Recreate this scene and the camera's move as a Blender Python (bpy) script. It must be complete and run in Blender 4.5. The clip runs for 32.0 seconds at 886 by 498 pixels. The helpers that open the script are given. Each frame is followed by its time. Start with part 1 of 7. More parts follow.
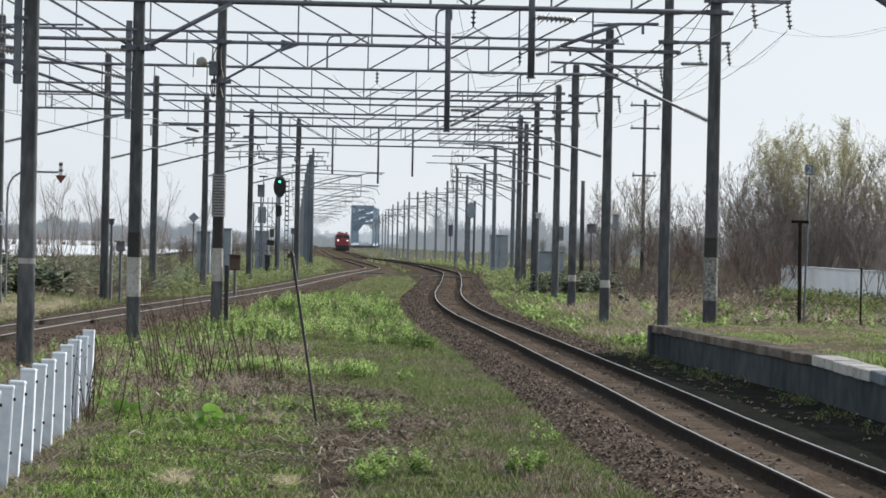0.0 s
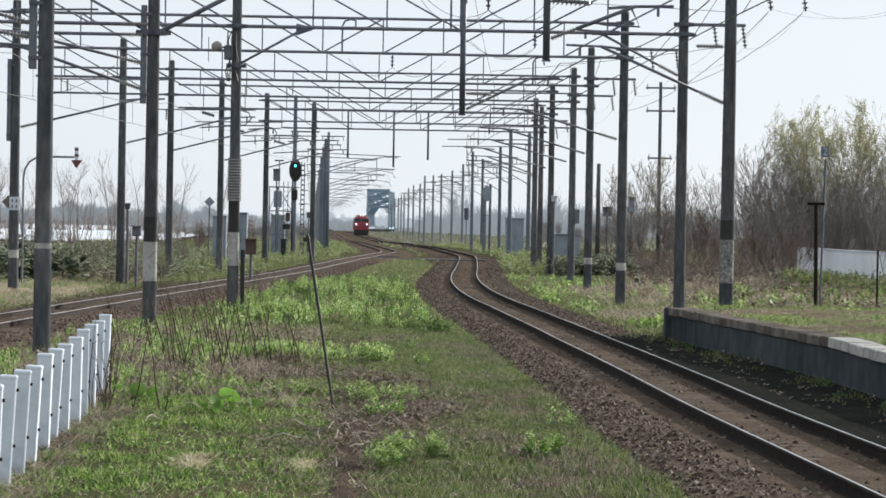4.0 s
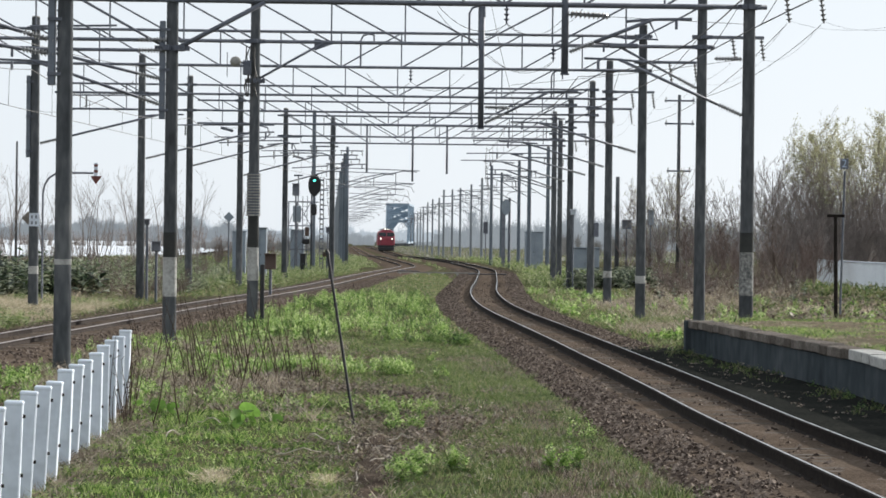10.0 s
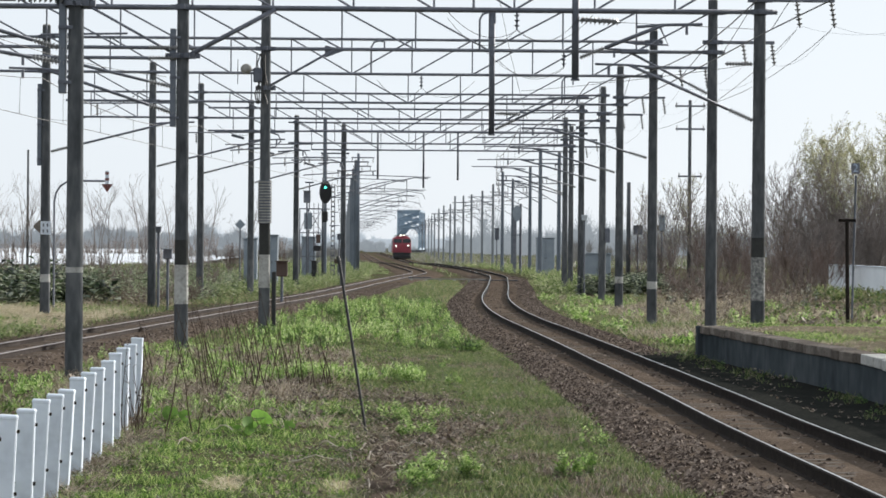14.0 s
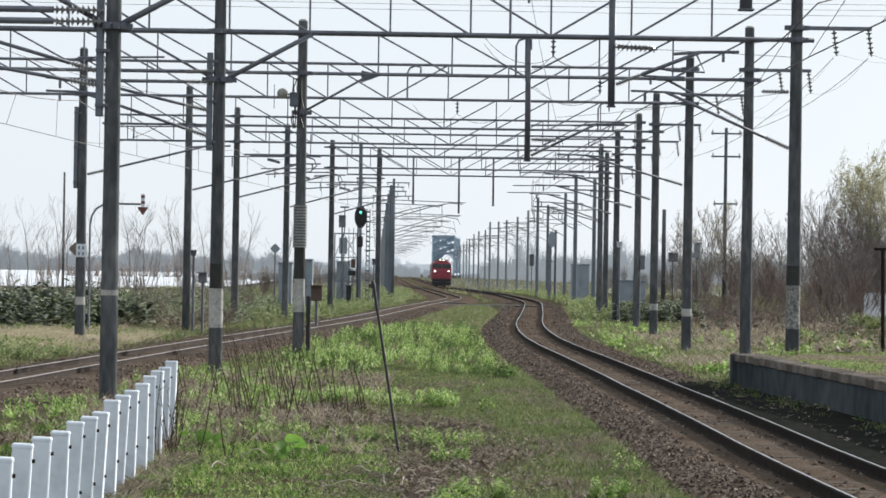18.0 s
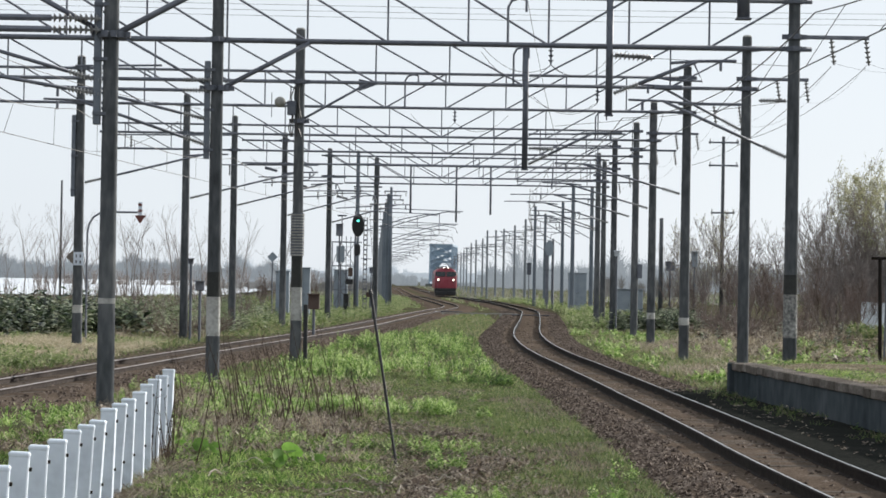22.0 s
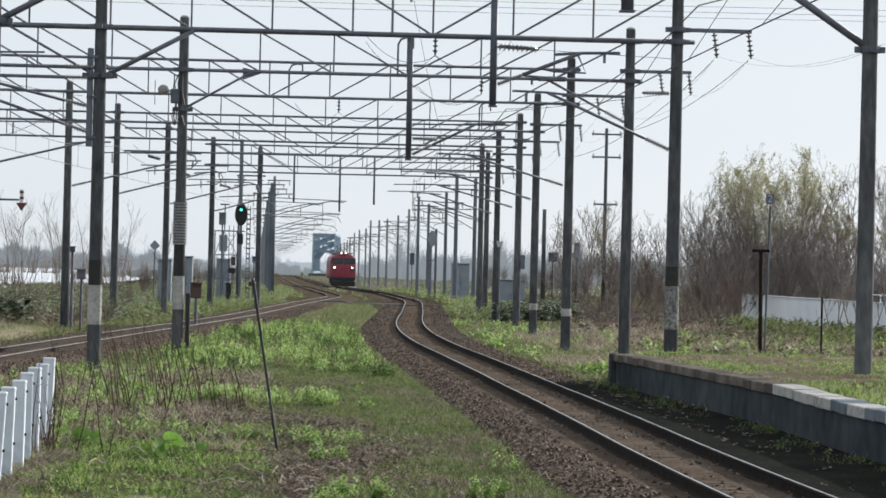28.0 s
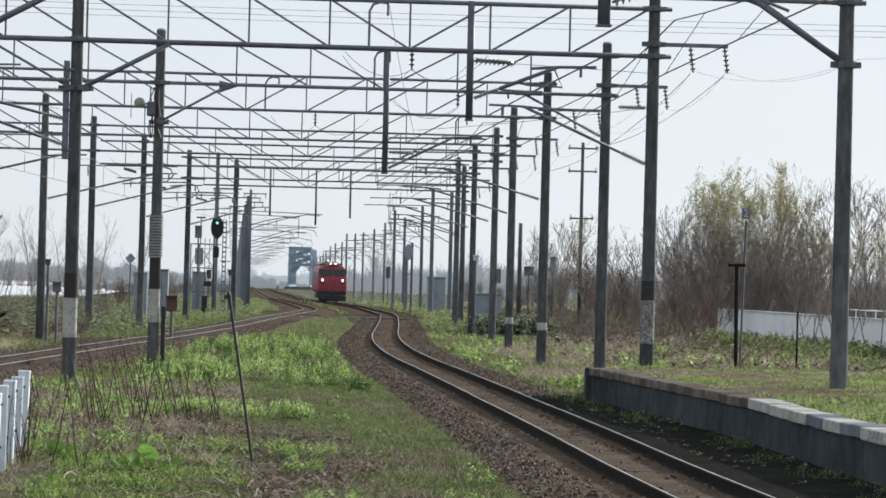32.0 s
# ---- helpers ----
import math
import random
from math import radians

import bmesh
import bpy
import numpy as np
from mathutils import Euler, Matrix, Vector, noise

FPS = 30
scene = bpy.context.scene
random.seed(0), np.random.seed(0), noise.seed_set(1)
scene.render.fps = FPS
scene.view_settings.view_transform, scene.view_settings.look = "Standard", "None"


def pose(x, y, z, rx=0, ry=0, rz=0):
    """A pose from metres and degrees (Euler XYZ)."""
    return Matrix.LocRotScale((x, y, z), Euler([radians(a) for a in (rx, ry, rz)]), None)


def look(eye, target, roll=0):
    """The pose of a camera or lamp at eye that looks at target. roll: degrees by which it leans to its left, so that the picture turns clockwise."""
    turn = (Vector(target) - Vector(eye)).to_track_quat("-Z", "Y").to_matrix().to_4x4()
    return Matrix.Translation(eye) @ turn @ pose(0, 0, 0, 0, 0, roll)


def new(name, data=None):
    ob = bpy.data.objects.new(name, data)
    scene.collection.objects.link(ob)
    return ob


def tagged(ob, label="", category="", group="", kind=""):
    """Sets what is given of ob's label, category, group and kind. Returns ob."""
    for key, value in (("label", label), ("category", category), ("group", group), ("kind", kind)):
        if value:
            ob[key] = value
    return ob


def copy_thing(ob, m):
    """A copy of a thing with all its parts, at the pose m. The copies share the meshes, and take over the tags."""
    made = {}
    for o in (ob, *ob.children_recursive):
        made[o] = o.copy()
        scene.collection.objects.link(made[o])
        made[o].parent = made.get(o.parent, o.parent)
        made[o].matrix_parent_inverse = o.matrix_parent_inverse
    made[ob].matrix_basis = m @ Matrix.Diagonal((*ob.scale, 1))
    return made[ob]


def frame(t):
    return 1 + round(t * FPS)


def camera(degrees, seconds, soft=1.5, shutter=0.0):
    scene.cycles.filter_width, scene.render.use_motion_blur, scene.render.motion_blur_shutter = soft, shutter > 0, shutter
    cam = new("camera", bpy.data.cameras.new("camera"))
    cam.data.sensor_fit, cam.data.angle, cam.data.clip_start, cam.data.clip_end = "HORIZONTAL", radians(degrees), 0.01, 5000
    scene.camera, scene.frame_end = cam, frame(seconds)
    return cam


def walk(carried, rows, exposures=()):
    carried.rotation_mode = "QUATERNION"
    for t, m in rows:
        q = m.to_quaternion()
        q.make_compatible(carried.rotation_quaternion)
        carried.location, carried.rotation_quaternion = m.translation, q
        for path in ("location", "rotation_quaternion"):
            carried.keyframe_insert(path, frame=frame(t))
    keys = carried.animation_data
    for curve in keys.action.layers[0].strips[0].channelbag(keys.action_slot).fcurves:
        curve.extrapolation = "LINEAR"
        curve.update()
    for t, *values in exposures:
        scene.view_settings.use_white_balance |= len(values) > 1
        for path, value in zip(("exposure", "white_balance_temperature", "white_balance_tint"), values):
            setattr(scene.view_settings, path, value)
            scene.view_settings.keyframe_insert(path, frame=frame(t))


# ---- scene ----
# The camera stands on a platform with a long lens and sways in the hand.
EYE = 2.5
cam = camera(18.552, 32.0, 1.65)
# seconds, yaw, pitch, roll in degrees
LOOKS = [
    (0, -1.798, -0.169, -1.193),
    (0.5, -2.029, -0.527, -1.032),
    (1, -1.416, -0.432, -0.524),
    (1.5, -1.311, -0.338, -0.901),
    (2, -1.526, -0.449, -0.994),
    (2.5, -1.480, -0.648, -0.903),
    (4.5, -1.456, -0.417, -1.090),
    (5, -1.469, -0.288, -1.298),
    (5.5, -1.391, -0.197, -1.088),
    (6, -1.477, -0.090, -0.940),
    (6.5, -1.558, -0.152, -0.748),
    (7, -1.540, -0.203, -0.763),
    (7.5, -1.541, -0.323, -0.904),
    (8, -1.591, -0.331, -0.904),
    (8.5, -1.617, -0.582, -1.023),
    (9, -1.746, -0.685, -0.906),
    (9.5, -1.623, -0.426, -0.515),
    (10, -1.056, -0.236, -0.680),
    (10.5, -0.570, -0.115, -0.998),
    (11, -0.394, -0.191, -0.982),
    (11.5, -0.980, -0.349, -1.028),
    (12, -0.887, -0.659, -1.015),
    (12.5, -0.697, -0.705, -0.927),
    (13, -0.343, -0.530, -0.897),
    (13.5, -0.122, -0.306, -0.876),
    (14, -0.816, -0.103, -0.429),
    (14.5, -0.431, 0.063, -0.431),
    (15, -0.312, 0.025, -0.634),
    (15.5, -0.228, 0.345, -0.766),
    (17.5, -0.165, 0.488, -0.935),
    (18, -0.074, 0.428, -0.876),
    (18.5, 0.062, 0.043, -0.688),
    (19, -0.003, -0.047, -0.919),
    (19.5, 0.063, 0.151, -1.057),
    (20, 0.165, 0.501, -0.914),
    (20.5, 0.249, 0.674, -0.995),
    (21, 0.175, 0.779, -1.055),
    (21.5, -0.032, 0.634, -1.106),
    (22, -0.128, 0.611, -0.942),
    (22.5, -0.256, 0.659, -1.261),
    (23, -0.548, 0.751, -1.325),
    (23.5, -0.955, 0.780, -1.309),
    (24, -1.288, 0.935, -1.318),
    (24.5, -1.559, 1.031, -1.620),
    (25, -1.805, 1.057, -1.708),
    (25.5, -2.112, 0.806, -1.578),
    (27.5, -2.367, 0.535, -1.258),
    (28, -2.599, 0.447, -1.295),
    (28.5, -2.214, 0.268, -0.970),
    (29, -1.497, 0.620, -0.897),
    (29.5, -1.365, 0.688, -1.086),
    (30, -1.622, 0.724, -1.361),
    (30.5, -2.242, 0.699, -1.469),
    (31, -2.431, 0.452, -1.420),
    (31.5, -2.778, 0.511, -1.520),
    (32, -3.098, 0.748, -1.438),
]
walk(cam, [(t, pose(0, 0, EYE, 0, 0, yaw) @ pose(0, 0, 0, pitch) @ pose(0, 0, 0, 0, roll) @ pose(0, 0, 0, 90)) for t, yaw, pitch, roll in LOOKS],
     [(0, 0.27), (2, 0.27), (5, 0.37), (15, 0.38), (20, 0.39), (23, 0.3), (32, 0.26)])



# ---- sky and sun ----
SUN_ELEVATION, SUN_AZIMUTH = 20.0, 48.0      # azimuth: degrees from straight ahead towards the right
world = bpy.data.worlds.new("world")
scene.world = world
world.use_nodes = True
wn, wl = world.node_tree.nodes, world.node_tree.links
sky = wn.new("ShaderNodeTexSky")
sky.sky_type = "NISHITA"
sky.sun_disc = False
sky.sun_elevation, sky.sun_rotation = radians(SUN_ELEVATION), radians(SUN_AZIMUTH)
sky.dust_density, sky.air_density, sky.ozone_density = 1.0, 0.9, 2.0
veil = wn.new("ShaderNodeHueSaturation")          # thin high haze pales the blue
veil.inputs["Saturation"].default_value = 0.35
wl.new(sky.outputs[0], veil.inputs["Color"])
white = wn.new("ShaderNodeMix")
white.data_type = "RGBA"
white.inputs[0].default_value = 0.86
white.inputs[7].default_value = (5.12, 5.54, 5.98, 1)
wl.new(veil.outputs[0], white.inputs[6])
wl.new(white.outputs[2], wn["Background"].inputs[0])
wn["Background"].inputs[1].default_value = 0.124
sun_data = bpy.data.lights.new("sun", "SUN")
sun_data.energy, sun_data.angle, sun_data.color = 5.0, radians(1.4), (1.0, 0.96, 0.9)
sun = new("sun", sun_data)
_e, _a = radians(SUN_ELEVATION), radians(SUN_AZIMUTH)
_from = Vector((math.sin(_a) * math.cos(_e), math.cos(_a) * math.cos(_e), math.sin(_e)))
sun.matrix_world = look(_from * 300, (0, 0, 0))

# ---- materials ----


def mat(name, stops, scale=8.0, fine=60.0, rough=0.8, metal=0.0, bump=0.2, depth=0.01, mix=0.5, stretch=(1, 1, 1), spread=0.0, coords="Object", detail=4.0, island=0.0):
    """A two-scale noise material: stops are colours from low to high noise; spread varies whole objects or islands."""
    m = bpy.data.materials.new(name)
    m.use_nodes = True
    n, l = m.node_tree.nodes, m.node_tree.links
    b = n["Principled BSDF"]
    b.inputs["Roughness"].default_value, b.inputs["Metallic"].default_value = rough, metal
    if rough >= 0.8:
        b.inputs["Specular IOR Level"].default_value = 0.06 if rough < 0.93 else 0.0
    tc = n.new("ShaderNodeTexCoord")
    mp = n.new("ShaderNodeMapping")
    mp.inputs["Scale"].default_value = stretch
    l.new(tc.outputs[coords], mp.inputs[0])
    big, small = n.new("ShaderNodeTexNoise"), n.new("ShaderNodeTexNoise")
    for tex, s in ((big, scale), (small, fine)):
        tex.inputs["Scale"].default_value, tex.inputs["Detail"].default_value = s, detail
        l.new(mp.outputs[0], tex.inputs["Vector"])
    add = n.new("ShaderNodeMix")
    add.inputs[0].default_value = mix
    l.new(big.outputs["Fac"], add.inputs[2])
    l.new(small.outputs["Fac"], add.inputs[3])
    out = add.outputs[0]
    if island:
        geo = n.new("ShaderNodeNewGeometry")
        mi = n.new("ShaderNodeMix")
        mi.inputs[0].default_value = island
        l.new(out, mi.inputs[2])
        l.new(geo.outputs["Random Per Island"], mi.inputs[3])
        out = mi.outputs[0]
    if spread:
        info = n.new("ShaderNodeObjectInfo")
        ma = n.new("ShaderNodeMath")
        ma.operation = "MULTIPLY_ADD"
        ma.inputs[1].default_value, ma.inputs[2].default_value = spread, -spread / 2
        l.new(info.outputs["Random"], ma.inputs[0])
        mb = n.new("ShaderNodeMath")
        l.new(out, mb.inputs[0])
        l.new(ma.outputs[0], mb.inputs[1])
        out = mb.outputs[0]
    ramp = n.new("ShaderNodeValToRGB")
    el = ramp.color_ramp.elements
    for i, c in enumerate(stops):
        at = 0.3 + 0.4 * i / max(1, len(stops) - 1)
        e = el[i] if i < 2 else el.new(at)
        e.position, e.color = at, (*c, 1)
    l.new(out, ramp.inputs[0])
    l.new(ramp.outputs[0], b.inputs["Base Color"])
    if bump:
        bp = n.new("ShaderNodeBump")
        bp.inputs["Strength"].default_value, bp.inputs["Distance"].default_value = bump, depth
        l.new(add.outputs[0], bp.inputs["Height"])
        l.new(bp.outputs[0], b.inputs["Normal"])
    return m


def leaf_mat(name, stops, through_=0.45, scale=0.6):
    """Leaves and blades: colour by island, light passes through them."""
    m = mat(name, stops, scale=scale, fine=7.0, rough=0.55, bump=0)
    n, l = m.node_tree.nodes, m.node_tree.links
    ramp = next(x for x in n if x.type == "VALTORGB")
    geo = n.new("ShaderNodeNewGeometry")
    mx = n.new("ShaderNodeMix")
    mx.inputs[0].default_value = 0.5
    src = ramp.inputs[0].links[0].from_socket
    l.new(src, mx.inputs[2])
    l.new(geo.outputs["Random Per Island"], mx.inputs[3])
    l.new(mx.outputs[0], ramp.inputs[0])
    n["Principled BSDF"].inputs["Specular IOR Level"].default_value = 0.25
    tr = n.new("ShaderNodeBsdfTranslucent")
    l.new(ramp.outputs[0], tr.inputs["Color"])
    ms = n.new("ShaderNodeMixShader")
    ms.inputs[0].default_value = through_
    l.new(n["Principled BSDF"].outputs[0], ms.inputs[1])
    l.new(tr.outputs[0], ms.inputs[2])
    l.new(ms.outputs[0], n["Material Output"].inputs[0])
    return m


def glow(name, colour, strength):
    m = bpy.data.materials.new(name)
    m.use_nodes = True
    b = m.node_tree.nodes["Principled BSDF"]
    b.inputs["Base Color"].default_value = (*colour, 1)
    b.inputs["Emission Color"].default_value = (*colour, 1)
    b.inputs["Emission Strength"].default_value = strength
    return m


CONCRETE = mat("weathered_concrete", [(0.044, 0.047, 0.05), (0.094, 0.1, 0.106), (0.18, 0.182, 0.184)], 1.3, 9, 0.9, bump=0.2, stretch=(1, 1, 0.3), spread=0.1, mix=0.45)
POLE_GREY = mat("plain_grey_concrete", [(0.1, 0.12, 0.142), (0.15, 0.173, 0.2), (0.205, 0.23, 0.255)], 1.0, 14, 0.9, bump=0.15, stretch=(1, 1, 0.3), spread=0.08, mix=0.3)
CONCRETE_PALE = mat("pale_concrete", [(0.22, 0.215, 0.20), (0.32, 0.315, 0.29), (0.44, 0.43, 0.40)], 1.5, 30, 0.9, bump=0.35, spread=0.2)
EDGING = mat("dirty_edging_concrete", [(0.07, 0.06, 0.052), (0.14, 0.122, 0.107), (0.26, 0.232, 0.208)], 2.5, 25, 0.95, bump=0.4, spread=0.16)
# stained concrete, its colour also lowered for the face's shade
FACE = mat("stained_shaded_platform_face", [(0.034, 0.042, 0.046), (0.06, 0.07, 0.077), (0.095, 0.106, 0.113)], 0.5, 2.5, 0.95, bump=0.25, stretch=(1, 1, 0.8), spread=0.15)
# near-black tone carries the shadow that the platform wall casts
CESS = mat("shade_darkened_gravel", [(0.011, 0.0125, 0.012), (0.021, 0.022, 0.02), (0.042, 0.041, 0.036)], 0.8, 14, 0.95, bump=0.8, depth=0.04, mix=0.6)
EARTH = mat("trodden_brown_earth", [(0.06, 0.047, 0.034), (0.12, 0.095, 0.07), (0.17, 0.15, 0.105), (0.27, 0.23, 0.18)], 0.9, 9, 0.95, bump=0.7, depth=0.03, mix=0.4)
# near-black that stands for the shade inside a leafy bush
BUSH_SHADE = mat("bush_shade_black", [(0.008, 0.009, 0.01), (0.018, 0.019, 0.02), (0.035, 0.034, 0.033)], 1.5, 9, 0.9, bump=0.4, depth=0.05)
WHITE_PAINT = mat("worn_white_paint", [(0.5, 0.545, 0.61), (0.66, 0.715, 0.79), (0.75, 0.8, 0.865)], 2.5, 12, 0.5, bump=0.06, spread=0.1, mix=0.3)
BAND = mat("chalky_white_band", [(0.13, 0.125, 0.115), (0.33, 0.325, 0.305), (0.43, 0.425, 0.405), (0.52, 0.515, 0.49)], 2.4, 14, 0.8, bump=0.3, mix=0.5)
BAND_DARK = mat("black_band", [(0.035, 0.036, 0.035), (0.062, 0.063, 0.06)], 4, 50, 0.8, bump=0.2)
STEEL = mat("galvanised_steel_dulled", [(0.09, 0.097, 0.12), (0.15, 0.16, 0.19), (0.22, 0.228, 0.25)], 3, 60, 0.6, 0.3, bump=0.1, spread=0.1)
DARK_STEEL = mat("dark_painted_steel", [(0.06, 0.067, 0.086), (0.1, 0.11, 0.135), (0.15, 0.158, 0.175)], 4, 60, 0.6, 0.2, bump=0.1)
BLUE_STEEL = mat("blue_grey_painted_steel", [(0.09, 0.105, 0.13), (0.13, 0.15, 0.18), (0.18, 0.2, 0.225)], 4, 60, 0.6, 0.1, bump=0.1)
RUST = mat("rusty_steel", [(0.011, 0.009, 0.008), (0.022, 0.018, 0.016), (0.045, 0.035, 0.03)], 6, 50, 0.85, 0.1, bump=0.2)
PALE_RUST = mat("dusty_rusty_steel", [(0.02, 0.016, 0.014), (0.042, 0.034, 0.03), (0.085, 0.07, 0.063)], 6, 50, 0.85, 0.1, bump=0.2)
# far poles' concrete, with distance haze put into its paler colour
POLE_PALE = mat("hazed_pale_concrete", [(0.17, 0.185, 0.2), (0.22, 0.24, 0.26), (0.28, 0.3, 0.32)], 1.2, 40, 0.9, bump=0.3, stretch=(1, 1, 0.35), spread=0.08)
BROWN_PAINT = mat("brown_cabinet_paint", [(0.07, 0.046, 0.036), (0.11, 0.07, 0.056)], 3, 30, 0.7, bump=0.1)
WORN_HEAD = mat("dull_worn_rail_head", [(0.2, 0.17, 0.162), (0.28, 0.245, 0.235), (0.36, 0.325, 0.315)], 2, 30, 0.5, 0.25, bump=0.03)
RAILHEAD = mat("polished_rail_head", [(0.42, 0.42, 0.42), (0.56, 0.56, 0.56)], 2, 30, 0.34, 1.0, bump=0.03)
BALLAST = mat("brown_ballast", [(0.045, 0.034, 0.026), (0.1, 0.077, 0.06), (0.175, 0.14, 0.112)], 0.7, 22, 0.95, bump=0.9, depth=0.06, mix=0.6)
STONE = mat("ballast_stone", [(0.028, 0.02, 0.016), (0.068, 0.05, 0.04), (0.12, 0.092, 0.075), (0.23, 0.185, 0.152)], 0.8, 9, 0.9, bump=0.2, island=0.5)
SLEEPER = mat("oily_timber_sleeper", [(0.055, 0.045, 0.036), (0.095, 0.078, 0.063), (0.145, 0.122, 0.1)], 3, 40, 0.9, bump=0.3, stretch=(0.3, 1, 1), spread=0.3)
GROUND = mat("spring_soil_and_turf", [(0.105, 0.077, 0.055), (0.09, 0.075, 0.05), (0.066, 0.071, 0.04), (0.046, 0.058, 0.028)], 0.35, 3.0, 0.95, bump=0.6, depth=0.06, mix=0.45)
# near-white base colour holds the sky's glare on the water
WATER = mat("sky_whitened_flood_water", [(0.7, 0.74, 0.78), (0.8, 0.83, 0.86)], 0.02, 0.4, 0.25, 0.0, bump=0.06, depth=0.05)
WIRE = mat("oxidised_copper_wire", [(0.05, 0.05, 0.05), (0.08, 0.075, 0.07)], 3, 20, 0.6, 0.4, bump=0)
PORCELAIN = mat("grey_porcelain", [(0.16, 0.16, 0.16), (0.27, 0.27, 0.265)], 5, 30, 0.3, bump=0)
RED = mat("red_locomotive_paint", [(0.2, 0.02, 0.036), (0.255, 0.028, 0.046), (0.3, 0.044, 0.062)], 2, 30, 0.5, bump=0.05)
GREY_PAINT = mat("grey_locomotive_paint", [(0.10, 0.11, 0.12), (0.16, 0.17, 0.18)], 2, 30, 0.5, bump=0.05)
BLACK = mat("underframe_black", [(0.012, 0.012, 0.013), (0.03, 0.03, 0.032)], 3, 40, 0.7, bump=0.1)
GLASS = mat("dark_cab_glass", [(0.015, 0.018, 0.02), (0.02, 0.024, 0.028)], 1, 5, 0.08, bump=0)
CABINET = mat("blue_grey_cabinet", [(0.17, 0.21, 0.25), (0.24, 0.28, 0.32), (0.3, 0.34, 0.37)], 1.5, 30, 0.6, bump=0.1)
# bridge blue-grey, lightened in colour to carry the haze before it
BRIDGE = mat("hazed_blue_grey_bridge", [(0.2, 0.28, 0.36), (0.27, 0.35, 0.43)], 0.5, 5, 0.6, bump=0.05)
WALL_WHITE = mat("off_white_sheet", [(0.7, 0.745, 0.79), (0.84, 0.88, 0.92), (0.88, 0.92, 0.95)], 0.4, 8, 0.6, bump=0.1)
DULL_RED = mat("faded_red_paint", [(0.13, 0.05, 0.045), (0.2, 0.07, 0.06)], 3, 30, 0.7, bump=0.1)
BARK = mat("grey_brown_bark", [(0.12, 0.1, 0.092), (0.225, 0.195, 0.18), (0.38, 0.34, 0.315)], 3, 30, 0.9, bump=0.2)
TWIG = mat("reddish_brown_twigs", [(0.095, 0.07, 0.06), (0.185, 0.143, 0.126), (0.34, 0.285, 0.26)], 3, 30, 0.9, bump=0.2)
PEELED = mat("peeled_white_band", [(0.085, 0.088, 0.09), (0.13, 0.13, 0.128), (0.26, 0.255, 0.24), (0.46, 0.455, 0.435)], 3.5, 14, 0.85, bump=0.3, mix=0.6)
DRY = leaf_mat("dry_straw", [(0.14, 0.112, 0.08), (0.3, 0.25, 0.185), (0.52, 0.45, 0.35)], 0.35)
GRASS = leaf_mat("short_grass", [(0.045, 0.075, 0.022), (0.11, 0.165, 0.05), (0.2, 0.25, 0.095), (0.31, 0.275, 0.17)], 0.45)
WEED = leaf_mat("bright_yellow_green_leaves", [(0.06, 0.13, 0.025), (0.172, 0.31, 0.062), (0.345, 0.475, 0.145), (0.58, 0.66, 0.34)], 0.55)
BAMBOO = leaf_mat("dwarf_bamboo_leaves", [(0.008, 0.016, 0.008), (0.026, 0.048, 0.02), (0.09, 0.135, 0.055), (0.46, 0.48, 0.36)], 0.3)
BANK_LEAF = leaf_mat("glossy_bank_leaves", [(0.025, 0.045, 0.017), (0.105, 0.155, 0.06), (0.26, 0.32, 0.15), (0.58, 0.6, 0.46)], 0.45)
BUDS = leaf_mat("young_olive_leaves", [(0.24, 0.24, 0.14), (0.36, 0.36, 0.21), (0.48, 0.47, 0.3)], 0.6)
for _m in (BAMBOO, BANK_LEAF):                             # these leaves are glossy
    _b = _m.node_tree.nodes["Principled BSDF"]
    _b.inputs["Roughness"].default_value, _b.inputs["Specular IOR Level"].default_value = 0.34, 0.5
STEM = mat("dark_dead_stem", [(0.035, 0.025, 0.018), (0.07, 0.05, 0.037)], 5, 30, 0.9, bump=0)
HAZE_WOOD = mat("hazed_bare_wood", [(0.2, 0.22, 0.235), (0.25, 0.27, 0.285), (0.3, 0.315, 0.325)], 0.03, 0.3, 0.95, bump=0)
SHORE_WOOD = mat("hazed_grey_wood", [(0.15, 0.16, 0.165), (0.2, 0.212, 0.22), (0.255, 0.268, 0.275)], 0.06, 0.5, 0.95, bump=0)
for _m, _s in ((HAZE_WOOD, 0.55), (SHORE_WOOD, 0.3)):      # haze over the far woods, put in as bluish emission and pale colour
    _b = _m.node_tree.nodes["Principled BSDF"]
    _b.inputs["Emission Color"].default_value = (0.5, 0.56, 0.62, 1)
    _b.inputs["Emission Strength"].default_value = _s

# ---- mesh helpers ----


def mesh_ob(name, bm, material, parent=None, label="", smooth=False):
    me = bpy.data.meshes.new(name)
    bm.to_mesh(me)
    bm.free()
    for m in material if isinstance(material, (list, tuple)) else [material]:
        me.materials.append(m)
    if smooth:
        me.polygons.foreach_set("use_smooth", [len(f.vertices) <= 4 for f in me.polygons])
    ob = new(name, me)
    if parent is not None:
        ob.parent = parent
    if label:
        ob["label"] = label
    return ob


def part(name, bm, material, parent, label="", smooth=False):
    return mesh_ob(name, bm, material, parent, label, smooth)


def thing(name, label, category, group="", kind="", at=(0, 0, 0), turn=0):
    ob = new(name)
    ob.empty_display_size = 0.1
    ob.matrix_basis = pose(*at, 0, 0, turn)
    return tagged(ob, label, category, group, kind)


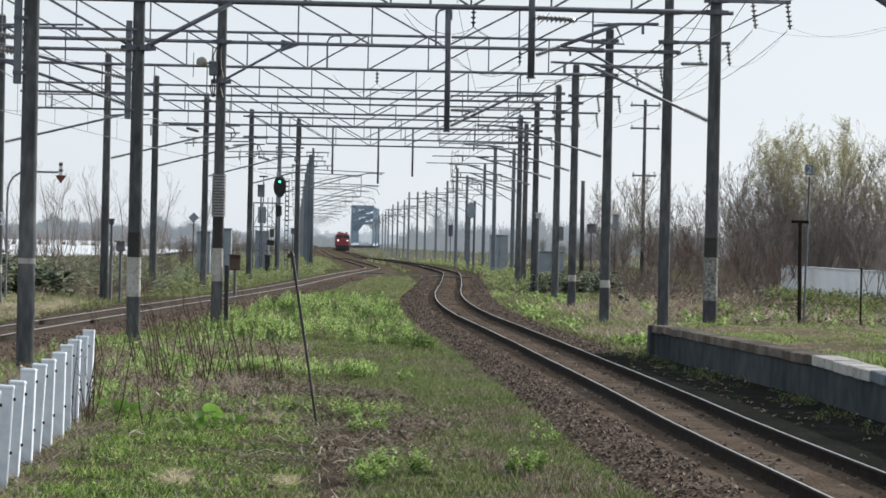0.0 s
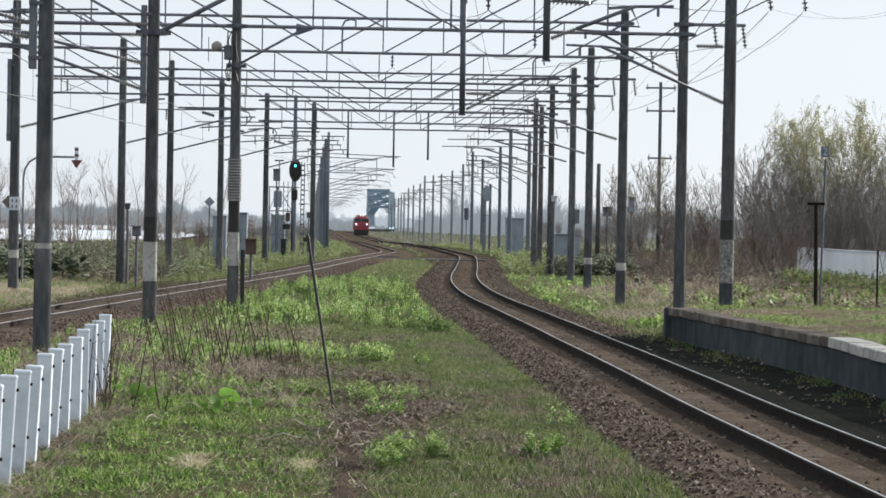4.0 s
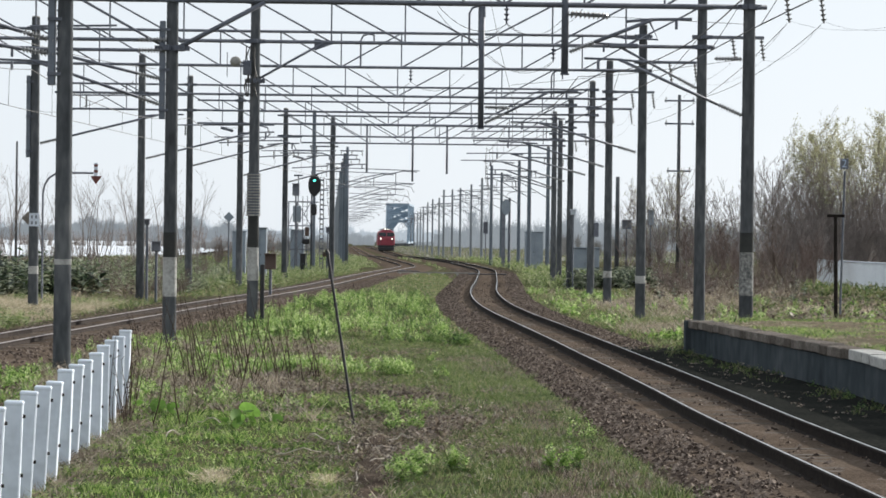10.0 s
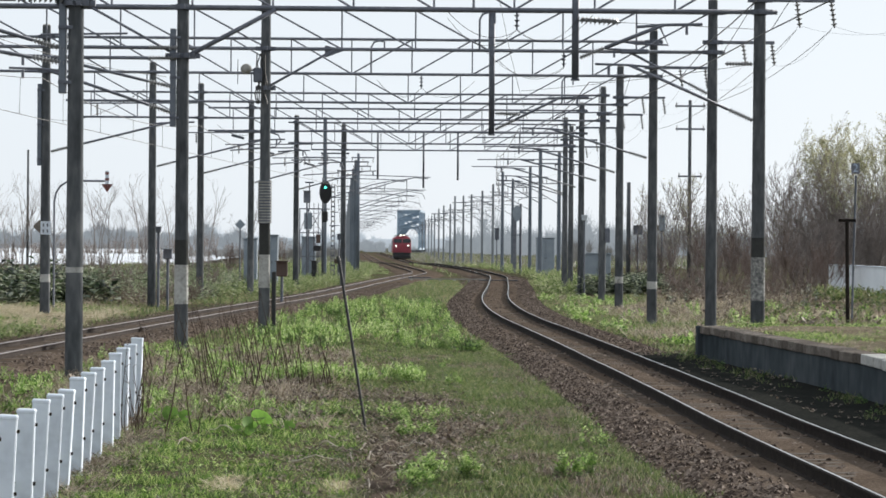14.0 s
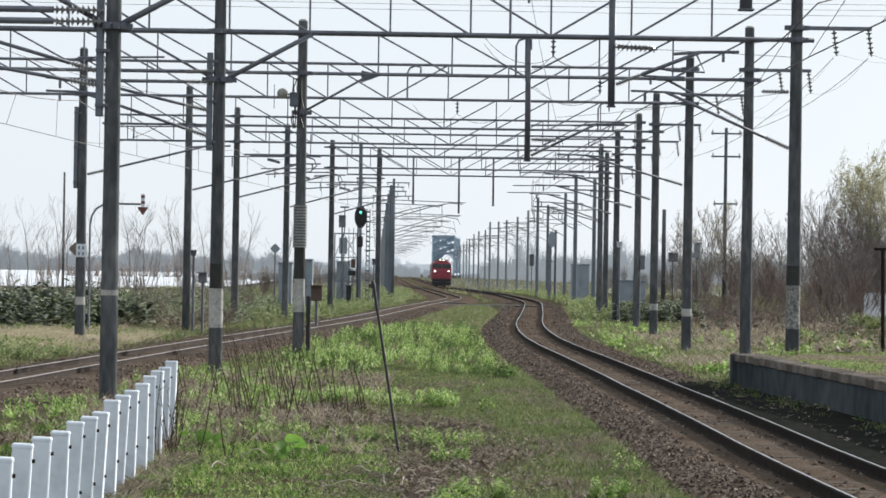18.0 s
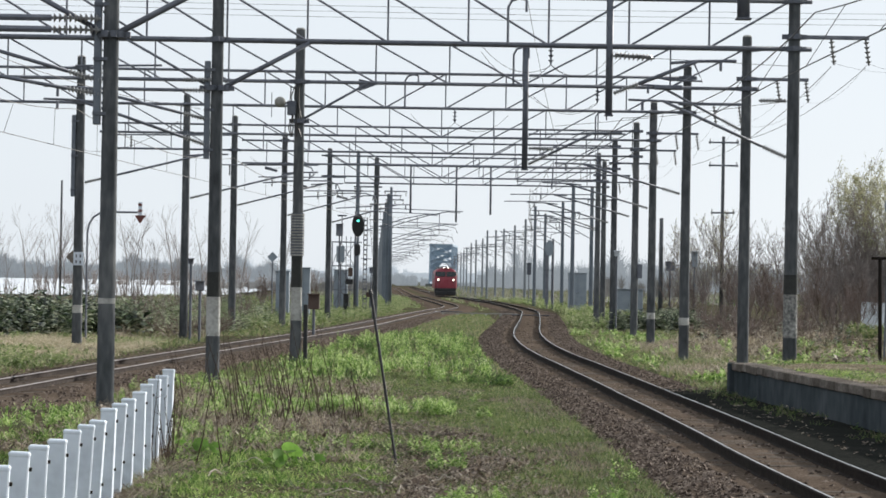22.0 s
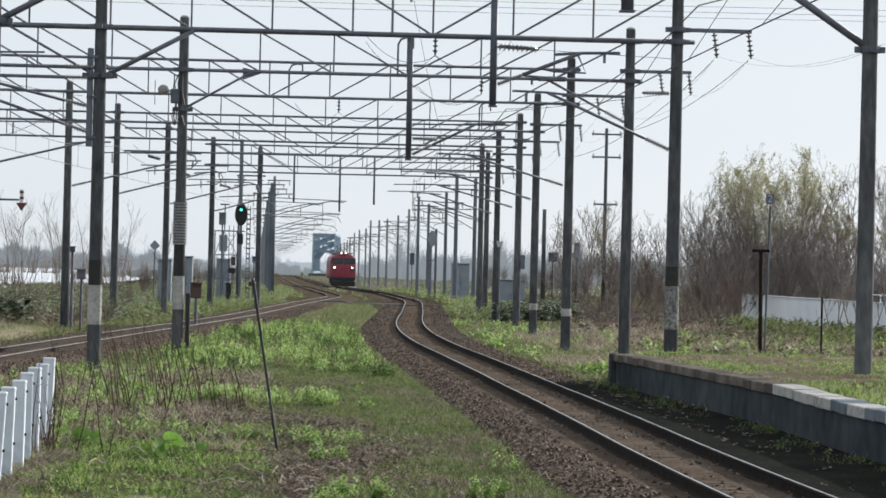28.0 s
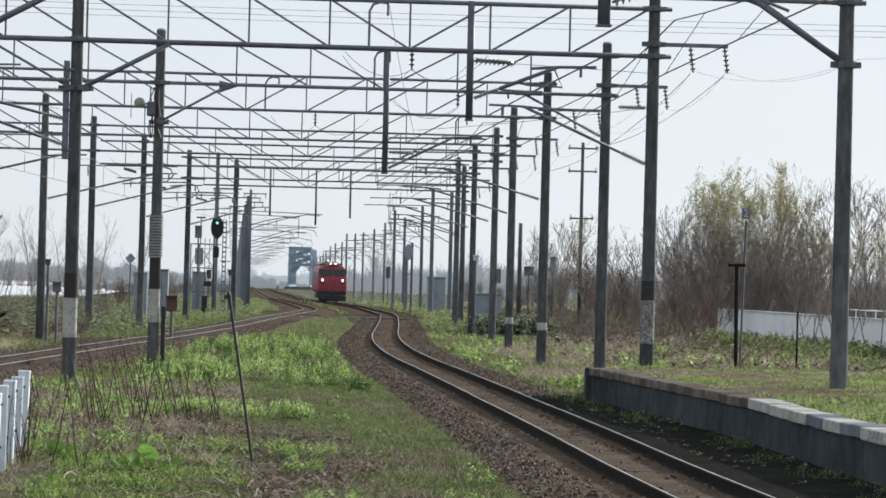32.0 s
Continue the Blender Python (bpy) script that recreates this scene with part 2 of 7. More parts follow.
def add_box(bm, centre, size, bevel=0.0, turn=None):
    m = Matrix.Translation(centre) @ (turn or Matrix()) @ Matrix.Diagonal((*size, 1))
    made = bmesh.ops.create_cube(bm, size=1.0, matrix=m)
    if bevel:
        edges = list({e for v in made["verts"] for e in v.link_edges})
        bmesh.ops.bevel(bm, geom=edges, offset=bevel, segments=1, affect="EDGES", profile=0.5)
    return bm


def box(centre, size, bevel=0.0, turn=None):
    return add_box(bmesh.new(), centre, size, bevel, turn)


def add_tube(bm, a, b, ra, rb=None, sides=8, caps=True):
    a, b = Vector(a), Vector(b)
    d = b - a
    m = Matrix.Translation((a + b) / 2) @ d.to_track_quat("Z", "Y").to_matrix().to_4x4()
    bmesh.ops.create_cone(bm, cap_ends=caps, segments=sides, radius1=ra, radius2=ra if rb is None else rb, depth=d.length, matrix=m)
    return bm


def tube(a, b, ra, rb=None, sides=8, caps=True):
    return add_tube(bmesh.new(), a, b, ra, rb, sides, caps)


def polyline(bm, pts, r, sides=6):
    """A bent bar: one swept tube through the points."""
    pts = [Vector(p) for p in pts]
    rings = []
    up = None
    for i, p in enumerate(pts):
        d = (pts[min(i + 1, len(pts) - 1)] - pts[max(i - 1, 0)]).normalized()
        u = d.orthogonal().normalized() if up is None else (up - d * up.dot(d)).normalized()
        up = u
        v = d.cross(u)
        rings.append([bm.verts.new(p + u * (r * math.cos(6.2832 * k / sides)) + v * (r * math.sin(6.2832 * k / sides))) for k in range(sides)])
    for a, b in zip(rings, rings[1:]):
        for k in range(sides):
            bm.faces.new((a[k], a[(k + 1) % sides], b[(k + 1) % sides], b[k]))
    bm.faces.new(rings[0][::-1])
    bm.faces.new(rings[-1])
    return bm


def smoothstep(a, b, x):
    t = min(1.0, max(0.0, (x - a) / (b - a)))
    return t * t * (3 - 2 * t)


def curve_at(pts, y):
    """Smooth (Catmull-Rom) x over y through plan points (x, y)."""
    if y <= pts[0][1]:
        (x0, y0), (x1, y1) = pts[0], pts[1]
        return x0 + (x1 - x0) * (y - y0) / (y1 - y0)
    if y >= pts[-1][1]:
        (x0, y0), (x1, y1) = pts[-2], pts[-1]
        return x1 + (x1 - x0) * (y - y1) / (y1 - y0)
    for i in range(len(pts) - 1):
        if pts[i][1] <= y <= pts[i + 1][1]:
            p0, p1, p2, p3 = pts[max(0, i - 1)], pts[i], pts[i + 1], pts[min(len(pts) - 1, i + 2)]
            h = p2[1] - p1[1]
            m1 = (p2[0] - p0[0]) / max(1e-6, p2[1] - p0[1])
            m2 = (p3[0] - p1[0]) / max(1e-6, p3[1] - p1[1])
            t = (y - p1[1]) / h
            return ((2 * t**3 - 3 * t**2 + 1) * p1[0] + (t**3 - 2 * t**2 + t) * h * m1
                    + (-2 * t**3 + 3 * t**2) * p2[0] + (t**3 - t**2) * h * m2)


def sheet(name, verts, faces, material, smooth=False):
    me = bpy.data.meshes.new(name)
    me.from_pydata(verts, [], faces)
    me.materials.append(material)
    if smooth:
        me.shade_smooth()
    return new(name, me)


# ---- plan ----
RAIL_TOP = 0.21
RIGHT_LINE = [(5.7, -30), (5.4, 0), (5.06, 22), (4.93, 27), (4.81, 31), (4.69, 36), (4.62, 41.5), (4.48, 49.5), (4.37, 54.3), (4.25, 61), (4.05, 70), (3.91, 76), (3.71, 84), (3.61, 96), (3.77, 110),
              (4.21, 125), (4.93, 143), (5.75, 165), (6.7, 193), (6.83, 208), (6.5, 230), (5.9, 262), (4.7, 289), (4.1, 302), (2.2, 371), (0.65, 431), (-0.6, 491), (-2.2, 561), (-3.5, 621), (-8.0, 820)]
LEFT_LINE = [(-14.5, -10), (-12.0, 18), (-9.95, 40), (-9.0, 52), (-8.5, 60), (-8.1, 66), (-7.7, 72), (-7.35, 77), (-6.95, 82.5), (-6.55, 88), (-5.98, 95.5), (-5.12, 106), (-4.3, 117), (-3.5, 129), (-2.5, 149), (-1.4, 171), (-0.4, 188),
             (0.45, 202), (1.2, 218), (1.0, 237), (0.1, 265), (-0.9, 295), (-2.9, 371), (-4.4, 431), (-8.6, 621), (-13.0, 820)]
PLATFORM_EDGE = [(7.75, -20), (7.65, 20), (7.58, 34), (7.5, 38), (7.42, 45), (7.0, 52), (6.55, 59.6)]
PLATFORM_TOP = 0.75


def dip(y):
    """The line falls gently away beyond the throat."""
    return -0.5 * smoothstep(300, 430, y)


def ground_z(x, y):
    z = dip(y)
    edge = curve_at(PLATFORM_EDGE, min(y, 59.6))
    bank = smoothstep(edge + 0.75, edge + 1.3, x) * (1 - smoothstep(59.0, 76.0, y))
    z += (PLATFORM_TOP - 0.03) * bank
    z += 0.2 * smoothstep(8, 11, x) * smoothstep(59, 76, y) * (1 - smoothstep(180, 260, y))
    z += 0.2 * smoothstep(-10, -13, x) * smoothstep(50, 80, y) * (1 - smoothstep(180, 260, y))
    return z


def lumps(x, y):
    return 0.05 * noise.noise((x * 0.5, y * 0.35, 3.1)) + 0.03 * noise.noise((x * 1.7, y * 1.3, 8.0))


# ---- ground ----
def build_ground():
    ys = [-60, -30, -12] + [i * 0.6 for i in range(-2, 130)] + [78 + i * 2.0 for i in range(0, 60)] + [198 + i * 6.0 for i in range(1, 80)] + [680 + 60 * i for i in range(1, 12)] + [1600, 2200, 3200, 4600]
    xs = [-2500, -900, -400, -200, -110, -70, -45] + [-32 + i * 1.5 for i in range(13)] + [-12.5 + i * 0.55 for i in range(60)] + [20.5 + i * 1.5 for i in range(12)] + [45, 70, 110, 200, 400, 900, 2500]
    verts, faces = [], []
    for y in ys:
        for x in xs:
            near = 1 if y < 260 and abs(x) < 30 else 0
            bed = min(abs(x - curve_at(RIGHT_LINE, y)), abs(x - curve_at(LEFT_LINE, y)))
            flat = smoothstep(1.6, 2.8, bed)
            verts.append((x, y, ground_z(x, y) + near * flat * lumps(x, y) - 0.12 * (1 - smoothstep(1.4, 2.2, bed))))
    w = len(xs)
    for j in range(len(ys) - 1):
        for i in range(w - 1):
            a = j * w + i
            faces.append((a, a + 1, a + 1 + w, a + w))
    tagged(sheet("ground", verts, faces, GROUND, True), "flat grassy ground with patches of bare brown soil", "ground", kind="structure")


build_ground()


# ---- tracks ----
def offset_line(line, y, off):
    x = curve_at(line, y)
    s = (curve_at(line, y + 1.0) - curve_at(line, y - 1.0)) / 2
    n = math.hypot(1, s)
    return x + off / n, y - off * s / n


RAIL_PROFILE = [(-0.07, -0.175), (0.07, -0.175), (0.055, -0.152), (0.012, -0.138), (0.012, -0.048), (0.036, -0.034), (0.036, -0.01), (0.014, 0.0), (-0.014, 0.0), (-0.036, -0.01), (-0.036, -0.034), (-0.012, -0.048), (-0.012, -0.138), (-0.055, -0.152)]


def rail(line, off, ys, parent, side_mat, head, bright):
    verts, faces, shiny = [], [], []
    k = len(RAIL_PROFILE)
    for y in ys:
        for px, pz in RAIL_PROFILE:
            x, yy = offset_line(line, y, off + px)
            verts.append((x, yy, RAIL_TOP + dip(y) + pz))
    for j in range(len(ys) - 1):
        for i in range(k):
            a, b = j * k + i, j * k + (i + 1) % k
            faces.append((a, b, b + k, a + k))
            shiny.append(1 if i in bright else 0)
    me = bpy.data.meshes.new("rail")
    me.from_pydata(verts, [], faces)
    me.materials.append(side_mat)
    me.materials.append(head)
    me.polygons.foreach_set("material_index", shiny)
    ob = new("rail", me)
    ob.parent = parent
    return ob


BED = [(-2.25, -0.13), (-1.95, 0.0), (-1.5, 0.06), (-1.0, 0.14), (-0.5, 0.14), (0.0, 0.14), (0.5, 0.14), (1.0, 0.14), (1.5, 0.06), (1.95, 0.0), (2.25, -0.13)]


def track(name, line, y0, y1, label, fill, side_mat, head, bright):
    root = thing(name, label, "railway track", kind="structure")
    ys = [y0 + i * 1.5 for i in range(int((min(y1, 330) - y0) / 1.5) + 1)] + ([330 + 8 * i for i in range(1, int((y1 - 330) / 8) + 1)] if y1 > 330 else [])
    # ballast bed with sloping shoulders
    verts, faces = [], []
    prof = [(o, min(z, fill)) for o, z in BED]
    by = [y0 + i * 0.5 for i in range(int((110 - y0) / 0.5))] + [y for y in ys if y > 110]
    for y in by:
        for off, z in prof:
            x, yy = offset_line(line, y, off)
            verts.append((x, yy, z + dip(y) + (0.018 * noise.noise((x * 3, yy * 3, 1.0)) if y < 110 else 0)))
    k = len(prof)
    for j in range(len(by) - 1):
        for i in range(k - 1):
            a = j * k + i
            faces.append((a, a + 1, a + 1 + k, a + k))
    bed = sheet("ballast_bed", verts, faces, BALLAST, True)
    bed.parent = root
    for off in (-0.575, 0.575):
        rail(line, off, ys, root, side_mat, head, bright)
    return root


right_track = track("track_main", RIGHT_LINE, -20.0, 810.0, "single railway track with polished rails on brown ballast", 0.054, RUST, RAILHEAD, (7,))
left_track = track("track_side", LEFT_LINE, -5.0, 810.0, "railway track with worn rails curving through brown ballast", 0.09, PALE_RUST, WORN_HEAD, (6, 7))


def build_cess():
    """Gravel between near track and platform wall; the wall's shadow is in its colour."""
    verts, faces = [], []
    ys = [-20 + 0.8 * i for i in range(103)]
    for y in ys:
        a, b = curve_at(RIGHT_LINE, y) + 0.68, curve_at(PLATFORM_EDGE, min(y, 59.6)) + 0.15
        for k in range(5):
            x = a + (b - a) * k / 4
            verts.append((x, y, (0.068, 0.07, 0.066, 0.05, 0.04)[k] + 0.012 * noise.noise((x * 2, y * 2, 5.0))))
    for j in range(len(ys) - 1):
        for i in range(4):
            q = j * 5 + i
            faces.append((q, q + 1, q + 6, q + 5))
    tagged(sheet("cess", verts, faces, CESS, True), "gravel strip between the track and the platform wall, wall shade in its colour", "gravel", kind="structure")


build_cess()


# ---- poles and gantries ----
POLE_TOP = 9.35


def pole_part(parent, x, y, z0, z1=POLE_TOP, r0=0.165, r1=0.13, material=None, bands=()):
    ob = part("pole", tube((x, y, z0 - 0.3), (x, y, z1), r0, r1, 14, False), material or CONCRETE, parent, smooth=True)
    part("cap", tube((x, y, z1), (x, y, z1 + 0.05), r1 * 1.02, r1 * 0.7, 14), CONCRETE_PALE, ob)
    for lo, hi, m in bands:
        f = lambda z: r0 + (r1 - r0) * (z - z0 + 0.3) / (z1 - z0 + 0.3) + 0.004
        part("painted_band", tube((x, y, lo), (x, y, hi), f(lo), f(hi), 14, False), m, ob, {BAND: "white painted band", PEELED: "peeled white painted band"}.get(m, "dark painted band"), smooth=True)
    return ob


def collar(parent, x, y, z, r=0.19, w=0.12):
    b = bmesh.new()
    add_tube(b, (x, y, z - w / 2), (x, y, z + w / 2), r, r, 12)
    add_box(b, (x, y - r - 0.03, z), (0.1, 0.08, w))
    add_box(b, (x + r + 0.04, y, z), (0.1, 0.1, w * 0.9))
    add_box(b, (x - r - 0.04, y, z), (0.1, 0.1, w * 0.9))
    part("clamp", b, DARK_STEEL, parent)


def gantry(y, x_left, x_right, poles, top, bottom, panel, phase, turn_x, chord, thin, label):
    """One truss beam across the tracks on its concrete poles. poles: x, ground, bands."""
    root = thing("catenary_gantry", label, "gantry", "gantries over the tracks", at=(0, y, 0))
    for x, z0, bands in poles:
        pole_part(root, x, 0, z0, bands=bands)
        for z in (top, bottom):
            collar(root, x, 0, z)
    part("top_chord", tube((x_left, 0, top), (x_right, 0, top), chord, None, 10), STEEL, root, smooth=True)
    part("bottom_chord", tube((x_left, 0, bottom), (x_right, 0, bottom), chord, None, 10), STEEL, root, smooth=True)
    n0, n1 = math.ceil((x_left - phase) / panel), math.floor((x_right - phase) / panel)
    for i in range(n0, n1 + 1):
        x = phase + i * panel
        part("truss_post", tube((x, 0, bottom), (x, 0, top), thin, None, 6), STEEL, root)
        if i < n1:
            a, b = (top, bottom) if x + panel / 2 < turn_x else (bottom, top)
            part("truss_diagonal", tube((x, 0, a), (x + panel, 0, b), thin, None, 6), STEEL, root)
    return root


def knee(root, x, z_low, x_top, z_top, r=0.07, gusset=True):
    part("knee_brace", tube((x, -0.02, z_low), (x_top, -0.02, z_top), r, None, 8), STEEL, root, smooth=True)
    collar(root, x, 0, z_low)
    if not gusset:
        return
    b = bmesh.new()
    s = 1 if x_top > x else -1
    vs = [b.verts.new(p) for p in ((x_top - 0.25 * s, -0.03, z_top - 0.22), (x_top + 0.35 * s, -0.03, z_top), (x_top - 0.25 * s, -0.03, z_top + 0.12))]
    f = b.faces.new(vs)
    ex = bmesh.ops.extrude_face_region(b, geom=[f])
    bmesh.ops.translate(b, verts=[v for v in ex["geom"] if isinstance(v, bmesh.types.BMVert)], vec=(0, 0.04, 0))
    part("gusset_plate", b, STEEL, root)


def insulator(bm, a, b, r=0.065, n=9):
    a, b = Vector(a), Vector(b)
    add_tube(bm, a, b, 0.025, None, 6)
    for i in range(n):
        c = a.lerp(b, (i + 0.7) / (n + 0.4))
        d = (b - a).normalized() * 0.02
        add_tube(bm, c - d, c + d, r, r * 0.45, 10)
    return bm


def drop_tube(root, x, z_top, z_low, r=0.085):
    ob = part("drop_post", tube((x, 0, z_top), (x, 0, z_low), r, None, 10), DARK_STEEL, root, smooth=True)
    part("end_plate", box((x, 0, z_low), (r * 2.3, r * 2.3, 0.03)), DARK_STEEL, ob)
    return ob


def cantilever(root, x0, z0, x1, z1, reach, r=0.035, tail=0.6, y=-0.05):
    """A hinged arm: an insulator at its foot, a rising strut, and a level tube at its head that holds the wires."""
    a, b = Vector((x0, y, z0)), Vector((x1, y, z1))
    k = a.lerp(b, min(0.4, 0.62 / (b - a).length))
    s = 1 if x1 > x0 else -1
    strut = part("bracket_strut", tube(k, b, r, None, 8), STEEL, root, smooth=True)
    part("insulator", insulator(bmesh.new(), a, k), PORCELAIN, root, "ribbed grey porcelain insulator")
    bm = polyline(bmesh.new(), [(x1 - s * tail, y, z1 - 0.05), (x1, y, z1), (x1 + s * reach, y, z1 + 0.02)], r * 0.8)
    add_box(bm, (x1 + s * reach * 0.6, y, z1 - 0.12), (0.06, 0.06, 0.2))
    part("registration_arm", bm, STEEL, root)
    return strut


WIDE = "steel truss beam over the tracks on concrete poles"
g_a = gantry(49.6, -11.5, 10.4, [(-6.02, 0, [(1.93, 2.03, BAND)]), (10.05, 0.72, [])], 9.0, 7.9, 1.95, 0.3, 2.6, 0.055, 0.026, WIDE)
g_b = gantry(62.4, -13.5, 8.55, [(-5.12, -0.1, [(1.08, 1.98, BAND), (1.98, 2.55, BAND_DARK)]), (8.15, 0.7, [(1.25, 2.25, PEELED), (2.25, 2.7, BAND_DARK)])], 9.0, 7.9, 1.85, 0.64, 2.6, 0.055, 0.026, WIDE)
g_c = gantry(75.5, -15.5, 8.9, [(-3.89, 0, [(1.25, 2.17, BAND), (2.17, 3.05, BAND_DARK)]), (8.55, 0.2, [])], 9.0, 7.9, 2.05, 0.27, 2.6, 0.05, 0.025, WIDE)
g_d = gantry(86.4, -17.5, 8.2, [(-11.42, 0.15, [(1.2, 1.45, BAND)]), (7.9, 0.1, [(1.12, 1.36, BAND)])], 9.0, 7.9, 1.92, 0.2, -2.4, 0.045, 0.024, WIDE)
g_e = gantry(104.0, -13.0, 8.55, [(-9.67, 0, []), (8.24, 0, [(1.05, 1.3, BAND)])], 9.0, 7.9, 2.0, 0.1, 0.4, 0.045, 0.024, WIDE)
g_f = gantry(117.6, -14.5, 8.8, [(-8.85, 0, []), (8.58, 0, [])], 9.0, 7.9, 2.0, 0.4, 0.4, 0.045, 0.024, WIDE)
g_g = gantry(131.0, -9.5, 8.8, [(-7.42, 0, []), (8.53, 0, [])], 9.0, 7.9, 2.0, -0.3, 0.4, 0.045, 0.024, WIDE)
g_h = gantry(146.3, -6.3, 9.2, [(-5.85, 0, []), (8.65, 0, [])], 9.0, 7.9, 2.0, 0.2, 0.4, 0.045, 0.024, WIDE)
g_i = gantry(156.6, -5.4, 9.9, [(-3.55, 0, []), (9.6, 0, [])], 9.0, 7.9, 2.0, 0.6, 0.4, 0.045, 0.024, WIDE)

knee(g_a, -5.95, 6.85, -4.02, 7.9, 0.06, False)
knee(g_a, -6.1, 6.85, -8.05, 7.9, 0.05, False)
knee(g_a, 10.05, 6.74, 8.24, 7.96)
knee(g_b, -5.0, 6.78, -3.0, 7.86, 0.055, False)
knee(g_b, -5.24, 6.78, -7.2, 7.86, 0.03, False)
knee(g_c, -3.89, 6.8, -2.0, 7.88, 0.034)
drop_tube(g_a, 5.54, 9.0, 7.33, 0.12)
part("insulator", insulator(bmesh.new(), (5.68, -0.05, 7.76), (6.75, -0.05, 8.17), 0.12, 9), PORCELAIN, g_a, "large pale ribbed porcelain insulator")
part("chord_sleeve", box((7.8, -0.02, 7.98), (1.1, 0.16, 0.13), 0.02), STEEL, g_a)
part("side_arm", tube((8.24, -0.06, 7.96), (8.96, -0.06, 7.7), 0.03, None, 8), STEEL, g_a)
part("stay_loop", polyline(bmesh.new(), [(5.85, -0.05, 7.52), (6.04, -0.05, 7.12), (5.3, -0.05, 7.14), (4.95, -0.05, 7.2)], 0.025), STEEL, g_b)
part("insulator", insulator(bmesh.new(), (3.98, -0.05, 7.67), (4.94, -0.05, 7.63), 0.09, 9), PORCELAIN, g_b)
part("tie_wire", tube((4.94, -0.05, 7.63), (8.1, -0.05, 7.5), 0.006, None, 4), WIRE, g_b)
part("terminal_box", box((6.36, -0.1, 7.9), (0.8, 0.2, 0.13), 0.03), STEEL, g_c)
drop_tube(g_b, 3.9, 9.05, 6.3)
drop_tube(g_c, 2.4, 9.05, 5.55)
for gx, gz in ((-1.57, 6.25), (1.07, 5.75), (3.05, 6.2)):
    drop_tube(g_i, gx, 9.0, gz, 0.06)
cantilever(g_b, 8.0, 5.4, 5.15, 6.65, 0.8)
cantilever(g_c, 8.4, 6.75, 6.1, 7.95, 0.5)
cantilever(g_b, 4.0, 6.81, 5.92, 7.58, 0.9, 0.045)
cantilever(g_c, 2.5, 5.7, 4.3, 6.6, 0.8)
for g, x0, xm in ((g_d, 7.7, 4.6), (g_e, 8.05, 4.9), (g_f, 8.3, 5.0), (g_g, 8.25, 5.2), (g_h, 8.5, 6.0), (g_i, 9.45, 6.2)):
    cantilever(g, x0, 5.3, xm, 6.2, 0.9)
for g, x0, z0, xm, zm in ((g_a, -6.2, 6.0, -8.9, 6.75), (g_a, -6.2, 5.75, -8.9, 6.2), (g_b, -5.3, 6.05, -8.3, 6.75), (g_b, -5.3, 5.45, -8.3, 6.45), (g_d, -11.25, 5.35, -7.5, 6.3),
                        (g_e, -9.5, 5.4, -5.4, 6.45), (g_f, -8.7, 5.5, -4.9, 6.5), (g_g, -7.25, 5.4, -3.6, 6.4), (g_h, -5.7, 5.4, -2.2, 6.4)):
    cantilever(g, x0, z0, xm, zm, 0.8)
for z in (6.72, 6.96):
    part("stay_tube", tube((-8.2, -0.1, z), (-5.9, -0.1, z), 0.04, None, 8), STEEL, g_b)
    part("insulator", insulator(bmesh.new(), (-5.9, -0.1, z), (-5.25, -0.1, z)), PORCELAIN, g_b)
for z in (6.92, 7.13):
    part("stay_tube", tube((-9.5, -0.15, z), (-7.1, -0.15, z), 0.06, None, 8), STEEL, g_a)
    part("insulator", insulator(bmesh.new(), (-7.1, -0.15, z), (-6.2, -0.15, z), 0.09), PORCELAIN, g_a)
# steel channels up the sides of the first poles
for g, x, lo, hi in ((g_a, -6.26, 5.2, 7.6), (g_b, -5.34, 5.15, 7.4), (g_d, -11.62, 4.9, 7.5)):
    ch = part("side_channel", box((x, 0, (lo + hi) / 2), (0.13, 0.2, hi - lo), 0.01), BLUE_STEEL, g)
    for z in (lo + 0.2, (lo + hi) / 2, hi - 0.2):
        part("strap", box((x + 0.08, 0, z), (0.3, 0.26, 0.06)), DARK_STEEL, ch)
# crossarms with hanging insulators outside the right-hand poles
for g, x in ((g_b, 8.15), (g_c, 8.55), (g_d, 7.9), (g_e, 8.24), (g_f, 8.58), (g_g, 8.53), (g_h, 8.65), (g_i, 9.6)):
    arm = part("crossarm", box((x + 0.75, 0, 8.18), (1.95, 0.09, 0.09), 0.01), STEEL, g)
    collar(g, x, 0, 8.18)
    for dx in (0.85, 1.65):
        part("insulator", insulator(bmesh.new(), (x + dx, 0, 8.14), (x + dx + 0.08, 0, 7.55), 0.075, 5), PORCELAIN, arm)
# goose-neck wire holders on the beams
for g, x, z in ((g_b, 1.55, 7.9), (g_c, 2.05, 7.9), (g_d, -1.1, 7.9), (g_e, 6.0, 7.9)):
    part("goose_neck", polyline(bmesh.new(), [(x, -0.06, z), (x, -0.06, z + 0.85), (x + 0.08, -0.06, z + 1.0), (x + 0.25, -0.06, z + 1.06), (x + 0.42, -0.06, z + 1.02), (x + 0.42, -0.06, z + 0.75)], 0.03), STEEL, g)
for g, x in ((g_b, 2.55), (g_c, 4.4), (g_d, 0.5)):
    part("insulator", insulator(bmesh.new(), (x, 0, 7.85), (x, 0, 7.45), 0.07, 3), DARK_STEEL, g)
# fittings on the third pole: spiral cable guard, floodlight, cable bundle, trunking
guard = part("ribbed_guard", tube((-3.89, 0, 3.04), (-3.89, 0, 4.24), 0.186, 0.183, 14), DARK_STEEL, g_c, "pale ribbed cable guard")
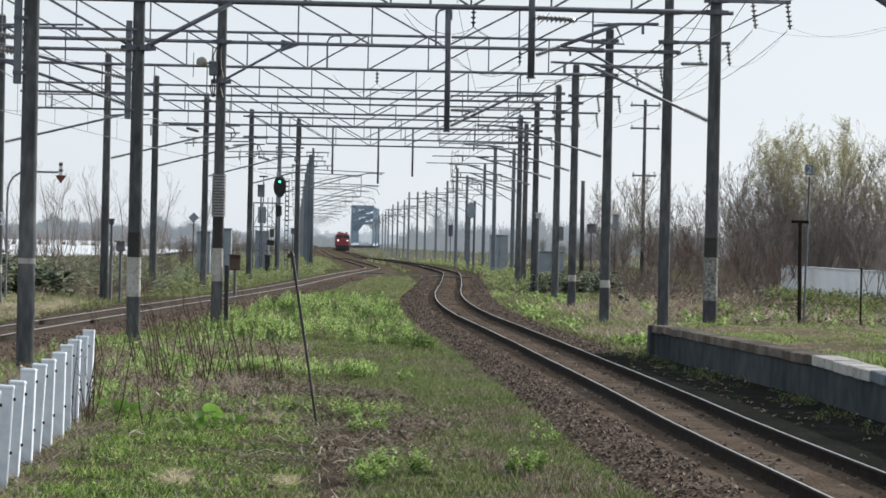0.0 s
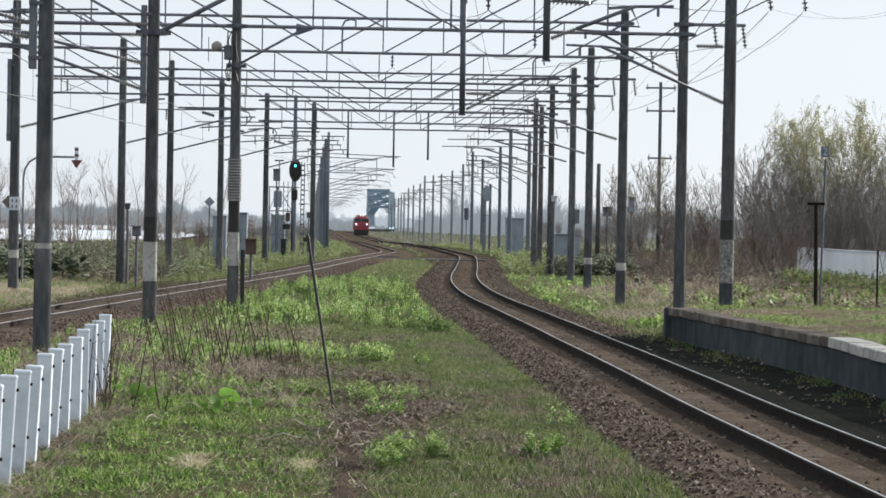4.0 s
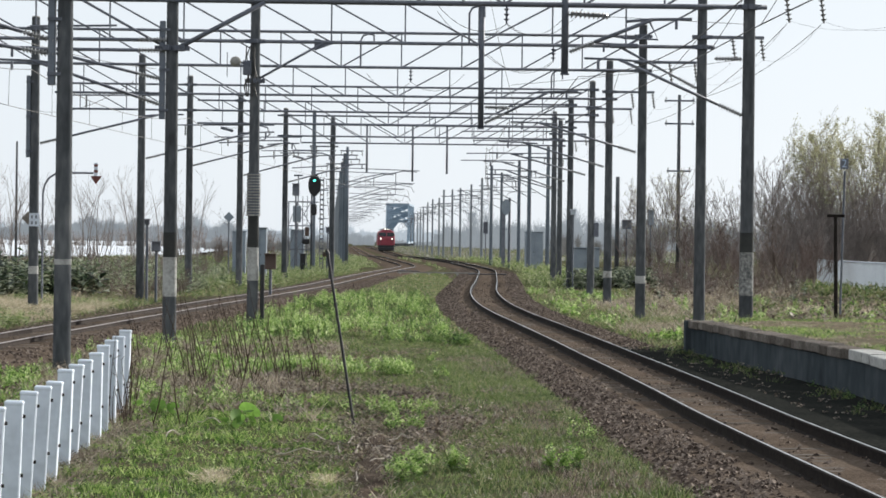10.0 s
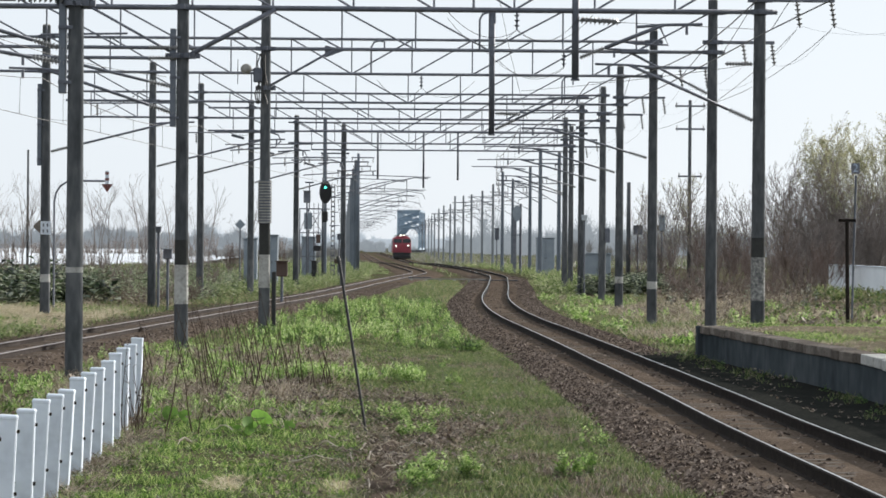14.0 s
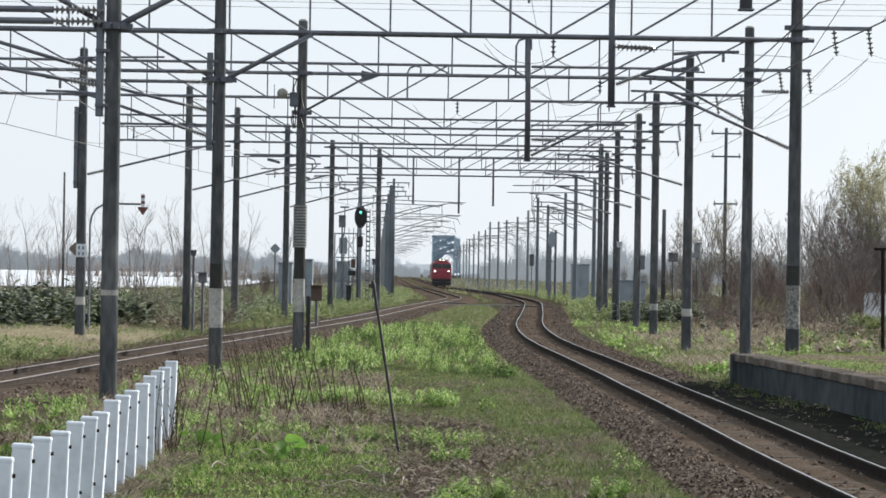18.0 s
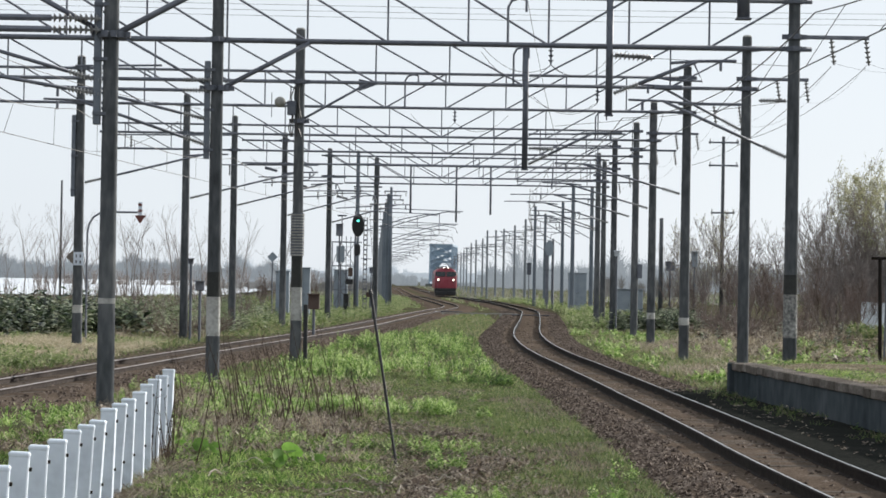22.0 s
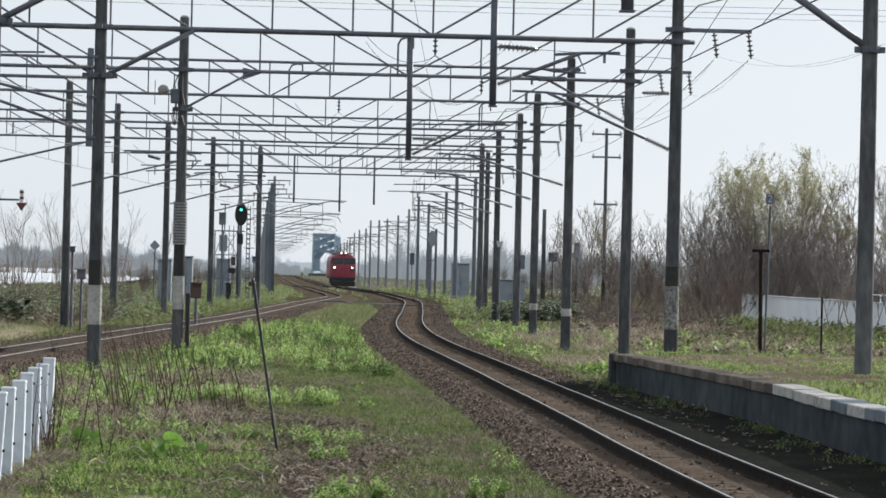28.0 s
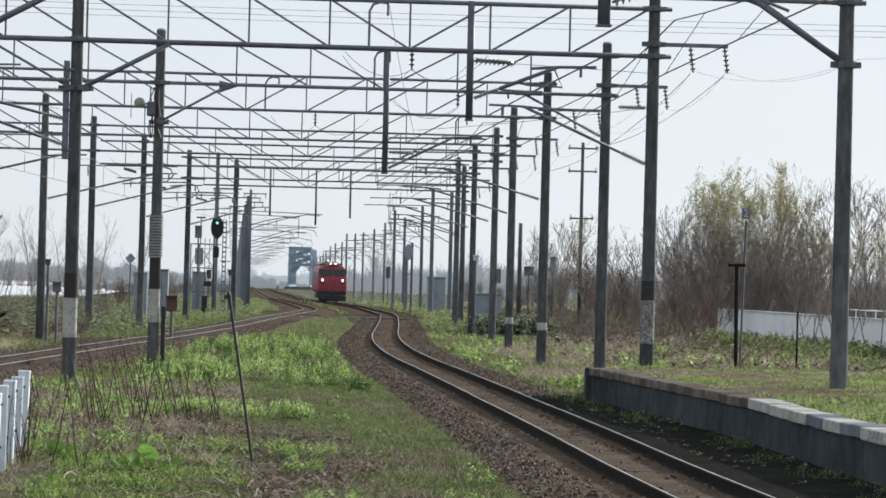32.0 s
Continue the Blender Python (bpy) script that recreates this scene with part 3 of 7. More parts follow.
for i in range(15):
    part("rib", tube((-3.89, 0, 3.05 + 0.08 * i), (-3.89, 0, 3.09 + 0.08 * i), 0.19, 0.205, 14), BAND, guard)
ball = bmesh.new()
bmesh.ops.create_uvsphere(ball, u_segments=16, v_segments=10, radius=0.155, matrix=Matrix.Translation((-4.43, -0.1, 7.32)) @ Matrix.Diagonal((1, 0.8, 0.95, 1)))
lamp = part("floodlight", ball, CONCRETE_PALE, g_c, "small round pale floodlight", True)
part("antenna", tube((-4.66, -0.1, 6.9), (-4.66, -0.1, 7.58), 0.012, None, 6), STEEL, g_c)
part("lamp_bracket", tube((-4.35, -0.05, 7.3), (-3.9, 0, 7.3), 0.03, None, 6), STEEL, lamp)
rng_b = random.Random(9)
for i in range(6):
    x = -4.12 + 0.05 * i
    part("cable", polyline(bmesh.new(), [(x + rng_b.uniform(-0.06, 0.06), -0.2, 7.75 - 0.28 * k) for k in range(6)], 0.018, 5), WIRE, g_c)
part("junction_box", box((-4.1, -0.18, 7.15), (0.24, 0.2, 0.4), 0.02), DARK_STEEL, g_c)
part("trunking", box((-3.62, -0.05, 0.85), (0.12, 0.14, 1.7), 0.02), BLACK, g_c)
part("junction_box", box((8.8, -0.05, 2.93), (0.22, 0.2, 0.62), 0.02), STEEL, g_f)
part("diamond_sign", box((-11.58, -0.19, 2.97), (0.3, 0.02, 0.3), 0, Matrix.Rotation(radians(45), 4, "Y")), EDGING, g_d, "faded brown diamond sign")
plate = part("number_plate", box((-11.38, -0.215, 2.92), (0.32, 0.02, 0.42)), WHITE_PAINT, g_d, "small white plate with dark bars")
for dx in (-0.07, 0.06):
    for dz in (0.09, -0.1):
        part("bar", box((-11.38 + dx, -0.23, 2.92 + dz), (0.045, 0.006, 0.1)), DARK_STEEL, plate)

part("insulator", insulator(bmesh.new(), (4.02, -0.05, 7.7), (4.85, -0.05, 7.66), 0.075), PORCELAIN, g_b)
part("insulator", insulator(bmesh.new(), (7.98, -0.05, 6.7), (7.35, -0.05, 6.7), 0.06), PORCELAIN, g_b)
part("insulator", insulator(bmesh.new(), (2.5, -0.05, 6.15), (3.2, -0.05, 6.12), 0.07), PORCELAIN, g_c)
for g, x0, x1, z in ((g_c, 2.5, 5.2, 6.55), (g_d, 3.0, 6.6, 6.7), (g_e, 2.6, 6.4, 6.6), (g_f, 3.4, 7.2, 6.75), (g_g, 3.5, 7.4, 6.6), (g_h, 3.6, 7.6, 6.7)):
    part("span_tube", tube((x0, 0.06, z), (x1, 0.06, z + 0.04), 0.024, None, 6), STEEL, g)
for g, x0, x1, z in ((g_e, -8.6, -4.6, 6.7), (g_f, -7.8, -4.0, 6.75), (g_g, -6.4, -2.8, 6.6), (g_d, -10.4, -6.6, 6.9), (g_b, -8.4, -6.4, 7.25)):
    part("span_tube", tube((x0, 0.06, z), (x1, 0.06, z + 0.04), 0.024, None, 6), STEEL, g)
    part("insulator", insulator(bmesh.new(), (x0 + 0.6, 0.06, z - 0.02), (x0 + 0.6, 0.06, z - 0.4), 0.05, 4), PORCELAIN, g)


# ---- far line-side poles ----


def far_pole(x, y, side, label="grey concrete catenary pole with a bracket arm"):
    root = thing("catenary_pole", label, "pole", "line-side poles", at=(x, y, dip(y)))
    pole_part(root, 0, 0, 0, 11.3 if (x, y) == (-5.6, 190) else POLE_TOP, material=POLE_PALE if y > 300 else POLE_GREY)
    s = -1 if side > 0 else 1
    k = 1.75 if side < 0 else 1.0                   # the arms on this side reach over the wider gap to the wires
    part("bracket_strut", polyline(bmesh.new(), [(0.1 * s, 0, 5.6), (1.9 * k * s, 0, 6.62), (2.7 * k * s, 0, 6.92), (3.2 * k * s, 0, 6.86)], 0.032, 6), STEEL, root)
    part("bracket_tube", tube((0.1 * s, 0, 7.1), (3.3 * k * s, 0, 6.95), 0.027, None, 6), STEEL, root)
    part("registration_arm", polyline(bmesh.new(), [(0.9 * k * s, 0, 5.95), (2.4 * k * s, 0, 6.05), (3.0 * k * s, 0, 5.85), (3.1 * k * s, 0, 5.5)], 0.022, 6), STEEL, root)
    part("hanger", tube((2.4 * k * s, 0, 6.05), (2.4 * k * s, 0, 6.8), 0.025, None, 5), STEEL, root)
    part("insulator", insulator(bmesh.new(), (0.12 * s, 0, 7.1), (0.75 * s, 0, 7.07), 0.1, 5), PORCELAIN, root)
    part("crossarm", box((-0.6 * s, 0, 8.5), (1.9, 0.1, 0.1)), STEEL, root)
    for dx in (-1.1, -1.45):
        part("insulator", insulator(bmesh.new(), (dx * s, 0, 8.45), (dx * s, 0, 7.95), 0.08, 4), PORCELAIN, root)
    return root


RIGHT_POLES = [(11.5, 202), (10.0, 200), (11.1, 240), (11.27, 283), (9.2, 255), (10.1, 310), (9.8, 342), (8.9, 361), (8.0, 369), (6.9, 372), (7.3, 433), (6.5, 450), (6.2, 490), (6.2, 560), (6.1, 610), (6.0, 670), (5.6, 730), (5.2, 790)]
for x, y in RIGHT_POLES:
    far_pole(x, y, 1)
LEFT_POLES = [(-5.6, 190), (-4.07, 181), (-4.05, 224), (-4.75, 250), (-5.6, 285), (-6.4, 320), (-7.3, 358), (-8.2, 398), (-9.2, 440), (-10.3, 490), (-11.5, 540), (-12.8, 595), (-14.2, 655)]
for x, y in LEFT_POLES:
    far_pole(x, y, -1)

top_pole = thing("utility_pole", "slim dark pole with three short crossarms beside the side track", "pole", at=(-3.82, 223, 0))
part("pole", tube((0, 0, -0.3), (0, 0, 9.9), 0.15, 0.11, 10), POLE_GREY, top_pole, smooth=True)
for z, w, dx in ((9.55, 1.9, 0.35), (9.2, 2.1, -0.2), (8.85, 1.5, 0.3)):
    arm = part("crossarm", box((dx, -0.12, z), (w, 0.09, 0.09)), STEEL, top_pole)
    for sx in (-0.45, 0.0, 0.45):
        part("insulator", insulator(bmesh.new(), (dx + sx * w, -0.12, z - 0.05), (dx + sx * w, -0.12, z - 0.4), 0.08, 2), PORCELAIN, arm)

# ---- platform ----


def build_platform():
    root = thing("platform", "low disused platform with a stained, shade-darkened concrete face and block edging", "platform", kind="structure")
    ys = [59.6 - i * 1.2 for i in range(62)]
    # face in cast panels, 2.4 m long
    for i in range(0, len(ys) - 2, 2):
        y1, y0 = ys[i], ys[i + 2]
        x1, x0 = curve_at(PLATFORM_EDGE, y1), curve_at(PLATFORM_EDGE, y0)
        a = math.atan2(x1 - x0, y1 - y0)
        c = ((x0 + x1) / 2 + 0.2, (y0 + y1) / 2, 0.255)
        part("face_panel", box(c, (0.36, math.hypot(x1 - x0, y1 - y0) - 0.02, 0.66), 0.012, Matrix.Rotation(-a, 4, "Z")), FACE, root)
    # edging blocks
    rng = random.Random(4)
    white = {*range(26, 34), 36, 37, *range(40, 44), *range(46, 50)}
    es = [59.6 - i * 0.6 for i in range(124)]
    for i in range(len(es) - 1):
        y1, y0 = es[i], es[i + 1]
        x1, x0 = curve_at(PLATFORM_EDGE, y1), curve_at(PLATFORM_EDGE, y0)
        a = math.atan2(x1 - x0, y1 - y0)
        c = ((x0 + x1) / 2 + 0.2 + rng.uniform(-0.015, 0.015), (y0 + y1) / 2, 0.67 + rng.uniform(-0.012, 0.012))
        part("edging_block", box(c, (0.46, math.hypot(x1 - x0, y1 - y0) - 0.015, 0.17), 0.015, Matrix.Rotation(-a + rng.uniform(-0.006, 0.006), 4, "Z")), BAND if i in white else POLE_GREY if i > 25 else EDGING, root,
             "edging block with worn white paint" if i in white else "")
    verts, faces = [], []
    for y in ys:
        x = curve_at(PLATFORM_EDGE, y)
        verts += [(x + o, y, 0.727 + (0.03 if o > 1 else 0) + 0.03 * noise.noise((x + o, y, 2.0))) for o in (0.3, 0.8, 1.2, 1.7, 5.0, 9.0)]
    for j in range(len(ys) - 1):
        for i in range(5):
            q = 6 * j + i
            faces.append((q + 6, q + 7, q + 1, q))
    top = sheet("earth_top", verts, faces, EARTH, True)
    top.parent = root
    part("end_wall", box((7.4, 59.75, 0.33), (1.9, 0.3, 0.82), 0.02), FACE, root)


build_platform()

# ---- fence ----


def build_fence():
    root = thing("picket_fence", "white concrete picket fence with bolted rails", "fence")
    rng = random.Random(2)
    f = lambda y: -2.585 - 0.0308 * y
    tops = (1.15, 1.11, 1.11, 1.095, 1.055, 1.03, 1.035, 1.045, 0.985, 1.01, 1.035, 1.025, 1.055, 1.085, 1.07, 1.06)
    post = None
    for i, top in enumerate(tops):
        y = 38.3 - 1.31 * i
        if post is None:
            b = box((0, 0, -0.6), (0.158, 0.12, 1.18), 0.012)
            add_box(b, (0, 0, -0.022), (0.168, 0.13, 0.044), 0.012)
            post = part("picket", b, WHITE_PAINT, root)
            ob = post
        else:
            ob = new("picket", post.data)
            ob.parent = root
        x = f(y) + rng.uniform(-0.012, 0.012)
        tilt = rng.uniform(-0.8, 1.0) + (2.3 if i > 4 else 0.6)
        ob.matrix_basis = pose(x, y, top, rng.uniform(-1.5, 1.5), tilt, rng.uniform(-5, 5))
        for z in (top - 0.14, top - 0.66):
            dx = -(top - z) * math.tan(radians(tilt))
            part("bolt", tube((x + dx + 0.075, y + 0.02, z), (x + dx + 0.1, y + 0.02, z), 0.016, None, 8), RUST, root)
    for z in (0.9, 0.38):
        part("fence_rail", tube((f(38.3) - 0.09, 38.4, z), (f(18.6) - 0.09, 18.7, z), 0.014, None, 8), STEEL, root)


build_fence()


# ---- locomotive ----
HEADLAMP = glow("lit_headlamp", (1.0, 0.88, 0.74), 4.0)


def bogie(y, parent):
    b = part("bogie", box((0, y, 0.62), (2.3, 3.4, 0.5), 0.08), BLACK, parent)
    for dy in (-1.05, 1.05):
        for s in (-1, 1):
            part("wheel", tube((s * 0.5, y + dy, 0.455), (s * 0.63, y + dy, 0.455), 0.455, None, 20), BLACK, b)
        part("axle", tube((-0.5, y + dy, 0.455), (0.5, y + dy, 0.455), 0.08, None, 10), BLACK, b)
    for s in (-1, 1):
        part("spring", tube((s * 1.05, y, 0.5), (s * 1.05, y, 0.95), 0.13, None, 10), BLACK, b)
    return b


def build_locomotive():
    """Front faces -y; origin on the rail under the front."""
    root = thing("locomotive", "red diesel locomotive with lit headlamps on the railway track", "locomotive")
    b = bmesh.new()
    # body: a rounded cross-section lofted from the raked front to the rear
    section = [(1.36, 1.0), (1.46, 1.2), (1.47, 2.7), (1.42, 3.1), (1.27, 3.42), (0.95, 3.64), (0.5, 3.76), (0.0, 3.8)]
    section += [(-x, z) for x, z in section[-2::-1]]
    rake = lambda z: 0.62 * smoothstep(2.2, 4.1, z)
    rings = []
    for y, k, sink in ((0.0, 0.86, 0.1), (0.06, 0.93, 0.05), (0.22, 0.985, 0.01), (0.6, 1.0, 0.0), (16.2, 1.0, 0.0), (16.6, 0.97, 0.02), (16.8, 0.9, 0.06)):
        lean = rake if y < 2 else (lambda z: -rake(z))
        rings.append([b.verts.new((x * k, y + lean(z), z - (sink if z > 3 else 0))) for x, z in section])
    n = len(section)
    for r, q in zip(rings, rings[1:]):
        for i in range(n - 1):
            b.faces.new((r[i], r[i + 1], q[i + 1], q[i]))
        b.faces.new((r[n - 1], r[0], q[0], q[n - 1]))
    for ring in (rings[0], rings[-1]):
        for i in range(n // 2):
            b.faces.new((ring[i], ring[i + 1], ring[n - 2 - i], ring[n - 1 - i])) if i + 1 < n - 2 - i else b.faces.new((ring[i], ring[i + 1], ring[n - 1 - i]))
    bmesh.ops.recalc_face_normals(b, faces=b.faces)
    part("body", b, RED, root, smooth=True)
    part("roof_panel", box((0, 8.4, 3.8), (2.1, 13.5, 0.16), 0.05), GREY_PAINT, root)
    for i in range(5):
        part("roof_fan", tube((0, 4.5 + 1.9 * i, 3.88), (0, 4.5 + 1.9 * i, 4.0), 0.55, None, 18), GREY_PAINT, root)
    tilt = Matrix.Rotation(-0.33, 4, "X")
    for x in (-0.6, 0.6):
        part("windscreen", box((x, 0.2, 2.95), (1.12, 0.06, 0.72), 0.03, tilt), GLASS, root)
        part("wiper", tube((x - 0.3, 0.06, 2.62), (x + 0.15, 0.2, 3.15), 0.015, None, 5), BLACK, root)
    part("windscreen_pillar", box((0, 0.19, 2.95), (0.09, 0.09, 0.76), 0.01, tilt), RED, root)
    for x in (-1.27, 1.27):
        part("side_window", box((x, 0.36, 2.93), (0.2, 0.34, 0.66), 0.02, tilt), GLASS, root)
    part("front_door_outline", box((0, 0.0, 1.75), (0.7, 0.04, 1.0), 0.01), RED, root)
    for x in (-0.99, 0.99):
        lamp = part("headlamp", tube((x, 0.06, 2.2), (x, -0.06, 2.2), 0.18, None, 20), GREY_PAINT, root)
        part("lens", tube((x, -0.05, 2.2), (x, -0.085, 2.2), 0.105, 0.095, 18), HEADLAMP, lamp, "lit warm white headlamp lens")
        part("tail_lamp", tube((x, 0.04, 1.9), (x, -0.05, 1.9), 0.09, None, 14), BLACK, root)
        part("handrail", tube((x * 1.14, -0.03, 1.2), (x * 1.14, -0.03, 2.1), 0.018, None, 6), GREY_PAINT, root)
    for x in (-0.24, 0.24):
        lamp = part("roof_lamp", box((x, 0.42, 3.84), (0.36, 0.3, 0.3), 0.05), GREY_PAINT, root)
        part("lens", tube((x, 0.28, 3.84), (x, 0.24, 3.84), 0.085, 0.075, 16), HEADLAMP, lamp, "lit warm white roof lamp lens")
    part("snow_plough", box((0, -0.1, 0.46), (2.75, 0.5, 0.62), 0.12), BLACK, root)
    part("buffer_beam", box((0, 0.12, 0.95), (2.75, 0.5, 0.34), 0.04), BLACK, root)
    part("coupler", box((0, -0.42, 0.88), (0.28, 0.6, 0.3), 0.05), BLACK, root)
    for x in (-0.45, 0.45):
        part("air_hose", polyline(bmesh.new(), [(x, -0.12, 0.8), (x, -0.28, 0.6), (x, -0.22, 0.4)], 0.03), BLACK, root)
    part("fuel_tank", box((0, 8.4, 0.72), (2.6, 4.4, 0.7), 0.1), BLACK, root)
    for y in (2.9, 13.9):
        bogie(y, root)
    for i in range(6):
        for s in (-1, 1):
            part("side_grille", box((s * 1.475, 3.6 + 1.9 * i, 2.6), (0.03, 1.4, 0.8), 0.01), GREY_PAINT, root)
    for ob in [c for c in root.children_recursive if c.type == "MESH"]:
        ob.data.transform(Matrix.Diagonal((1.12, 1.0, 1.12, 1.0)))
    return root


locomotive = build_locomotive()


def on_line(y):
    """Pose on the right-hand line with the front looking back along it."""
    x = curve_at(RIGHT_LINE, y)
    s = (curve_at(RIGHT_LINE, y + 4) - curve_at(RIGHT_LINE, y - 4)) / 8
    return pose(x, y, RAIL_TOP + dip(y + 6), 0, 0, -math.degrees(math.atan(s)))


def motions():
    times = [i * 1.0 for i in range(33)]
    front = lambda t: 621.0 - 10.0 * t
    walk(locomotive, [(t, on_line(front(t))) for t in times])


# ---- trees and brush ----


def grow(rng, height, spread, stems, depth=3, twig=0.006, lean=0.25, up=0.1, nodes=6, wide=0.55, dome=None):
    """Upright branches of a bare shrub or tree as (a, b, ra, rb) segments, plus points along its outer twigs."""
    segs, ends = [], []

    def branch(p, d, length, r, level, stem):
        n = nodes if level == 0 else 4 if level == 1 else 3
        for i in range(n):
            bend = Vector((rng.uniform(-1, 1), rng.uniform(-1, 1), rng.uniform(-0.5, 0.7)))
            d2 = (d + bend * (0.13 + 0.05 * level) + Vector((0, 0, up))).normalized()
            q = p + d2 * (length / n) * rng.uniform(0.8, 1.2)
            r2 = max(twig, r * 0.8)
            segs.append((p, q, r, r2, level, stem))
            if level >= depth - 1:
                ends.append(q)
            if level < depth and (i > 0 or level > 0):
                for _ in range(2 if level == 0 or rng.random() < 0.35 else 1):
                    a = rng.uniform(0, 6.283)
                    side = Vector((math.cos(a), math.sin(a), rng.uniform(0.0, 0.6)))
                    d3 = (d2 + side * wide * rng.uniform(0.6, 1.3)).normalized()
                    branch(q, d3, length * (0.52 - 0.04 * i) * rng.uniform(0.6, 1.15), max(twig, r2 * 0.5), level + 1, stem)
            p, d, r = q, d2, r2

    for i in range(stems):
        a = rng.uniform(0, 6.283)
        base = Vector((math.cos(a), math.sin(a), 0)) * rng.uniform(0, spread * 0.3)
        d = Vector((math.cos(a) * lean, math.sin(a) * lean, 1)).normalized()
        branch(base + Vector((0, 0, -0.1)), d, height * rng.uniform(0.62, 0.95), 0.0095 * height * rng.uniform(0.6, 1.1), 0, i)
    if dome:                                         # the crown keeps within a rounded, slightly ragged dome
        zc, rx, rz = (k * height for k in dome)
        inside = lambda p, far: ((p.x * p.x + p.y * p.y) / rx ** 2 + (max(0.0, p.z - zc) / rz) ** 2) < far
        segs = [g for g in segs if g[4] == 0 and inside(g[1], 1.1) or inside(g[1], rng.uniform(0.82, 1.2))]
        ends = [e for e in ends if inside(e, rng.uniform(0.8, 1.15))]
        whole = {g[5] for g in segs if g[4] == 0}
        segs = [g for g in segs if g[5] in whole]
    return segs, ends


def segs_mesh(name, segs, material, sides=3):
    verts, faces = [], []
    for a, b, ra, rb, *_ in segs:
        d = (b - a).normalized()
        u = d.orthogonal().normalized()
        v = d.cross(u)
        k = len(verts)
        for c, r in ((a, ra), (b, rb)):
            for i in range(sides):
                t = 6.2832 * i / sides
                verts.append(c + u * (r * math.cos(t)) + v * (r * math.sin(t)))
        for i in range(sides):
            j = (i + 1) % sides
            faces.append((k + i, k + j, k + sides + j, k + sides + i))
    me = bpy.data.meshes.new(name)
    me.from_pydata(verts, [], faces)
    me.materials.append(material)
    return me


def stem_mesh(name, segs, material, sides=6):
    """One unbroken tapering stem through its segments."""
    pts = [(segs[0][0], segs[0][2])] + [(s[1], s[3]) for s in segs]
    verts, faces, u = [], [], None
    for i, (p, r) in enumerate(pts):
        d = (pts[min(i + 1, len(pts) - 1)][0] - pts[max(i - 1, 0)][0]).normalized()
        u = d.orthogonal().normalized() if u is None else (u - d * u.dot(d)).normalized()
        v = d.cross(u)
        verts += [p + u * (r * math.cos(6.2832 * k / sides)) + v * (r * math.sin(6.2832 * k / sides)) for k in range(sides)]
        if i:
            a = (i - 1) * sides
            faces += [(a + k, a + (k + 1) % sides, a + sides + (k + 1) % sides, a + sides + k) for k in range(sides)]
    me = bpy.data.meshes.new(name)
    me.from_pydata(verts, [], faces)
    me.materials.append(material)
    return me


def leaves_mesh(name, spots, size, rng, material, flat=0.5):
    verts, faces = [], []
    for p in spots:
        d = Vector((rng.uniform(-1, 1), rng.uniform(-1, 1), rng.uniform(-flat, 1))).normalized()
        u = d.orthogonal().normalized()
        if rng.random() < 0.5:
            u = d.cross(u)
        s = size * rng.uniform(0.6, 1.3)
        w = u * s * 0.33
        k = len(verts)
        verts += [p, p + d * s * 0.5 + w, p + d * s, p + d * s * 0.5 - w]
        faces.append((k, k + 1, k + 2, k + 3))
    me = bpy.data.meshes.new(name)
    me.from_pydata(verts, [], faces)
    me.materials.append(material)
    return me


def make_tree(kind, seed, height, spread, stems, label, leaf=None, per_end=0.0, leaf_size=0.08, depth=3, twig=0.006, category="tree", lean=0.25, leaf_from=0.0, up=0.1, wide=0.55, nodes=6, dome=None, bark=BARK):
    rng = random.Random(seed)
    segs, ends = grow(rng, height, spread, stems, depth, twig, lean, up, nodes, wide, dome)
    root = thing(kind, label, category, "line-side trees and shrubs")
    bits = [("trunk", [s for s in segs if s[4] == 0 and s[5] == k], 6) for k in sorted({s[5] for s in segs})]
    for nm, sg, sides in bits + [("crown", [s for s in segs if s[4] > 0], 3)]:
        ob = new(nm, stem_mesh(nm, sg, bark, sides) if nm == "trunk" else segs_mesh(nm, sg, bark, sides))
        ob.parent = root
    if leaf is not None:
        spots = []
        for e in ends:
            share = per_end * smoothstep(leaf_from, leaf_from + 0.3, e.z / height)
            for _ in range(int(share + rng.random())):
                spots.append(e + Vector((rng.gauss(0, 1), rng.gauss(0, 1), rng.gauss(0, 1))) * 0.07)
        ob = new("leaves", leaves_mesh("leaves", spots, leaf_size, rng, leaf))
        ob.parent = root
    return root


SHRUB = "leafless grey-brown shrub at the edge of the railway"
WILLOW = "bushy willow with young olive green leaves"
bare_a = make_tree("bare_shrub", 11, 4.4, 3.0, 9, SHRUB, twig=0.009, lean=0.42, wide=0.65)
bare_b = make_tree("bare_shrub", 12, 3.0, 3.2, 7, "leafless reddish-brown shrub at the edge of the railway", twig=0.008, lean=0.55, wide=0.65, bark=TWIG)
bare_d = make_tree("dense_shrub", 18, 4.9, 3.0, 8, "dense leafless brown shrub under the willow", twig=0.008, lean=0.42, wide=0.75, category="shrub", up=0.05)
bare_c = make_tree("bare_tree", 13, 5.6, 1.8, 4, "slender leafless tree with fine upright twigs", BUDS, 0.35, 0.08, twig=0.0085, lean=0.22, up=0.1, wide=0.6)
willow_a = make_tree("budding_willow", 14, 9.8, 2.0, 8, WILLOW, BUDS, 4.2, 0.085, twig=0.008, lean=0.62, leaf_from=0.45, up=0.05, wide=0.75, nodes=7, dome=(0.6, 0.36, 0.4))
willow_b = make_tree("budding_willow", 15, 8.0, 1.8, 7, WILLOW, BUDS, 2.6, 0.08, twig=0.0075, lean=0.62, leaf_from=0.4, up=0.05, wide=0.75, nodes=7, dome=(0.6, 0.34, 0.4))
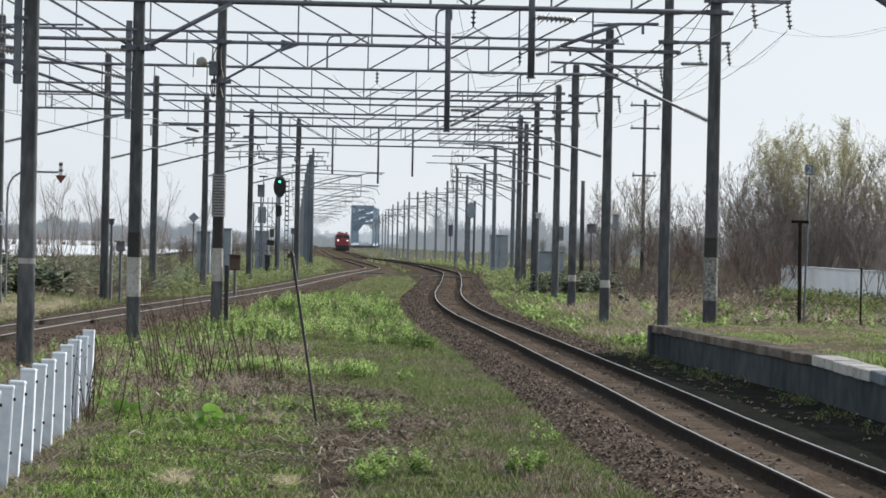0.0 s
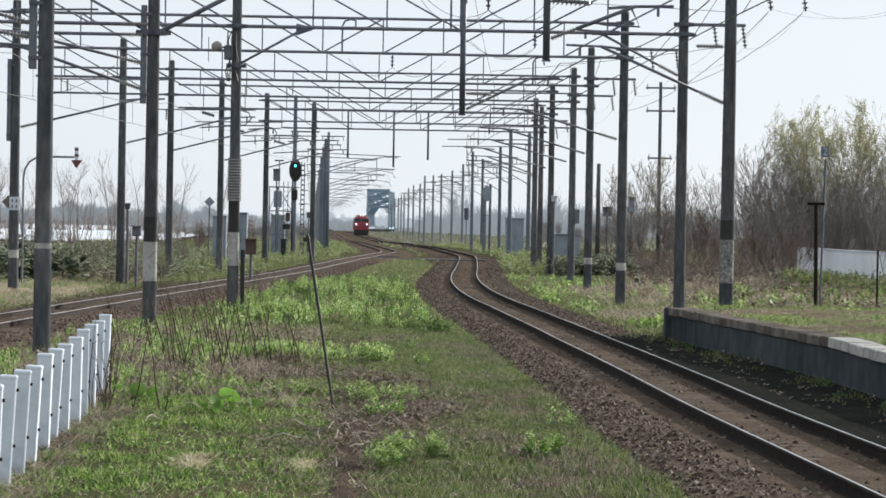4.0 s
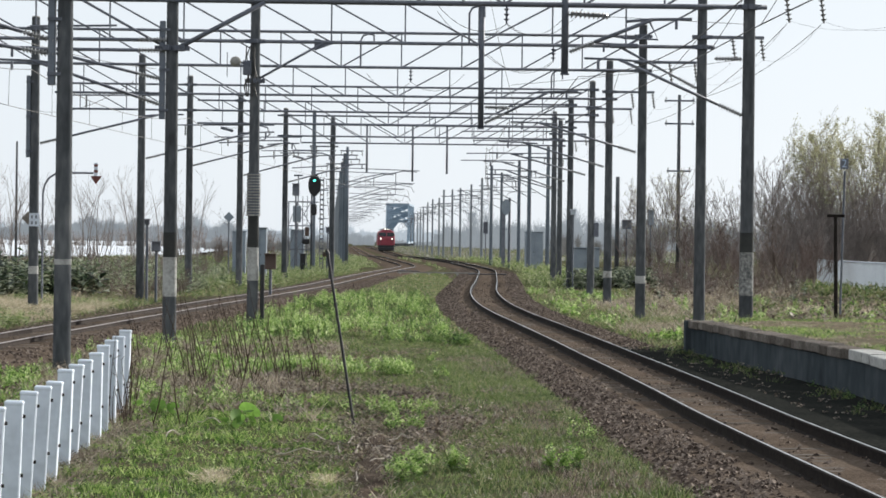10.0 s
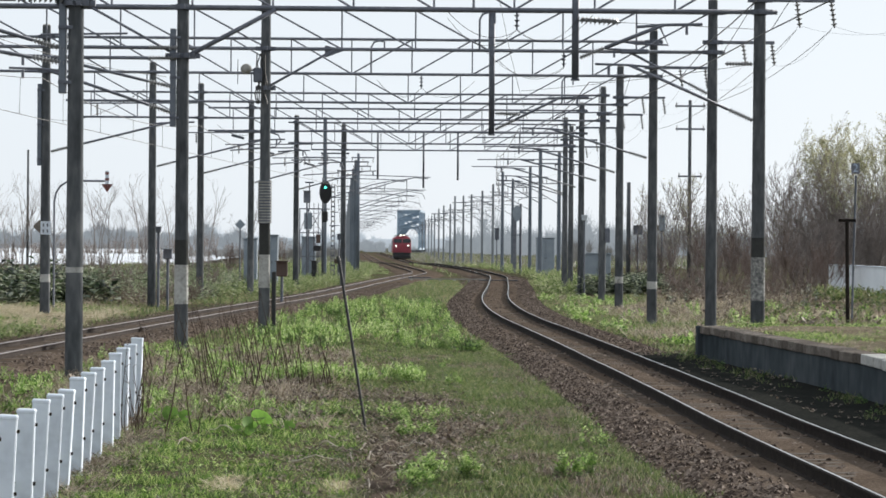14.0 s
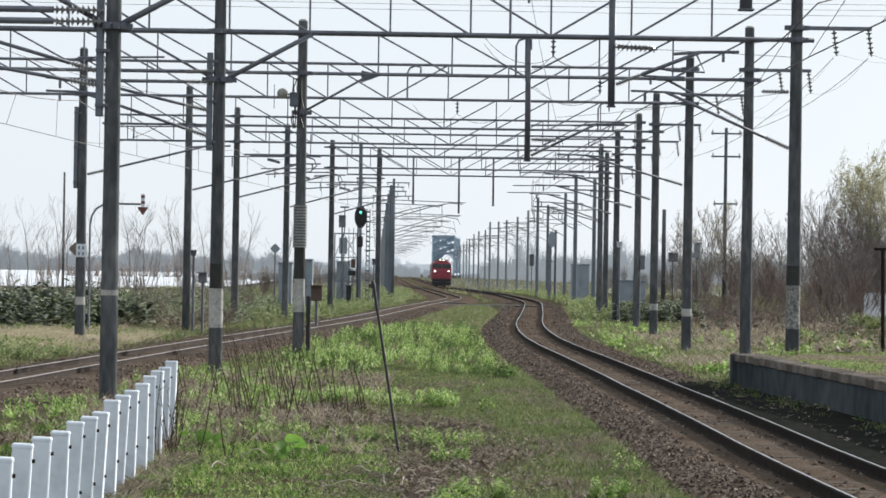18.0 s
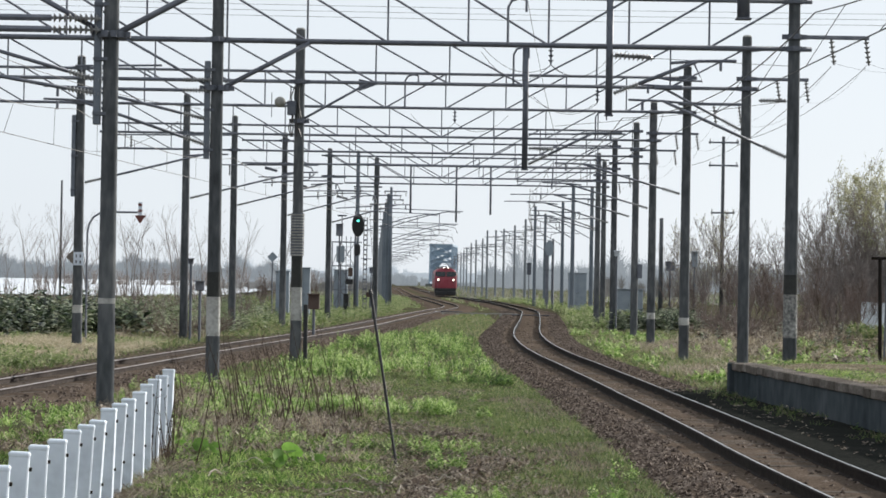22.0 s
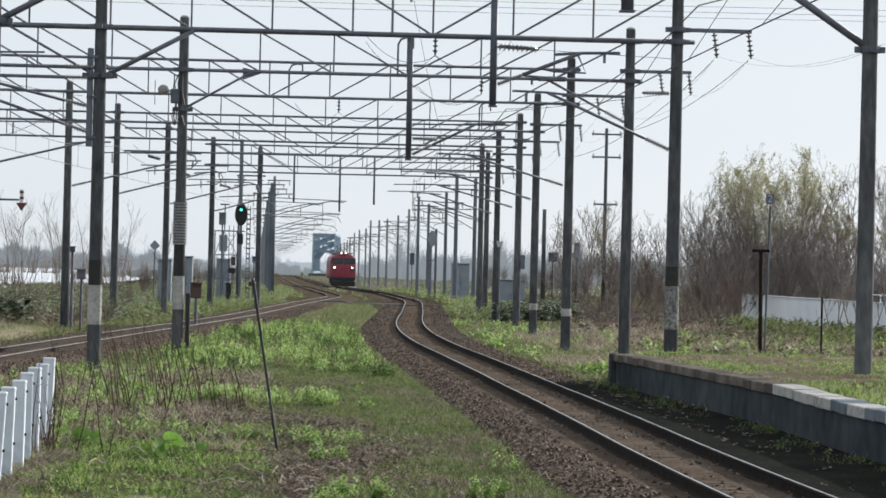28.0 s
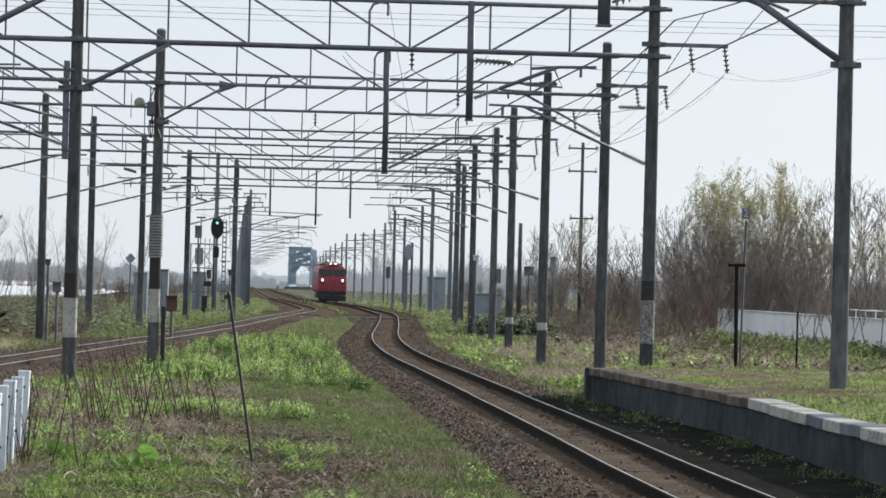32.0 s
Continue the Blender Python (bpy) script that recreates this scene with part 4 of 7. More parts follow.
bare_e = make_tree("bare_tree", 23, 8.8, 1.0, 4, "leafless tree with dark forking limbs and fine twigs", BUDS, 0.12, 0.09, twig=0.0095, lean=0.3, up=0.03, wide=0.8, nodes=7, dome=(0.6, 0.3, 0.42))
bare_f = make_tree("bare_tree", 24, 8.2, 1.4, 5, "leafless grey-brown tree with a dense twiggy crown", twig=0.008, lean=0.55, up=0.04, wide=0.8, nodes=7, category="tree", dome=(0.6, 0.34, 0.44))
bare_g = make_tree("bare_tree", 29, 6.2, 1.0, 3, "small leafless tree with crooked limbs and sparse twigs", BUDS, 0.1, 0.08, twig=0.008, lean=0.36, up=0.03, wide=0.85, nodes=6, dome=(0.58, 0.32, 0.42))
sapling = make_tree("sapling", 16, 4.6, 1.4, 2, "thin leafless sapling above the bamboo grass", twig=0.005, lean=0.28, depth=2, up=0.06, wide=0.75, nodes=5)
bramble = make_tree("bramble", 17, 1.9, 2.2, 7, "low tangled brown bramble at the foot of the shrubs", twig=0.006, lean=0.8, depth=2, category="bramble", up=-0.08, wide=0.8, bark=TWIG)
crooked = make_tree("crooked_tree", 19, 3.6, 1.6, 3, "small crooked bare tree before the pale wall", twig=0.009, lean=0.3, depth=2, up=0.06, wide=0.7)
KINDS = {"g": bare_g, "e": bare_e, "f": bare_f, "k": crooked, "d": bare_d, "m": bramble, "a": bare_a, "b": bare_b, "c": bare_c, "w": willow_a, "v": willow_b, "s": sapling}
PLANTED = [("k", 20.9, 109.5, 0), ("k", 21.2, 104.5, 140), ("k", 21.3, 98.0, 60), ("d", 21.6, 147, 0), ("d", 24.6, 149, 150), ("d", 27.6, 150, 220), ("w", 25.3, 152, 0), ("v", 28.2, 154, 60), ("f", 24.0, 153, 150), ("w", 27.0, 157, 250), ("v", 25.8, 150, 200), ("d", 26.2, 146, 80), ("f", 26.4, 154, 300), ("f", 22.2, 151, 215), ("f", 23.6, 155, 40), ("e", 30.2, 152, 40), ("e", 32.6, 150, 150), ("e", 35.2, 153, 260), ("e", 38.2, 151, 20), ("v", 33.6, 158, 100), ("c", 36.5, 150, 200), ("a", 21.2, 142, 0), ("a", 24.3, 146, 160),
           ("a", 27.2, 147, 300), ("b", 30.5, 148, 20), ("b", 33.8, 147, 120), ("g", 12.9, 152, 200), ("g", 17.7, 155, 320), ("g", 20.2, 150, 100), ("g", 15.3, 143, 170), ("b", 13.7, 149, 40), ("g", 16.8, 150, 60), ("g", 14.1, 146, 10), ("c", 15.6, 156, 130), ("g", 18.6, 147, 250), ("b", 16.3, 140, 260), ("b", 19.5, 138, 100),
           ("b", 16.6, 128, 190), ("c", 39, 160, 0), ("b", 38, 148, 250), ("b", 14.0, 119, 70), ("b", 17.0, 114, 140), ("b", 21.0, 134, 300),
           ("c", 42, 150, 20), ("c", 45, 156, 80), ("w", 48, 158, 20), ("b", 44, 148, 80), ("b", 33, 128, 0), ("s", -21.5, 150, 0), ("s", -24.5, 152, 80), ("s", -18.2, 156, 10), ("s", -16.4, 150, 200), ("s", -14.8, 158, 120), ("s", -13.5, 152, 10), ("s", -26.5, 156, 220),
           ("s", -12.1, 160, 120), ("b", -11.5, 178, 45), ("s", -10.2, 170, 300), ("b", -11.2, 235, 90), ("m", -10.1, 106, 0), ("m", -9.1, 107.5, 140), ("m", -8.6, 112, 60), ("s", -23.4, 168, 20), ("s", -19.0, 172, 200), ("s", -15.6, 169, 80), ("s", -13.0, 174, 310), ("s", -21.6, 170, 120), ("s", -25.6, 166, 10), ("s", -20.2, 163, 45), ("s", -17.6, 166, 170), ("s", -22.8, 160, 290)]
rng_m = random.Random(31)
for i in range(20):
    y = rng_m.uniform(94, 146)
    PLANTED.append(("m", rng_m.uniform(0.098, 0.15) * y if i % 3 else rng_m.uniform(23.5, 36), y, rng_m.uniform(0, 360)))
for i in range(16):
    PLANTED.append(("m", rng_m.uniform(-24, -10), rng_m.uniform(112, 165), rng_m.uniform(0, 360)))

used_kinds = set()
for kd, x, y, a in PLANTED:
    src = KINDS[kd]
    m = pose(x, y, ground_z(x, y), 0, 0, a) @ Matrix.Scale(0.75 + 0.45 * ((x * 7.31 + y * 3.17) % 1.0) if kd in "abmd" else 0.94 + 0.12 * ((x * 7.31) % 1.0), 4)
    if kd in used_kinds:
        copy_thing(src, m)
    else:
        src.matrix_basis = m
        used_kinds.add(kd)


# ---- far country ----
def far_thicket(name, x0, x1, y, h, seed, label, r=0.02, step=1.1):
    """Bare bushes as sprays of fine upright twigs."""
    rng = random.Random(seed)
    segs = []
    n = int((x1 - x0) / step)
    for i in range(n):
        x = x0 + (x1 - x0) * (i + rng.random()) / n
        yy = y + rng.uniform(-18, 18)
        hh = h * rng.uniform(0.5, 1.05) * (0.8 + 0.5 * noise.noise((x * 0.06, y * 0.01, seed)))
        z = ground_z(x, yy)
        for _ in range(16):
            a, o = rng.uniform(0, 6.283), rng.uniform(0, 0.5)
            p = Vector((x + rng.gauss(0, 0.25), yy, z - 0.1))
            d = Vector((math.cos(a) * o, math.sin(a) * o, 1)).normalized()
            for k in range(4):
                q = p + (d + Vector((rng.uniform(-0.15, 0.15), rng.uniform(-0.15, 0.15), 0.06))) * (hh / 4)
                segs.append((p, q, r * (1.6 - 0.3 * k), r * (1.3 - 0.3 * k)))
                if k > 0:
                    segs.append((q, q + (d + Vector((rng.uniform(-0.7, 0.7), rng.uniform(-0.7, 0.7), 0.1))) * (hh / 5), r * 0.8, r * 0.4))
                p = q
    tagged(new(name, segs_mesh(name, segs, BARK, 3)), label, "thicket", kind="stuff")


def treeline(name, y, x0, x1, base, swing, seed, label, material):
    """The horizon's belt of trees: an uneven ragged skyline, far beyond the line."""
    verts, faces = [], []
    n = int((x1 - x0) / 1.2)
    for i in range(n + 1):
        x = x0 + (x1 - x0) * i / n
        top = base * smoothstep(x1 + 1, x1 - 30, x) + swing * noise.noise((x * 0.018, seed, 0)) + 0.45 * swing * noise.noise((x * 0.09, seed, 4)) + 0.3 * swing * noise.noise((x * 0.5, seed, 9))
        verts += [(x, y, -3.0), (x, y, max(0.5, top)), (x, y + 25.0, -3.0)]
        if i:
            k = 3 * i
            faces += [(k - 3, k, k + 1, k - 2), (k - 2, k + 1, k + 2, k - 1)]
    tagged(sheet(name, verts, faces, material), label, "wood", kind="structure")


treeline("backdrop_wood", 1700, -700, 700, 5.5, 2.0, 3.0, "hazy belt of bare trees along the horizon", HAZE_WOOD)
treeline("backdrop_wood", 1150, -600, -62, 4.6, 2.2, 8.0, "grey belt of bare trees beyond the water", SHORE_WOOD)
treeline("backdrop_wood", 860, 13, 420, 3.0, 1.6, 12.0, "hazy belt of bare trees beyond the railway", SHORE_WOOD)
far_thicket("far_thicket", 33, 80, 330, 5.5, 6, "bare thicket beside the far railway line", 0.03, 0.9)
far_thicket("far_thicket", 25, 60, 250, 4.0, 9, "bare thicket beside the far railway line", 0.018, 2.6)
far_thicket("far_thicket", 28, 62, 185, 4.6, 12, "bare thicket behind the shrubs", 0.018, 0.45)
far_thicket("far_thicket", -95, -24, 640, 5.0, 8, "bare thicket beyond the far railway line", 0.035, 1.6)
far_thicket("far_thicket", -60, -16, 250, 2.6, 15, "bare thicket before the water", 0.02, 1.8)
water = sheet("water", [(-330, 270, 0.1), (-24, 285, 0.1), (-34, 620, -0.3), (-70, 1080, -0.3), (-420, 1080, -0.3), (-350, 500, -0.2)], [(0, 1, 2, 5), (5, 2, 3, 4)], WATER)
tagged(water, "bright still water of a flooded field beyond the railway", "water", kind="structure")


# ---- truss bridge far down the line ----


def build_bridge():
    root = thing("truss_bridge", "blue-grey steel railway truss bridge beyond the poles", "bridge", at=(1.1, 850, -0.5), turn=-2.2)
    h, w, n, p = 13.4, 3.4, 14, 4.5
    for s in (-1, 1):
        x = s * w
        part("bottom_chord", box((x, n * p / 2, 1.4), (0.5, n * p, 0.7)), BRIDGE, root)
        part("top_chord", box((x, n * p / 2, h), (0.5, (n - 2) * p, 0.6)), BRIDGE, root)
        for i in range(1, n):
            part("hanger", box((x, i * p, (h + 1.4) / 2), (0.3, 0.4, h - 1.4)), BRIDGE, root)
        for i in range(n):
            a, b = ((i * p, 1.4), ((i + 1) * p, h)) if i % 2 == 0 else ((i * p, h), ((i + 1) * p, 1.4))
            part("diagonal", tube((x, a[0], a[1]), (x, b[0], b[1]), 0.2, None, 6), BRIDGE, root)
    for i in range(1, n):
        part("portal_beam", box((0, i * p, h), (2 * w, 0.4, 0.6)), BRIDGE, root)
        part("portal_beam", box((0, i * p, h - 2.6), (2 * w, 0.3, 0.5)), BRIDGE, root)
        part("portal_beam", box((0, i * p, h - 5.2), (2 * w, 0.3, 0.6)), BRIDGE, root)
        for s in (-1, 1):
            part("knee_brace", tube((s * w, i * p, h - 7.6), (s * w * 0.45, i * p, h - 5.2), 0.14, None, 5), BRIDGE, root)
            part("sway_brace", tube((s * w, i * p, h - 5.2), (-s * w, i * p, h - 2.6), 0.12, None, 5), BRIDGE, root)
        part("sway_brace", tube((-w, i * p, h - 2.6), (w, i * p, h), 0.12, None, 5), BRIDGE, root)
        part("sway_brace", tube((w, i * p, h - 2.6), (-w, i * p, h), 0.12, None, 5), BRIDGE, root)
    for i in (0, n):
        part("pier", box((0, i * p, 0.4), (9, 2.0, 1.4), 0.1), CONCRETE, root)


build_bridge()

# ---- overhead wires ----


def wire_run(name, label, pts, r=0.009, parent=None):
    b = polyline(bmesh.new(), pts, r, 4)
    ob = mesh_ob(name, b, WIRE, parent)
    if parent is None:
        tagged(ob, label, "overhead wire")
    return ob


def catenary(line, y0, y1, span, label):
    root = thing("overhead_line", label, "overhead wire", "overhead lines")
    mess, cont, y = [], [], y0
    k = 0
    while y <= y1:
        t = ((y - y0) % span) / span
        z = 6.25 - 0.4 * 4 * t * (1 - t)
        x = curve_at(line, y)
        mess.append((x + 0.5 * (1 - smoothstep(45, 62, y)), y, z + dip(y)))
        cont.append((x, y, 5.3 + dip(y)))
        if k % 2 == 1 and y < 170:
            part("dropper", tube((x, y, 5.3 + dip(y)), (x + 0.5 * (1 - smoothstep(45, 62, y)), y, z + dip(y)), 0.005, None, 4), WIRE, root)
        y += 2.5
        k += 1
    wire_run("messenger_wire", "", mess, 0.01, root)
    wire_run("contact_wire", "", cont, 0.009, root)


catenary(RIGHT_LINE, 12.4, 560.0, 25.0, "contact and messenger wires with droppers over the near track")
catenary(LEFT_LINE, 12.4, 560.0, 25.0, "contact and messenger wires with droppers over the side track")
FEED = [(11.2, 34, 6.9), (10.3, 49.6, 6.85), (9.85, 62.4, 7.6), (10.25, 75.5, 7.56), (9.6, 86.4, 7.56), (9.95, 104, 7.56), (10.25, 117.6, 7.56), (10.2, 131, 7.56), (10.4, 146.3, 7.56), (11.3, 156.6, 7.56), (11.7, 200, 7.7), (11.4, 240, 7.7)]
for k, dx in enumerate((0.0, -0.8)):
    pts = []
    for (xa, ya, za), (xb, yb, zb) in zip(FEED, FEED[1:]):
        for i in range(10):
            t = i / 10
            pts.append((xa + (xb - xa) * t + (dx if ya > 60 else dx * (t if ya > 45 else 0.0)), ya + (yb - ya) * t, za + (zb - za) * t - 0.32 * 4 * t * (1 - t)))
    wire_run("feeder_wire", "thin sagging feeder wire hung from the crossarm insulators", pts, 0.003)
for z, y in ((8.28, 57), (8.18, 57.2), (8.08, 57.4)):
    wire_run("crossing_wire", "thin level wire crossing high over the railway tracks", [(-16 + 4 * i, y, z - 0.1 * math.sin(math.pi * i / 9)) for i in range(10)], 0.005)
for x in (-16.0, 20.0):
    carrier = thing("utility_pole", "plain grey utility pole carrying the crossing wires", "pole", at=(x, 57.2, 0))
    part("pole", tube((0, 0, -0.3), (0, 0, 8.6), 0.14, 0.1, 12), POLE_GREY, carrier, smooth=True)
    for z in (8.28, 8.18, 8.08):
        part("insulator", insulator(bmesh.new(), (0, -0.3, z), (0, 0.3, z), 0.05, 4), PORCELAIN, carrier)
# loose jumper wires and stays about the first beams
for x0, y0, z0, x1, y1, z1, sag in ((2.55, 62.4, 7.45, 0.95, 62.3, 7.7, 0.5), (2.55, 62.4, 7.45, 4.3, 62.3, 7.8, 0.45), (4.4, 75.5, 7.45, 2.2, 75.4, 7.9, 0.5), (2.0, 62.4, 8.9, 3.4, 75.5, 6.0, 0.25), (9.8, 62.4, 7.5, 8.2, 75.5, 6.4, 0.3),
                                    (9.0, 62.4, 7.5, 8.0, 86.4, 6.2, 0.4), (-9.5, 49.6, 7.0, -5.5, 62.4, 6.3, 0.25), (8.15, 62.4, 6.72, 3.2, 75, 6.75, 0.05), (-11.4, 86.4, 6.4, -6.0, 62.4, 6.0, 0.3)):
    pts = []
    for i in range(9):
        t = i / 8
        pts.append((x0 + (x1 - x0) * t, y0 + (y1 - y0) * t, z0 + (z1 - z0) * t - sag * 4 * t * (1 - t)))
    wire_run("jumper_wire", "thin slack jumper wire between the gantry fittings", pts, 0.007)

LOOPS = ((2.55, 62.4, 7.42, 0.95, 7.85, 0.35), (2.55, 62.4, 7.42, 4.0, 7.75, 0.4), (2.9, 49.6, 9.05, 4.3, 9.0, 0.55), (2.9, 49.6, 9.05, 2.3, 7.9, -0.1), (4.4, 75.5, 7.42, 2.6, 7.6, 0.4),
         (0.5, 86.4, 7.45, -0.9, 7.7, 0.4), (0.5, 86.4, 7.45, 2.2, 7.7, 0.4), (6.2, 104.0, 8.3, 5.0, 7.6, 0.3), (-7.2, 104.0, 7.0, -5.4, 6.9, 0.35), (-6.3, 117.6, 7.0, -4.6, 6.8, 0.3))
for x0, y0, z0, x1, z1, sag in LOOPS:
    wire_run("jumper_wire", "thin slack jumper wire between the gantry fittings", [(x0 + (x1 - x0) * k / 10, y0 - 0.1, z0 + (z1 - z0) * k / 10 - sag * 4 * (k / 10) * (1 - k / 10)) for k in range(11)], 0.008)
part("insulator", insulator(bmesh.new(), (2.9, 0, 9.45), (2.9, 0, 9.05), 0.09, 3), PORCELAIN, g_a)
# closed loops of tube at the heads of the left-hand arms
for g, x, z in ((g_e, -5.1, 6.75), (g_f, -4.6, 6.6), (g_g, -3.3, 6.5)):
    part("steady_arm", polyline(bmesh.new(), [(x - 2.2, -0.1, z), (x - 0.2, -0.1, z + 0.02), (x + 0.25, -0.1, z - 0.12), (x + 0.35, -0.1, z - 0.35), (x + 0.1, -0.1, z - 0.6), (x - 1.6, -0.1, z - 0.72)], 0.028), STEEL, g)
    part("clip", box((x - 1.3, -0.1, z - 0.2), (0.5, 0.08, 0.1), 0.02, Matrix.Rotation(0.25, 4, "Y")), DARK_STEEL, g)

# ---- signals, cabinets and signs ----
GREEN_LIT = glow("lit_green_signal", (0.1, 1.0, 0.75), 2.5)


def disc(c, rx, rz, depth, sides=28):
    b = bmesh.new()
    bmesh.ops.create_cone(b, cap_ends=True, segments=sides, radius1=1, radius2=1, depth=depth, matrix=Matrix.Translation(c) @ Matrix.Rotation(radians(90), 4, "X") @ Matrix.Diagonal((rx, rz, 1, 1)))
    return b


def build_signal():
    root = thing("colour_light_signal", "dark colour-light signal showing green on a steel mast", "signal", at=(-5.5, 183, 0))
    part("mast", tube((0, 0, -0.2), (0, 0, 6.9), 0.09, 0.07, 10), DARK_STEEL, root, smooth=True)
    head = part("backboard", disc((0.16, -0.12, 5.95), 0.42, 0.76, 0.05), BLACK, root)
    for i, z in enumerate((6.25, 5.95, 5.65)):
        part("hood", tube((0.16, -0.12, z), (0.16, -0.36, z), 0.11, 0.13, 12), BLACK, head)
        part("lens", disc((0.16, -0.16 if i else -0.38, z), 0.075, 0.075, 0.03, 14), GREEN_LIT if i == 0 else GLASS, head, "lit green lens" if i == 0 else "")
    part("platform_rail", box((-0.5, 0, 4.8), (1.9, 0.06, 0.06)), DARK_STEEL, root)
    for x in (-0.32, -0.62):
        part("ladder_rail", tube((x, 0.1, 0), (x, 0.1, 5.2), 0.025, None, 6), DARK_STEEL, root)
    for i in range(16):
        part("rung", tube((-0.62, 0.1, 0.3 + 0.3 * i), (-0.32, 0.1, 0.3 + 0.3 * i), 0.015, None, 5), DARK_STEEL, root)
    part("lower_head", box((0.12, -0.1, 4.3), (0.42, 0.3, 0.75), 0.08), BLACK, root)
    part("red_box", box((-0.3, -0.1, 2.8), (0.3, 0.25, 0.6), 0.04), BROWN_PAINT, root)
    part("dark_box", box((-0.38, -0.12, 2.15), (0.5, 0.3, 0.35), 0.05), BLACK, root)


build_signal()


def lattice_frame():
    """The braced steel stand beside the signal mast."""
    root = thing("lattice_stand", "grey steel lattice stand with braces beside the signal", "stand", at=(-6.3, 183.4, 0))
    for x in (-0.78, -0.2, 0.74):
        part("upright", tube((x, 0, -0.2), (x, 0, 4.85), 0.045, None, 6), STEEL, root)
    for z in (1.6, 3.2, 4.82):
        part("crossbar", box((0, 0, z), (1.6, 0.07, 0.07)), STEEL, root)
    for z0, z1 in ((0.1, 1.6), (1.6, 3.2), (3.2, 4.8)):
        part("brace", tube((-0.78, 0.03, z0), (-0.2, 0.03, z1), 0.025, None, 5), STEEL, root)
        part("brace", tube((-0.2, -0.03, z0), (0.74, -0.03, z1), 0.025, None, 5), STEEL, root)
        part("brace", tube((0.74, 0.03, z0), (-0.2, 0.03, z1), 0.025, None, 5), STEEL, root)
    part("case", box((-0.2, -0.25, 4.0), (0.55, 0.4, 1.1), 0.03), CABINET, root, "blue-grey steel case")
    part("lamp_hood", box((-0.14, -0.1, 6.6), (0.62, 0.3, 0.1), 0.03), DARK_STEEL, root)
    part("post", tube((-0.14, 0, 4.8), (-0.14, 0, 6.6), 0.04, None, 6), DARK_STEEL, root)


lattice_frame()


def ladder_mast():
    root = thing("ladder_mast", "thin steel mast with a ladder of pale steps", "mast", at=(-4.83, 183, 0))
    for x in (-0.11, 0.11):
        part("upright", tube((x, 0, -0.2), (x, 0, 6.5), 0.035, None, 6), STEEL, root)
    for i in range(19):
        part("step", box((0, -0.03, 0.35 + 0.33 * i), (0.28, 0.09, 0.1)), CONCRETE_PALE if i % 2 else DARK_STEEL, root)
    for z, w in ((3.7, 0.7), (4.6, 0.5), (5.6, 0.8)):
        part("arm", box((0.1, 0.02, z), (w, 0.05, 0.05)), STEEL, root)


ladder_mast()


def cabinet(x, y, z, w, h, d, label, material=None):
    root = thing("equipment_cabinet", label, "cabinet", at=(x, y, z))
    body = part("body", box((0, 0, h / 2), (w, d, h), 0.03), material or CABINET, root)
    part("roof", box((0, -0.03, h + 0.03), (w + 0.1, d + 0.12, 0.06), 0.01), material or CABINET, root)
    for s in (-1, 1):
        door = part("door", box((s * w / 4, -d / 2 - 0.012, h / 2), (w / 2 - 0.04, 0.03, h - 0.2), 0.008), material or CABINET, root)
        part("handle", box((s * 0.06, -d / 2 - 0.04, h / 2), (0.03, 0.04, 0.16)), DARK_STEEL, door)
    part("plinth", box((0, 0, -0.05), (w + 0.1, d + 0.1, 0.2)), CONCRETE_PALE, root)


cabinet(-6.55, 186, 0, 0.95, 2.9, 0.7, "tall blue-grey steel relay cabinet beside the signal")
cabinet(-7.35, 150, 0, 0.75, 2.9, 0.7, "tall blue-grey steel cabinet behind the poles")
cabinet(-8.6, 152, 0, 0.75, 2.7, 0.7, "tall blue-grey steel cabinet behind the poles")
cabinet(-5.9, 178, 0.0, 0.35, 1.3, 0.3, "small dark equipment case beside the signal", BLACK)
cabinet(10.75, 207, 0, 1.35, 3.0, 1.4, "blue-grey equipment hut behind the line-side poles")
cabinet(12.2, 172, 0, 1.7, 1.95, 1.6, "low blue-grey hut among the weeds")


def post_box(x, y, z, top, bw, bh, label, name="post_mounted_box", r=0.05, material=None):
    root = thing(name, label, "equipment post", at=(x, y, z))
    part("post", tube((0, 0, -0.2), (0, 0, top), r, None, 8), DARK_STEEL, root)
    b = part("box", box((0, -0.05, top), (bw, 0.25, bh), 0.03), material or STEEL, root)
    part("hood", box((0, -0.16, top + bh / 2), (bw + 0.06, 0.42, 0.04)), material or STEEL, b)


post_box(-6.55, 182, 0, 5.6, 0.46, 0.8, "grey speaker box on a thin steel post beside the signal")
post_box(-4.57, 190, 0, 2.95, 0.26, 0.4, "small dark lamp on a thin white post", "line_side_lamp", 0.05, DARK_STEEL)
post_box(-9.05, 100, 0.1, 2.85, 0.2, 0.2, "small dark lamp on a thin steel post", "line_side_lamp")
post_box(-8.75, 100.5, 0.1, 1.95, 0.34, 0.36, "small dark telephone box on a steel post")
post_box(8.3, 125, 0, 3.75, 0.24, 0.24, "pale line-side lamp on a thin post", "line_side_lamp", 0.035, WHITE_PAINT)
post_box(-4.95, 110, 0.1, 1.35, 0.46, 0.62, "small brown steel case on a short post by the track", "post_mounted_box", 0.06, BROWN_PAINT)
post_box(-4.35, 180, 0, 1.3, 0.6, 0.28, "brown ground signal on a short stand", "ground_signal", 0.08, BROWN_PAINT)
post_box(8.86, 260, 0, 3.5, 0.42, 1.1, "dark rectangular board on a thin post", "line_side_board", 0.05, DARK_STEEL)
post_box(12.92, 150, 0, 3.35, 0.5, 0.5, "grey metal box on a post beside a timber pole", "post_mounted_box", 0.05)


